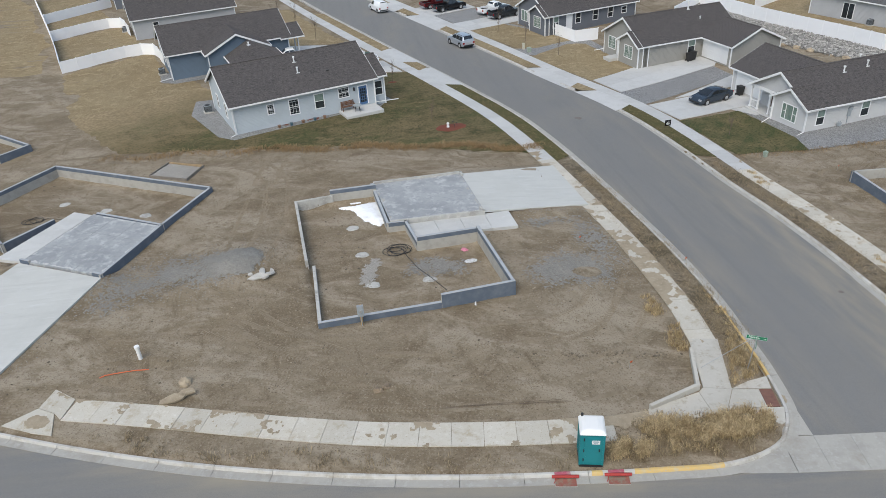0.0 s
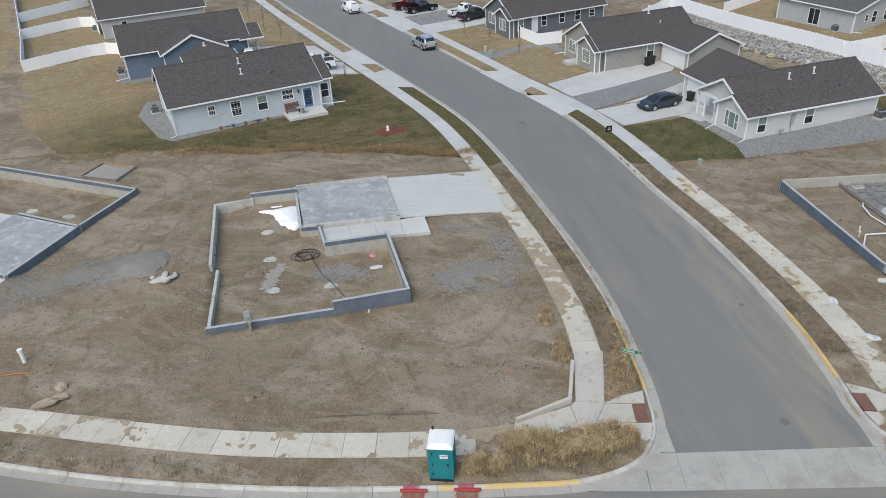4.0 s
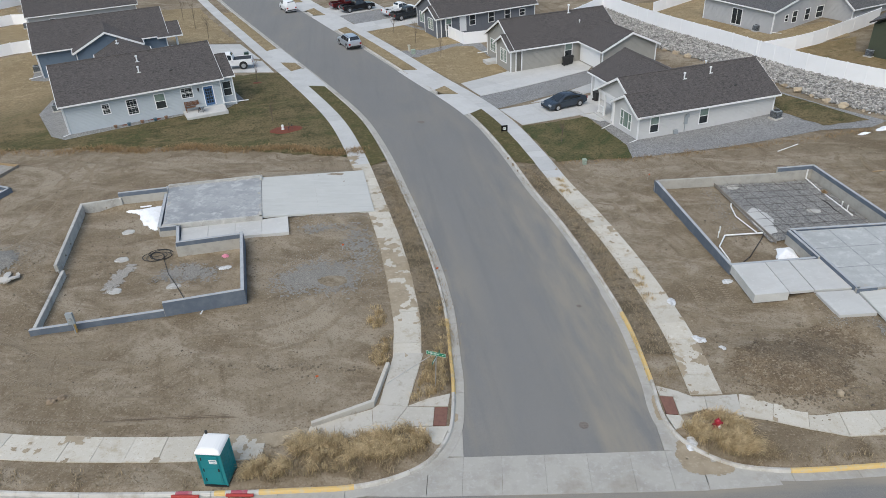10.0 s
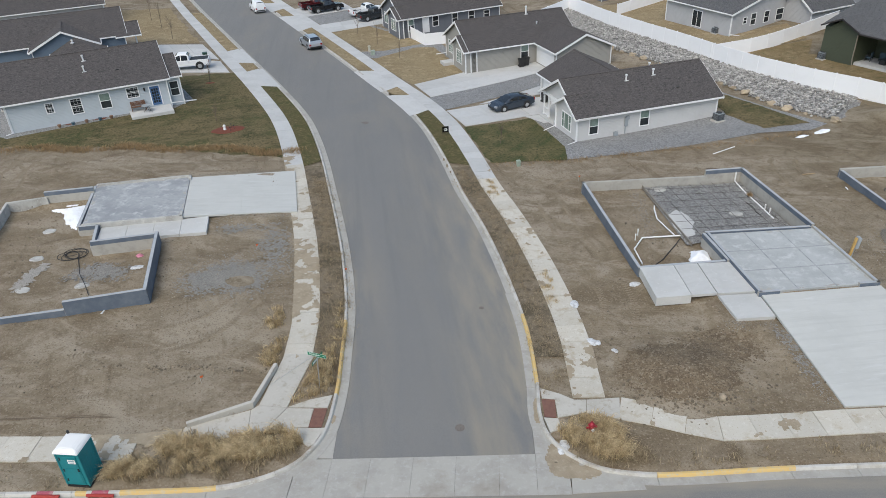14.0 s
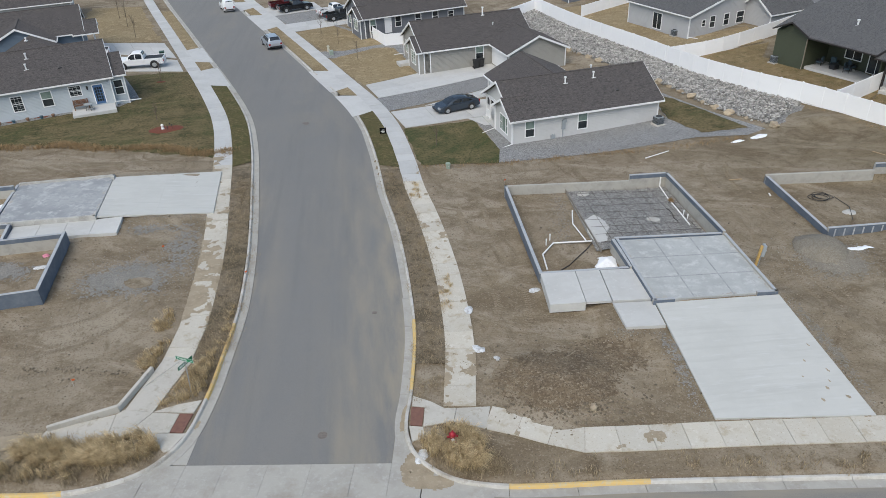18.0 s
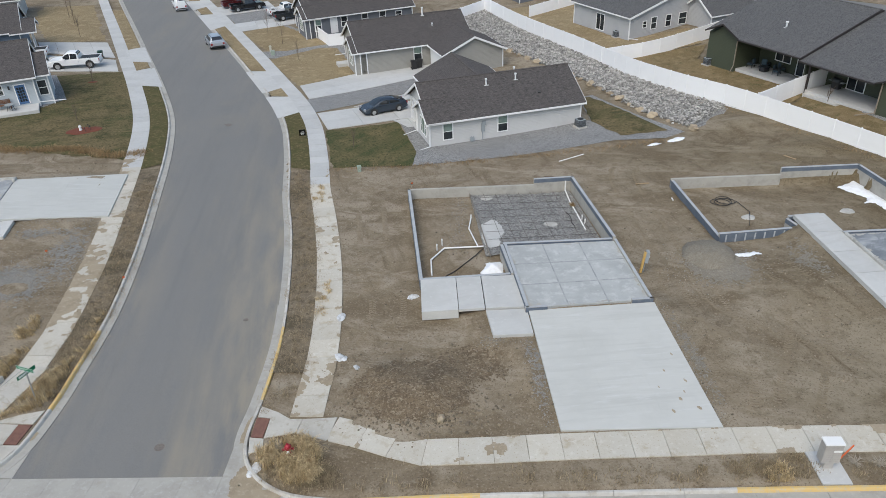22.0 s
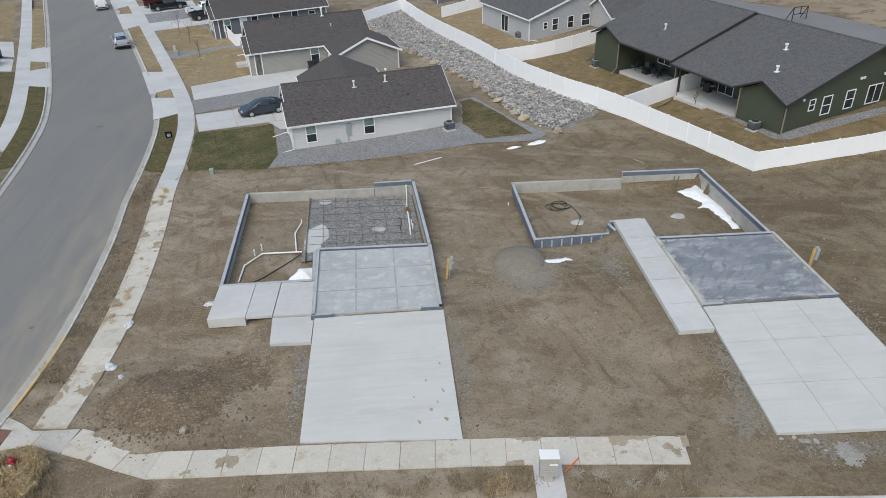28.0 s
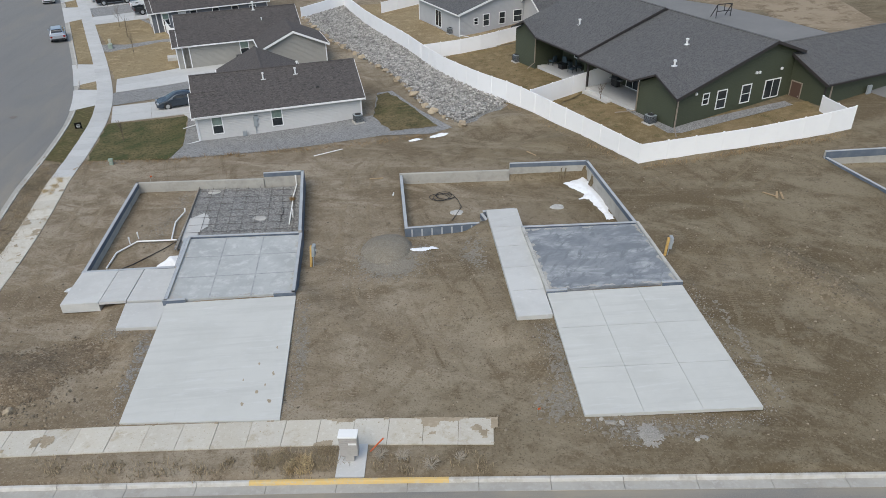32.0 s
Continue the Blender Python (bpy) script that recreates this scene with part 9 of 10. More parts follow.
for z0, z1 in ((0.3, 1.2), (1.3, 1.85)):
    part("door_panel", box(B(), -0.29, -0.562, z0, 0.33, -0.55, z1, 0.004), TEAL, d)
part("latch", box(B(), 0.3, -0.585, 1.05, 0.36, -0.55, 1.2), BLACK, d)
for z in (0.4, 1.0, 1.7):
    part("hinge", box(B(), -0.4, -0.57, z, -0.35, -0.52, z + 0.14), BLACK, d)
sg = part("decal", box(B(), -0.02, -0.57, 1.52, 0.34, -0.563, 1.76), PVC, d)
part("decal_bar", box(B(), 0.02, -0.5735, 1.64, 0.3, -0.5705, 1.72), TOILET_SIGN, d)
part("decal_bar", box(B(), 0.05, -0.5735, 1.56, 0.26, -0.5705, 1.6), TOILET_SIGN, d)
for x in (-0.53, 0.53):
    for y in (-0.5, 0.53):
        part("corner_rib", box(B(), x - 0.045, y - 0.045, 0.12, x + 0.045, y + 0.045, 2.1, 0.01), TEAL, t)
for k in range(4):
    y = -0.4 + k * 0.26
    for x in (-0.556, 0.556):
        part("side_rib", box(B(), x - 0.012, y, 0.25, x + 0.012, y + 0.06, 1.7), TEAL, t)
bm = B()
v = []
for z, hx, hy in ((2.08, 0.6, 0.61), (2.16, 0.6, 0.61), (2.27, 0.5, 0.52), (2.33, 0.28, 0.42)):
    v.append([bm.verts.new((sx * hx, sy * hy + 0.01, z)) for sx, sy in ((-1, -1), (1, -1), (1, 1), (-1, 1))])
for a, b in zip(v, v[1:]):
    for k in range(4):
        bm.faces.new((a[k], a[(k + 1) % 4], b[(k + 1) % 4], b[k]))
bm.faces.new(v[0]), bm.faces.new(v[-1])
bmesh.ops.recalc_face_normals(bm, faces=bm.faces)
bmesh.ops.bevel(bm, geom=bm.edges[:], offset=0.03, segments=2, affect="EDGES")
part("roof", bm, PVC, t, "white translucent plastic roof")
part("vent_pipe", cyl(B(), (-0.42, 0.5, 2.1), (-0.42, 0.5, 2.42), 0.06), BLACK, t)

# drain inlets with filter socks
for x in (-1.18, 1.27):
    y = float(np.interp(x, FRONT[:, 0], FRONT[:, 1]))
    e = thing("storm_drain", at(x, y - 0.55, 0, -0.07), "storm drain in the gutter under a faded red filter mat", "drain", "drains with filter socks")
    part("frame", box(B(), -0.5, -0.24, -0.06, 0.5, 0.22, 0.004), GUTTER, e)
    bm = B()
    bmesh.ops.create_grid(bm, x_segments=14, y_segments=6, size=0.5)
    for v in bm.verts:
        v.co = Vector((v.co.x * 0.98, v.co.y * 0.46, 0.02 - 0.012 * math.cos(v.co.x * 3) + 0.01 * noise.noise((v.co.x * 5 + x, v.co.y * 5, 1.0))))
    part("filter_mat", bm, REDMAT, e, "faded red filter mat with mud on it")
    e = thing("filter_sock", at(x, y - 0.2, 0, -0.02), "red mesh filter sock lying at the drain", "filter sock", "filter socks")
    part("sock", tube(B(), [(-0.62, -0.07, 0.03), (-0.4, -0.09, 0.06), (0, -0.1, 0.07), (0.4, -0.09, 0.06), (0.62, -0.06, 0.03)], 0.075, 10), REDFAB, e)
    part("strap", tube(B(), [(-0.45, -0.1, 0.1), (-0.5, -0.3, -0.03), (-0.56, -0.42, -0.03)], 0.018, 6), REDFAB, e)

# fire hydrant
e = thing("fire_hydrant", at(23.45, 27.75, 10, 0.02), "red fire hydrant with white caps in dry grass", "hydrant")
bm = cyl(B(), (0, 0, -0.1), (0, 0, 0.55), 0.12, sides=16)
cyl(bm, (0, 0, 0.0), (0, 0, 0.06), 0.19, sides=16)
cyl(bm, (0, 0, 0.52), (0, 0, 0.57), 0.17, sides=16)
part("barrel", bm, RED, e)
bm = B()
bmesh.ops.create_uvsphere(bm, u_segments=16, v_segments=8, radius=0.14, matrix=Matrix.Translation((0, 0, 0.58)))
cyl(bm, (0, 0, 0.7), (0, 0, 0.8), 0.035, sides=6)
part("bonnet", bm, RED, e)
for dx, dy, r_ in ((1, 0, 0.06), (-1, 0, 0.06), (0, -1, 0.085)):
    part("outlet", cyl(B(), (0.1 * dx, 0.1 * dy, 0.42), (0.2 * dx, 0.2 * dy, 0.42), r_ * 0.8), RED, e)
    part("outlet_cap", cyl(B(), (0.2 * dx, 0.2 * dy, 0.42), (0.26 * dx, 0.26 * dy, 0.42), r_, sides=8), PVC if dy else RED, e)
e = thing("cardboard_box", at(24.35, 27.35, 25, 0.12), "small open cardboard box lying in the grass", "box")
for dims in ((-0.2, -0.15, 0, 0.2, 0.15, 0.01), (-0.2, -0.15, 0.01, -0.19, 0.15, 0.22), (0.19, -0.15, 0.01, 0.2, 0.15, 0.22), (-0.19, -0.15, 0.01, 0.19, -0.14, 0.22), (-0.19, 0.14, 0.01, 0.19, 0.15, 0.22)):
    part("panel", box(B(), *dims), CARDBOARD, e)

# street name sign
e = thing("street_sign", at(9.6, 30.55, 0), "leaning street name sign with two green blades on a post", "sign")
lean = pose(0, 0, 0, 0, 3.5, 0)
bm = box(B(), -0.025, -0.025, -0.2, 0.025, 0.025, 2.05)
bm.transform(lean)
part("post", bm, STEEL, e)


def letters(text, size, m, mat, parent, name="lettering"):
    c = bpy.data.curves.new("letters", "FONT")
    c.body, c.size, c.align_x, c.align_y, c.extrude = text, size, "CENTER", "CENTER", 0.002
    ob = new("letters_source", c)
    bpy.context.view_layer.update()
    me = bpy.data.meshes.new_from_object(ob.evaluated_get(bpy.context.evaluated_depsgraph_get()))
    bpy.data.objects.remove(ob)
    me.transform(m)
    me.materials.clear()
    me.materials.append(mat)
    o = new(name, me)
    o.parent = parent
    return o


part("brace", cyl(B(), (-2.56, -0.08, 0.72 - G(9.6, 30.55)), (-0.02, 0.1, 2.12), 0.016, sides=8), STEEL, e, "thin steel brace down to the retaining wall")
m1 = lean @ pose(0, 0, 2.2, 90, 0, -14) @ Matrix.Scale(1.15, 4)
bm = box(B(), -0.46, -0.1, -0.006, 0.46, 0.1, 0.006, 0.004)
bm.transform(m1)
bl = part("name_blade", bm, SIGN_GREEN, e)
letters("Matador", 0.155, m1 @ pose(-0.1, 0.01, 0.008), SIGN_WHITE, bl)
letters("Ave", 0.08, m1 @ pose(0.34, 0.0, 0.008), SIGN_WHITE, bl)
bm = B()
for x0, y0, x1, y1 in ((-0.45, 0.088, 0.45, 0.096), (-0.45, -0.096, 0.45, -0.088), (-0.456, -0.09, -0.448, 0.09), (0.448, -0.09, 0.456, 0.09)):
    box(bm, x0, y0, 0.006, x1, y1, 0.009)
bm.transform(m1)
part("blade_border", bm, SIGN_WHITE, bl)
m2 = lean @ pose(0, 0, 1.96, 90, 0, 72) @ Matrix.Scale(1.15, 4)
bm = box(B(), -0.46, -0.1, -0.006, 0.46, 0.1, 0.006, 0.004)
bm.transform(m2)
bl = part("name_blade", bm, SIGN_GREEN, e)
for sz in (0.0065, -0.0095):
    for x0, x1 in ((-0.38, -0.28), (-0.26, -0.18), (-0.16, -0.06), (-0.04, 0.04), (0.06, 0.14)):
        bm = box(B(), x0, -0.05, sz, x1, 0.06, sz + 0.003)
        bm.transform(m2)
        part("letter_bar", bm, SIGN_WHITE, bl)
bm = box(B(), -0.03, -0.03, 2.06, 0.03, 0.03, 2.1)
bm.transform(lean)
part("bracket", bm, STEEL, e)

# utility boxes
PEDESTAL = material("beige_utility_plastic", (0.5, 0.47, 0.38), 0.6)
PED_GREEN = material("pale_green_utility_plastic", (0.3, 0.36, 0.3), 0.6)


def pedestal(x, y, mat, label, w=0.32, h=0.75, up=0.0):
    e = thing("utility_pedestal", at(x, y, 20, up), label, "utility box", "utility pedestals")
    part("body", box(B(), -w / 2, -w / 2, -0.1, w / 2, w / 2, h, 0.02), mat, e)
    part("cap", box(B(), -w / 2 - 0.03, -w / 2 - 0.03, h - 0.16, w / 2 + 0.03, w / 2 + 0.03, h + 0.04, 0.03), mat, e)
    part("lock", box(B(), -0.03, -w / 2 - 0.02, h * 0.45, 0.03, -w / 2, h * 0.55), STEEL, e)
    return e


panelled("mailbox_pad", [(46.95, 26.78, G(47, 26.8) + 0.06), (48.2, 26.82, G(48.2, 26.8) + 0.06), (48.1, 28.7, G(48.1, 28.7) + 0.07), (46.85, 28.62, G(46.9, 28.6) + 0.07)], 1, 1, "small concrete pad under the cluster mailbox", CLEAN_WALK, 0.25, "pad")
MAILGREY = material("pale_grey_powder_coat", (0.4, 0.38, 0.36), 0.5, spots=[(0.3, 0.45, 0.7, (0.35, 0.33, 0.31), 4)])
e = thing("cluster_mailbox", pose(47.45, 27.85, G(47.5, 27.9) + 0.065, 0, 0, 2), "pale grey cluster mailbox cabinet on a pedestal", "mailbox")
part("pedestal", box(B(), -0.2, -0.2, 0, 0.2, 0.2, 0.35, 0.015), MAILGREY, e)
part("cabinet", box(B(), -0.39, -0.23, 0.35, 0.39, 0.23, 1.42, 0.012), MAILGREY, e)
part("roof", box(B(), -0.42, -0.26, 1.42, 0.42, 0.26, 1.5, 0.02), PVC, e, "white cabinet top")
for c_ in range(2):
    for r_ in range(8):
        part("mailbox_door", box(B(), -0.365 + c_ * 0.37, -0.243, 0.39 + r_ * 0.127, -0.01 + c_ * 0.37, -0.231, 0.5 + r_ * 0.127, 0.003), PVC if (c_, r_) == (1, 5) else MAILGREY, e)
e = thing("marker_stake", pose(48.25, 28.3, G(48.2, 28.3), 0, 48, 25), "leaning red marker stake beside the mailbox", "stake")
part("stake", box(B(), -0.02, -0.03, -0.3, 0.02, 0.03, 0.85), ORANGE, e)
TWIG = material("bleached_twigs", (0.36, 0.32, 0.26), 0.9)
for k, (x, y, r0) in enumerate(((48.75, 28.0, 0.42), (49.7, 27.9, 0.42), (51.0, 27.45, 0.45), (52.2, 27.9, 0.35))):
    rt = random.Random(500 + k)
    bm = B()
    for _ in range(46):
        a, b_, q_ = rt.uniform(0, 6.28), rt.uniform(0.1, 1.2), r0 * rt.uniform(0.5, 1.0)
        m_ = Vector((q_ * 0.5 * math.cos(a), q_ * 0.5 * math.sin(a), 0.08 + q_ * 0.5 * math.sin(b_)))
        cyl(bm, (0, 0, 0.02), m_, 0.009, 0.007, 4)
        for _ in range(2):
            a2 = a + rt.uniform(-0.9, 0.9)
            cyl(bm, m_, m_ + Vector((math.cos(a2) * q_ * 0.55, math.sin(a2) * q_ * 0.55, rt.uniform(-0.05, 0.12))), 0.007, 0.003, 4)
    o = part("dead_bush", bm, TWIG)
    o.matrix_basis = at(x, y, 0, 0.02)
    tagged(o, "low bleached dead bush on the verge", "weed", "dead bushes on the verge")
pedestal(21.1, 60.6, PED_GREEN, "pale green utility pedestal on the lot line", 0.3, 0.5)
pedestal(1.7, 101.3, PEDESTAL, "pale utility pedestal in the gravel strip", 0.3, 0.85)
pedestal(2.4, 99.9, PED_GREEN, "green transformer box in the gravel strip", 0.5, 0.6)


def real_sign(x, y):
    e = thing("yard_sign", at(x, y, 14) @ Matrix.Scale(0.72, 4), "black yard sign on a thin metal stand", "sign")
    part("board", box(B(), -0.45, -0.015, 0.35, 0.45, 0.015, 1.2), PAINT_BLACK, e)
    for sx in (-0.42, 0.42):
        part("leg", cyl(B(), (sx, 0.02, -0.1), (sx, 0.02, 1.2), 0.015), BLACK, e)
    for x0, x1, z in ((-0.18, 0.18, 0.85), (-0.25, 0.25, 0.68), (-0.2, 0.2, 0.55)):
        part("text_bar", box(B(), x0, -0.02, z, x1, -0.0155, z + 0.06), SIGN_WHITE, e)


real_sign(14.2, 68.5)
# manhole covers in the roads
IRON = material("manhole_iron", (0.19, 0.162, 0.142), 0.8, 0.1, spots=[(0.1, 0.45, 0.6, (0.13, 0.115, 0.105), 3)])
for x, y, r_ in ((17.1, 28.0, 0.24), (18.05, 38.3, 0.16), (5.6, 71.7, 0.42)):
    e = thing("manhole_cover", at(x, y, 0, -0.088), "round iron manhole cover set in the asphalt", "manhole cover", "manhole covers")
    part("lid", cyl(B(), (0, 0, -0.06), (0, 0, 0.016), r_, sides=28), IRON, e)
    part("rim", cyl(B(), (0, 0, -0.06), (0, 0, 0.01), r_ * 1.18, sides=28), ASPHALT, e)


# ---- things of the building lots ----
def meter_post(x, y, z, label, h=1.5, lean=0.0, yaw=0):
    e = thing("meter_post", pose(x, y, z, 0, lean, yaw), label, "post", "meter posts")
    part("post", box(B(), -0.07, -0.07, -0.3, 0.07, 0.07, h, 0.006), YWOOD, e)
    part("meter_box", box(B(), 0.07, -0.2, h - 0.7, 0.26, 0.2, h + 0.08, 0.01), GREYBOX, e)
    part("meter", cyl(B(), (0.24, 0, h - 0.3), (0.33, 0, h - 0.3), 0.09, sides=14), STEEL, e)
    part("conduit", cyl(B(), (0.15, 0, -0.3), (0.15, 0, h - 0.62), 0.03), GREYBOX, e)
    return e


meter_post(42.2, 43.85, 0.1, "yellow timber post with a grey meter box", 1.5, 6)
meter_post(64.3, 44.2, 0.75, "yellow timber post with a grey meter box", 1.5, 4)
meter_post(-12.3, 34.95, 0.62, "yellow timber post with a grey meter box", 1.6, 0, -80)


def pipe(name, pts, r, mat, label, category="pipe"):
    return tagged(part(name, tube(B(), [Vector(p) for p in pts], r, 10), mat), label, category)


z = -0.13
pipe("drain_pipe", [(28.8, 43.6, -0.15), (28.6, 45.5, -0.12), (29.4, 47.0, -0.1), (32.1, 47.2, -0.05)], 0.055, PVC, "white plastic drain pipe laid on the earth")
pipe("drain_pipe", [(31.7, 47.3, -0.06), (31.0, 49.8, -0.1), (31.1, 51.4, -0.1), (31.1, 51.45, 0.15)], 0.05, PVC, "white plastic drain pipe beside the gravel bed")
pipe("drain_pipe", [(38.4, 55.95, 0.75), (38.4, 55.95, -0.05), (38.65, 53.7, -0.06), (38.95, 52.1, -0.06), (39.35, 49.6, -0.06)], 0.055, PVC, "white plastic drain pipe with a riser at the wall")
for x, y in ((39.25, 51.2), (39.4, 50.6), (28.9, 46.9), (29.2, 47.6)):
    e = thing("pipe_riser", pose(x, y, -0.14), "short upright white pipe stub", "pipe", "pipe risers")
    part("pipe", cyl(B(), (0, 0, -0.1), (0, 0, 0.38), 0.04), PVC, e)
    part("coupling", cyl(B(), (0, 0, 0.3), (0, 0, 0.42), 0.055), PVC, e)
pipe("hose", [(38.2, 52.3, -0.1), (38.42, 51.8, -0.1), (38.5, 51.2, -0.1), (38.45, 50.7, -0.1), (38.65, 50.3, -0.1)], 0.025, BLACK, "short black hose on the gravel bed", "hose")
pipe("hose", [(29.7, 43.6, -0.2), (30.3, 44.2, -0.18), (31.0, 45.3, -0.18), (31.6, 46.2, -0.16), (32.1, 47.0, -0.1)], 0.03, BLACK, "black hose lying on the earth", "hose")
# form board and steel mesh on the gravel
e = thing("form_board", Matrix.Identity(4), "grey timber form board along the gravel bed", "board")
board("board", e, (30.8, 55.6, -0.06), (32.6, 45.9, -0.06), 0.05, 0.24, GREYWOOD)
REBAR = material("rusty_rebar", (0.09, 0.075, 0.065), 0.8, 0.3)
OLD_ROD = material("muddy_steel_rod", (0.13, 0.1, 0.075), 0.9)
for ax, ay, bx, by in ((-7.1, 27.5, -0.5, 28.0), (-6.5, 27.62, -0.8, 28.1), (-5.6, 27.66, -0.3, 27.92)):
    e = thing("steel_rod", Matrix.Identity(4), "thin muddy steel rod lying on the earth", "rod", "rods on the earth")
    part("bar", cyl(B(), (ax, ay, float(earth(ax, ay)) + 0.03), (bx, by, float(earth(bx, by)) + 0.03), 0.01, sides=6), OLD_ROD, e)
e = thing("steel_mesh", Matrix.Identity(4), "grid of dark reinforcing bars over crushed gravel", "reinforcing mesh")
c00, c10, c11, c01 = (Vector(p) for p in ((32.75, 46.6, -0.05), (40.4, 47.6, -0.05), (38.7, 55.9, -0.05), (31.0, 55.4, -0.05)))
for k in range(1, 9):
    u = k / 8.4
    part("bar", cyl(B(), c00.lerp(c10, u), c01.lerp(c11, u), 0.012, sides=6), REBAR, e)
for k in range(8):
    u = (k + 0.4) / 8.2
    part("bar", cyl(B(), c00.lerp(c01, u) + Vector((0, 0, 0.03)), c10.lerp(c11, u) + Vector((0, 0, 0.03)), 0.012, sides=6), REBAR, e)


def coil(x, y, z, r, turns, tail, label):
    pts = []
    for k in range(int(turns * 16)):
        a = k / 16 * 2 * math.pi
        q = r * (1 + 0.1 * math.sin(k * 0.23))
        pts.append(Vector((x + 0.3 * math.sin(k / 16 * 2.1) + q * math.cos(a), y + 0.25 * math.cos(k / 16 * 1.3) + q * 0.8 * math.sin(a), z + 0.03 + 0.012 * k / 8)))
    pts += [Vector((px, py, z + 0.03)) for px, py in tail]
    tagged(part("hose", tube(B(), pts, 0.022, 6), BLACK), label, "hose")


coil(50.0, 53.9, -0.03, 0.68, 4, [(51.2, 53.4), (51.5, 52.3), (51.2, 51.2), (50.9, 50.2)], "coiled black hose on the earth")
coil(-42.6, 51.2, 0.02, 0.6, 3, [(-41.6, 51.6), (-40.2, 51.4)], "coiled black hose on the earth")
coil(-11.0, 44.0, 0.52, 0.75, 5, [(-10.2, 43.2), (-9.3, 41.6), (-8.2, 40.2), (-7.2, 38.8)], "coiled black hose with a long tail")
for x, y, z_ in ((-5.3, 36.98, 0.75), (52.4, 47.85, 0.55), (46.3, 54.1, 0.15), (53.2, 48.2, 0.7)):
    e = thing("wall_pipe", pose(x, y, z_, 90, 0, 0), "white pipe stub sticking out of a foundation", "pipe", "wall pipes")
    part("pipe", cyl(B(), (0, 0, -0.1), (0, 0, 0.25), 0.05), PVC, e)
    part("cap", cyl(B(), (0, 0, 0.2), (0, 0, 0.28), 0.06), PVC, e)
e = thing("well_pipe", at(-25.3, 32.2, 0), "upright white well pipe with a cap", "pipe")
part("pipe", cyl(B(), (0, 0, -0.3), (0, 0, 0.85), 0.12), PVC, e)
part("cap", cyl(B(), (0, 0, 0.8), (0, 0, 0.95), 0.155), PVC, e)
pipe("conduit", [(-27.1, 30.6, G(-27.1, 30.6)), (-26.8, 30.7, G(-26.8, 30.7) + 0.08), (-26.1, 30.85, G(-26.1, 30.9) + 0.1), (-25.2, 31.05, G(-25.2, 31) + 0.08), (-24.4, 31.2, G(-24.4, 31.2))], 0.03, ORANGE, "orange plastic conduit lying on the earth")
pipe("metal_pipe", [(38.4, 62.2, G(38.4, 62.2) + 0.06), (40.65, 63.6, G(40.6, 63.6) + 0.06)], 0.045, PVC, "long pale pipe lying on the earth")
for x, y, r_ in ((73.0, 51.5, -40), (73.4, 51.4, 70), (73.7, 51.3, 80), (-22.6, 39.4, 40), (44.6, 57.0, 10), (57.0, 60.5, 130)):
    e = thing("timber_scrap", at(x, y, r_, 0.03), "scrap of weathered timber on the earth", "timber", "timber scraps")
    part("board", box(B(), -0.55, -0.07, 0, 0.55, 0.07, 0.04, 0.005), WOOD, e)
pipe("dead_branch", [(36.9, 58.8, -0.2), (37.5, 58.75, -0.16), (38.0, 58.6, -0.2)], 0.03, BARK, "dark dead stick on the earth", "stick")
for x, y in ((55.7, 30.5), (26.0, 57.2), (9.0, 41.6), (3.2, 30.6), (2.2, 44.5)):
    e = thing("marker_flag", at(x, y, 30), "small orange marker flag on a wire", "flag", "marker flags")
    part("wire", cyl(B(), (0, 0, -0.1), (0, 0, 0.5), 0.006, sides=5), STEEL, e)
    part("flag", box(B(), 0, -0.003, 0.38, 0.16, 0.003, 0.5), ORANGE, e)
patch("litter", -6.1, 43.9, 0.28, 0.2, 0.5, PINK, "crumpled pink plastic litter", "litter", 71, 0.09, 0.5)
# tumbleweed
bm = B()
rt = random.Random(3)
for _ in range(90):
    a, b_, r_ = rt.uniform(0, 6.28), rt.uniform(-0.3, 1.5), rt.uniform(0.2, 0.36)
    p = Vector((0.08 * math.cos(a), 0.08 * math.sin(a), 0.12))
    q = Vector((r_ * math.cos(a) * math.cos(b_), r_ * math.sin(a) * math.cos(b_), 0.18 + r_ * math.sin(b_) * 0.8))
    cyl(bm, p, q, 0.012, 0.006, 4)
o = part("tumbleweed", bm, GRASS_RUST)
o.matrix_basis = pose(38.72, 53.2, -0.12)
tagged(o, "dry brown tumbleweed caught on the pipe", "weed")
# formwork of a small slab
poly_blot("gravel_pad", [(-35.2, 58.5), (-31.4, 57.25), (-30.8, 59.95), (-34.4, 61.1)], GRAVEL_PALE, "pale gravel fill inside the timber forms", "gravel", 77, G(-33, 59.2) + 0.06, 0.02, 0, 0.1, kind="stuff")
e = thing("slab_formwork", Matrix.Identity(4), "small earth pad framed by timber forms", "formwork")
C_ = [(-35.3, 58.4), (-31.3, 57.1), (-30.7, 60.0), (-34.5, 61.2)]
for a, b in zip(C_, C_[1:] + C_[:1]):
    board("form", e, (*a, G(*a) + 0.12), (*b, G(*b) + 0.12), 0.05, 0.26, WOOD if b[1] > 60 and a[1] > 59.5 else GREYWOOD)


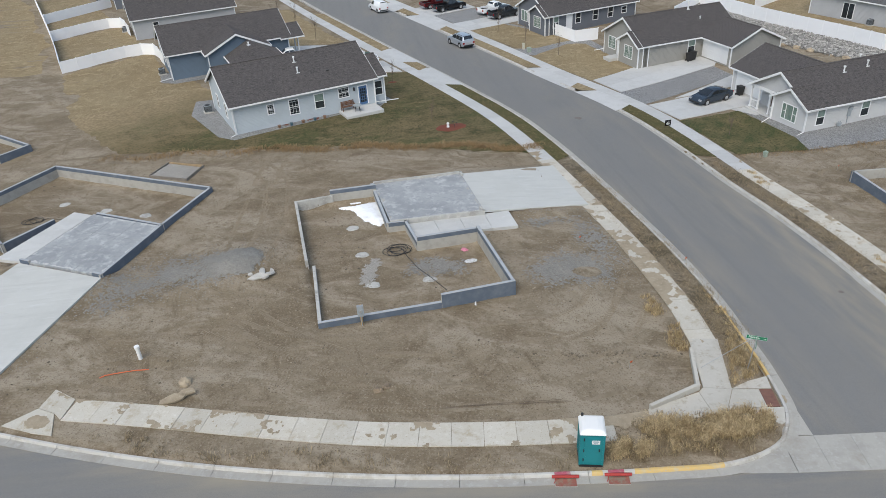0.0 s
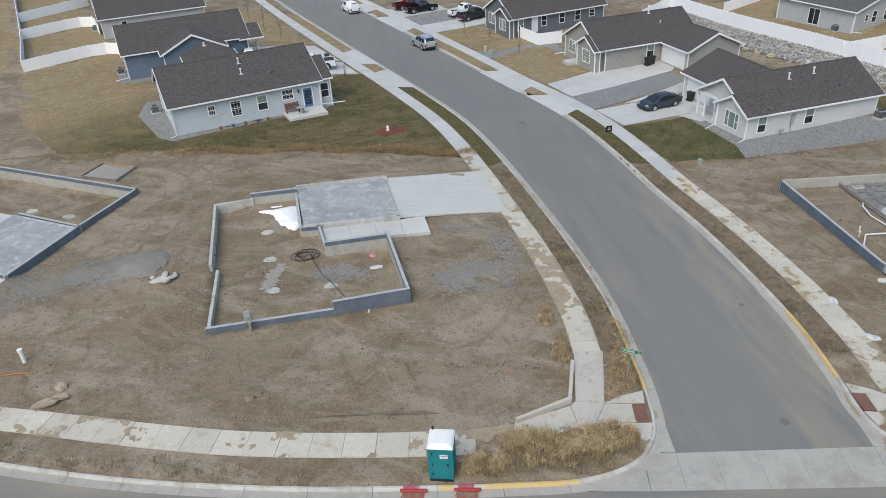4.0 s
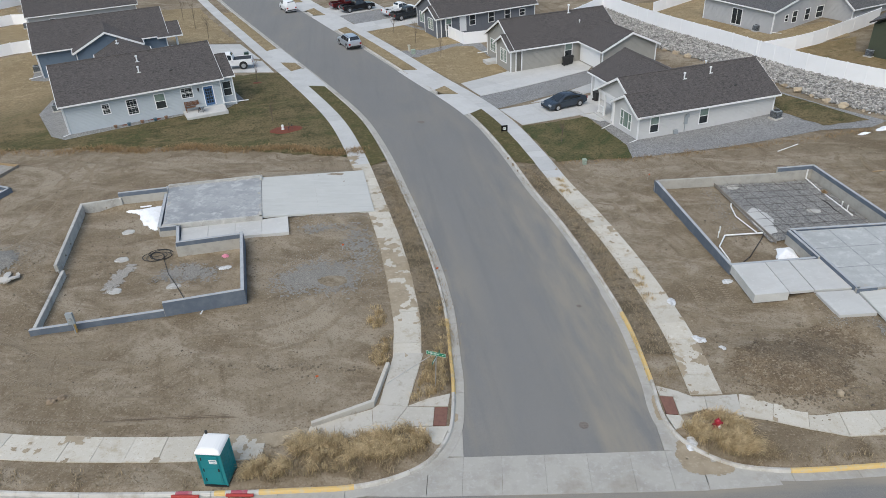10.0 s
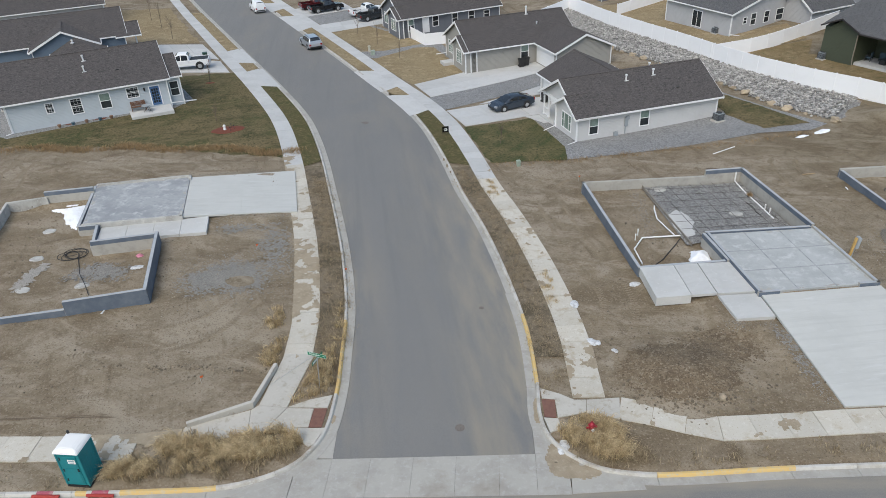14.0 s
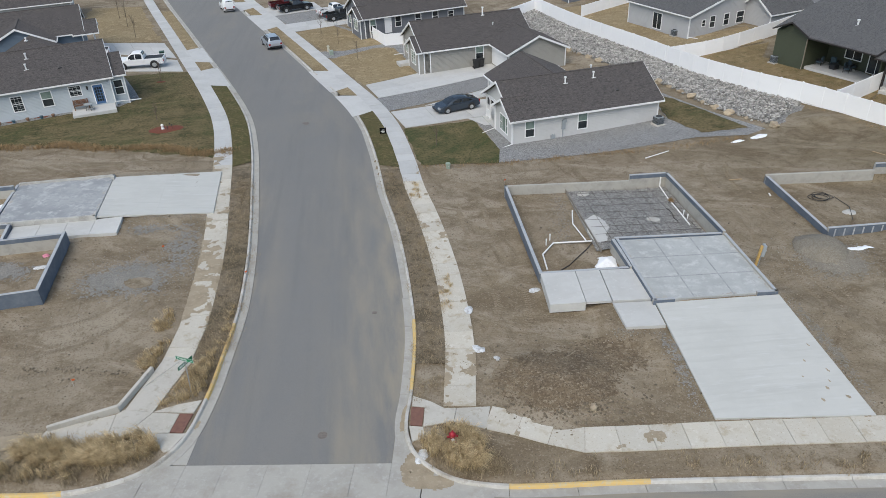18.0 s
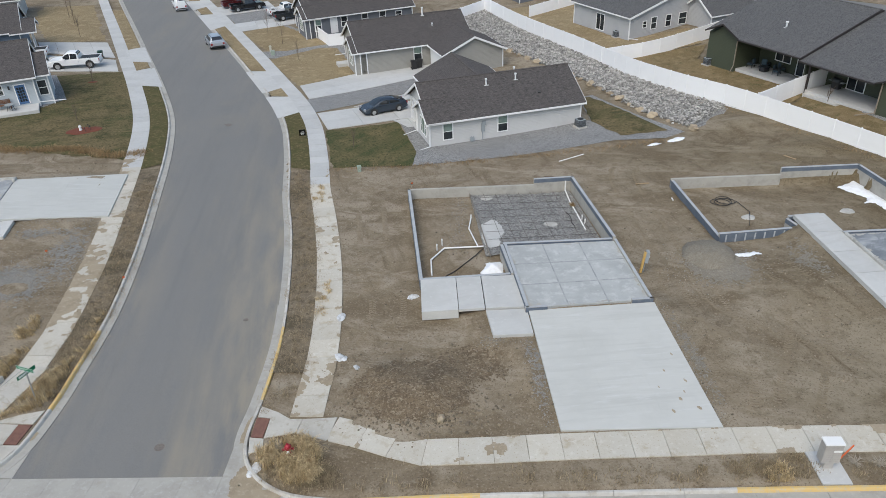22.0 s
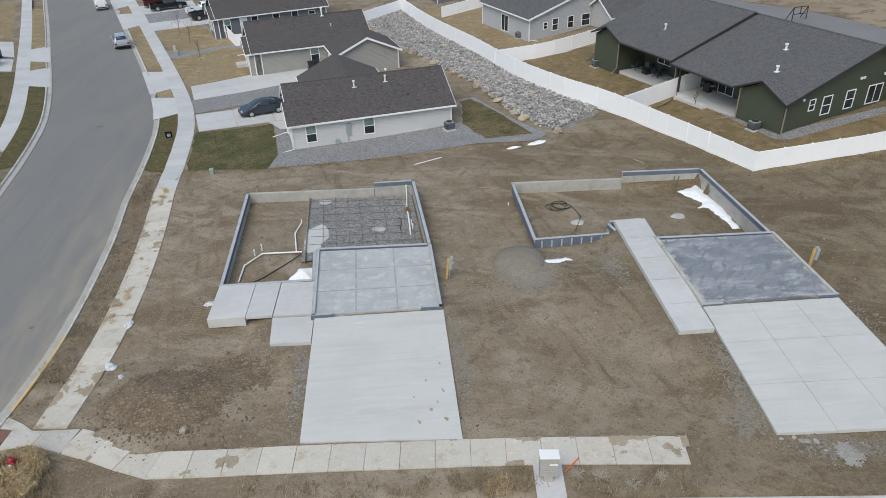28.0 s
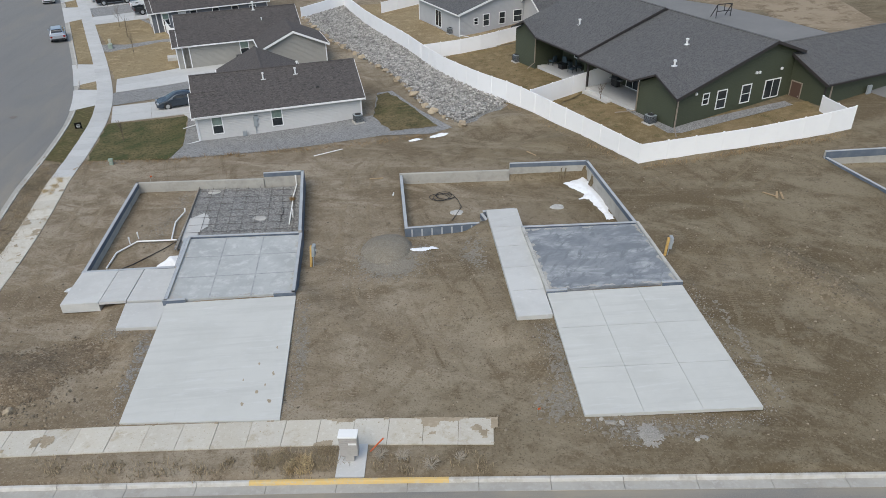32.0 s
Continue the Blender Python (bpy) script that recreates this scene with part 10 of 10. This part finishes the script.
# ---- things round the houses ----
def ac_unit(x, y, yaw, up=0.0, dark=True):
    e = thing("air_conditioner", at(x, y, yaw, up), "dark square air conditioning unit on a pad", "air conditioner", "air conditioners")
    part("pad", box(B(), -0.5, -0.5, -0.15, 0.5, 0.5, 0.08), CURB, e)
    part("casing", box(B(), -0.38, -0.38, 0.08, 0.38, 0.38, 0.8, 0.03), GREYBOX, e)
    for k in range(9):
        z = 0.14 + k * 0.07
        part("louvre", box(B(), -0.395, -0.395, z, 0.395, 0.395, z + 0.035), BLACK, e)
    part("fan_grille", cyl(B(), (0, 0, 0.79), (0, 0, 0.83), 0.3, sides=20), BLACK, e)


for x, y in ((-35.3, 75.5), (-47.2, 92.3), (-63.5, 118.0), (41.0, 70.4), (67.4, 65.2), (56.7, 86.0), (48.6, 100.2), (-79.3, 142.4)):
    ac_unit(x, y, 28, 0.08)


def wheelie_bin(x, y, yaw, mat, label):
    e = thing("wheelie_bin", at(x, y, yaw, 0.06), label, "bin")
    bm = B()
    v = [[bm.verts.new((sx * w, sy * d_, z)) for sx, sy in ((-1, -1), (1, -1), (1, 1), (-1, 1))] for z, w, d_ in ((0.05, 0.24, 0.26), (1.0, 0.3, 0.36))]
    bm.faces.new(v[0]), bm.faces.new(v[1])
    for k in range(4):
        bm.faces.new((v[0][k], v[0][(k + 1) % 4], v[1][(k + 1) % 4], v[1][k]))
    part("body", bm, mat, e)
    part("lid", box(B(), -0.32, -0.4, 1.0, 0.32, 0.38, 1.07, 0.02), mat, e)
    part("handle", cyl(B(), (-0.28, 0.42, 0.97), (0.28, 0.42, 0.97), 0.02), mat, e)
    for sx in (-0.27, 0.27):
        part("wheel", cyl(B(), (sx - 0.03, 0.3, 0.12), (sx + 0.03, 0.3, 0.12), 0.12), BLACK, e)


BIN_GREEN = material("dark_green_plastic", (0.015, 0.05, 0.03), 0.5)
wheelie_bin(22.6, 92.6, 110, BLACK, "black wheelie bin by the garage door")
wheelie_bin(23.2, 93.1, 115, BLACK, "black wheelie bin by the garage door")
wheelie_bin(-19.8, 96.0, 20, BIN_GREEN, "dark green wheelie bin behind the pickup")
wheelie_bin(24.6, 78.6, 20, BLACK, "black wheelie bin by the beige garage")

# bench, table and pots of the light blue house
STAINED = material("red_brown_stained_wood", (0.17, 0.085, 0.05), 0.7, spots=[(0.3, 0.45, 0.7, (0.12, 0.06, 0.036), 4)])
lb = pose(-29.75, 67.75, 0.75, 0, 0, 30.0)
e = thing("bench", lb @ pose(12.2, -0.45, 0.06), "slatted wooden garden bench against the wall", "bench")
for k in range(5):
    part("seat_slat", box(B(), -0.75, -0.22 + k * 0.1, 0.42, 0.75, -0.14 + k * 0.1, 0.45), STAINED, e)
for k in range(4):
    part("back_slat", box(B(), -0.75, 0.26, 0.52 + k * 0.12, 0.75, 0.29, 0.61 + k * 0.12), STAINED, e)
for sx in (-0.7, 0.7):
    part("leg", box(B(), sx - 0.04, -0.24, 0, sx + 0.04, -0.18, 0.62), STAINED, e)
    part("leg", box(B(), sx - 0.04, 0.24, 0, sx + 0.04, 0.31, 1.0), STAINED, e)
    part("arm", box(B(), sx - 0.05, -0.26, 0.62, sx + 0.05, 0.28, 0.66), STAINED, e)
e = thing("patio_table", lb @ pose(12.9, -1.3, 0.06), "small dark metal patio table", "table")
part("tabletop", cyl(B(), (0, 0, 0.66), (0, 0, 0.69), 0.48, sides=20), GREYBOX, e)
for k in range(4):
    a = k * 1.571 + 0.4
    part("leg", cyl(B(), (0.25 * math.cos(a), 0.25 * math.sin(a), 0.66), (0.38 * math.cos(a), 0.38 * math.sin(a), 0), 0.02), BLACK, e)
CLAY = material("brown_clay_pot", (0.22, 0.13, 0.085), 0.8)
POTBLUE = material("glazed_blue_pot", (0.06, 0.12, 0.16), 0.35)
for k, u in enumerate((4.3, 5.6, 6.9, 8.2, 9.3)):
    x, y = -29.75 + 0.866 * u + 0.5 * 0.8, 67.75 + 0.5 * u - 0.866 * 0.8
    e = thing("flower_pot", at(x, y, 0, 0.06), "empty glazed blue flower pot in the gravel" if k in (1, 3) else "empty brown clay flower pot in the gravel", "flower pot", "flower pots")
    part("pot", cyl(B(), (0, 0, 0), (0, 0, 0.26), 0.12, 0.18, 16), POTBLUE if k in (1, 3) else CLAY, e)
    part("rim", cyl(B(), (0, 0, 0.25), (0, 0, 0.29), 0.195, 0.195, 16), POTBLUE if k in (1, 3) else CLAY, e)
for x, y, s in ((-33.6, 77.6, 81), (-33.0, 78.2, 82), (-32.6, 79.4, 83)):
    boulder("sand_bag", x, y, 0.32, PVC, "white plastic sack piled by the wall", s, "sack", 0.6)
# mulch beds
for x, y, rx, ry, s in ((-7.7, 68.4, 1.75, 1.15, 91), (-15.4, 85.1, 0.55, 0.4, 92), (-22.4, 71.6, 0.9, 0.4, 93), (-25.0, 70.0, 0.7, 0.35, 94)):
    patch("mulch_bed", x, y, rx, ry, None, MULCH, "red bark mulch bed in the lawn", "mulch bed", s, 0.07, 0.12, 0.4)
e = thing("garden_ornament", at(-8.0, 68.4, 0, 0.06), "small white garden ornament on the mulch", "ornament")
bm = cyl(B(), (0, 0, 0), (0, 0, 0.25), 0.16, 0.1)
bmesh.ops.create_uvsphere(bm, u_segments=12, v_segments=8, radius=0.15, matrix=Matrix.Translation((0, 0, 0.36)))
part("body", bm, PVC, e)
for x, y in ((-7.3, 68.0), (-7.1, 68.6), (-7.5, 69.0)):
    e = thing("garden_light", at(x, y, 0, 0.05), "small black garden light on a spike", "garden light", "garden lights")
    part("spike", cyl(B(), (0, 0, -0.05), (0, 0, 0.4), 0.015), BLACK, e)
    part("cap", cyl(B(), (0, 0, 0.36), (0, 0, 0.46), 0.08, 0.03), BLACK, e)


def sapling(x, y, h, seed):
    """A bare young tree: stem, limbs and twigs."""
    r = random.Random(seed)
    e = thing("sapling", at(x, y, 0), "bare young tree with thin upright branches", "tree", "saplings")
    part("trunk", cyl(B(), (0, 0, -0.1), (0.04 * h, 0, h * 0.8), 0.04, 0.015, 7), BARK, e)
    for k in range(13):
        bm = B()
        z0 = h * r.uniform(0.28, 0.75)
        a = r.uniform(0, 6.28)
        le = h * r.uniform(0.18, 0.36)
        p = Vector((0.05 * z0, 0, z0))
        q = p + Vector((math.cos(a) * le * 0.55, math.sin(a) * le * 0.55, le))
        cyl(bm, p, q, 0.014, 0.005, 5)
        for _ in range(4):
            s = p.lerp(q, r.uniform(0.35, 0.9))
            b = r.uniform(0, 6.28)
            cyl(bm, s, s + Vector((math.cos(b) * 0.2, math.sin(b) * 0.2, 0.3)) * le * 0.8, 0.007, 0.003, 4)
        part("branch", bm, BARK, e)


for k, (x, y, h_) in enumerate(((-15.4, 85.1, 3.0), (-9.8, 71.1, 2.2), (-29.5, 108.6, 4.2), (-34.2, 115.9, 4.8), (-38.5, 122.0, 4.6), (-1.6, 111.4, 3.6), (2.2, 105.6, 3.2), (6.3, 98.2, 3.0), (19.6, 66.2, 2.2), (64.0, 71.5, 2.0))):
    sapling(x, y, h_, 200 + k)

# patio things of the duplex
dm = pose(69.0, 63.75, 1.66, 0, 0, 28.8)
e = thing("barbecue_grill", dm @ pose(2.4, 10.9, 0.05, 0, 0, 90), "black gas barbecue grill on the covered patio", "grill")
part("cart", box(B(), -0.4, -0.25, 0.1, 0.4, 0.25, 0.75, 0.02), BLACK, e)
bm = cyl(B(), (-0.42, 0, 0.85), (0.42, 0, 0.85), 0.28, sides=20)
part("hood", bm, PAINT_GREY, e)
for sx in (-0.62, 0.62):
    part("side_shelf", box(B(), sx - 0.2, -0.22, 0.76, sx + 0.2, 0.22, 0.8), GREYBOX, e)
part("handle", cyl(B(), (-0.3, -0.32, 0.92), (0.3, -0.32, 0.92), 0.02), STEEL, e)
CUSHION = material("teal_grey_cushion", (0.05, 0.08, 0.1), 0.9)
for x, y, r_ in ((1.9, 21.2, 200), (2.2, 17.9, 20), (3.0, 20.2, 100), (3.2, 18.2, 60)):
    e = thing("patio_chair", dm @ pose(x, y, -0.3, 0, 0, r_), "dark cushioned patio armchair", "chair", "patio chairs")
    part("seat", box(B(), -0.32, -0.3, 0.3, 0.32, 0.3, 0.48, 0.04), CUSHION, e)
    part("backrest", box(B(), -0.32, 0.22, 0.45, 0.32, 0.36, 1.0, 0.05), CUSHION, e)
    for sx in (-0.36, 0.36):
        part("arm", box(B(), sx - 0.03, -0.3, 0.58, sx + 0.03, 0.34, 0.63), BLACK, e)
        for sy in (-0.28, 0.3):
            part("leg", box(B(), sx - 0.025, sy - 0.025, 0, sx + 0.025, sy + 0.025, 0.58), BLACK, e)
e = thing("fire_pit", dm @ pose(2.0, 19.4, -0.3), "low dark square fire table on the patio", "table")
part("base", box(B(), -0.35, -0.35, 0, 0.35, 0.35, 0.45, 0.02), BLACK, e)
part("rim", box(B(), -0.45, -0.45, 0.45, 0.45, 0.45, 0.52, 0.02), PAINT_GREY, e)
e = thing("metal_rack", at(81.8, 95.8, 20, 0.05), "black tubular rack standing on the far road", "rack")
for a, b in (((-1, 0, 0), (-1, 0, 1.6)), ((1, 0, 0), (1, 0, 1.6)), ((-1, 0, 1.6), (1, 0, 1.6)), ((-1, 0, 0.8), (1, 0, 0.8)), ((-1, 1, 0), (-1, 0, 1.6)), ((1, 1, 0), (1, 0, 1.6)), ((0, 0, 0.8), (0, 0, 1.6))):
    part("bar", cyl(B(), a, b, 0.05), BLACK, e)


# pale worn margins and darker joints on the garage slabs
for k, (q, z, m_) in enumerate((([(33.62, 46.0), (34.85, 38.95), (42.0, 39.95), (40.95, 46.75)], 0.72, GUTTER), ([(55.75, 46.6), (56.85, 39.6), (64.3, 40.65), (63.15, 47.4)], 1.42, GUTTER), ([(-13.88, 53.8), (-11.72, 47.12), (-4.55, 48.45), (-6.5, 55.35)], 1.27, GUTTER), ([(-36.5, 50.1), (-38.6, 43.0), (-31.7, 40.8), (-30.05, 47.8)], 1.12, CONC))):
    poly_blot("slab_margin", q, m_, "pale worn margin of the garage slab", "slab margin", 400 + k, z, 0.003, 0, 0.4, 0.5, 0.06, "stuff", 0.12)
JOINT = material("dark_slab_joint", (0.27, 0.28, 0.285), 0.85, spots=[(0.5, 0.4, 0.6, (0.36, 0.37, 0.37), 6)])
for q, z in (([(33.62, 46.0), (34.85, 38.95), (42.0, 39.95), (40.95, 46.75)], 0.724), ([(-36.5, 50.1), (-38.6, 43.0), (-31.7, 40.8), (-30.05, 47.8)], 1.124)):
    c = [Vector((*p_, z)) for p_ in q]
    e = thing("slab_joints", Matrix.Identity(4), "dark tooled joint lines in the garage slab", "joints", kind="structure")
    for k in (1, 2):
        for a, b, d, f, up in ((c[0], c[3], c[1], c[2], 0.0), (c[0], c[1], c[3], c[2], 0.003)):
            p_, q_ = a.lerp(b, k / 3), d.lerp(f, k / 3)
            board("joint", e, p_ + Vector((0, 0, up)), q_ + Vector((0, 0, up)), 0.09, 0.004, JOINT)

walk_end = thing("walk_end_ramp", Matrix.Identity(4), "muddy concrete ramp at the end of the pavement", "ramp", kind="structure")
for poly in ([(-29.25, 29.7), (-27.66, 28.82), (-27.72, 27.25), (-28.3, 27.75), (-29.45, 28.2)], [(-29.47, 28.17), (-28.32, 27.72), (-27.62, 26.1), (-28.7, 26.3), (-30.9, 26.95)]):
    concrete_quad("panel", poly, 0.055, CONC_DIRTY, walk_end, 0.15)
blot("ramp_mud", -29.0, 27.1, 0.75, 0.5, MUD, "dried mud pooled on the ramp", "mud", 351, -0.3, over=0.055, up=0.012, rough=0.5, size=0.8, kind="stuff")

build_ground()
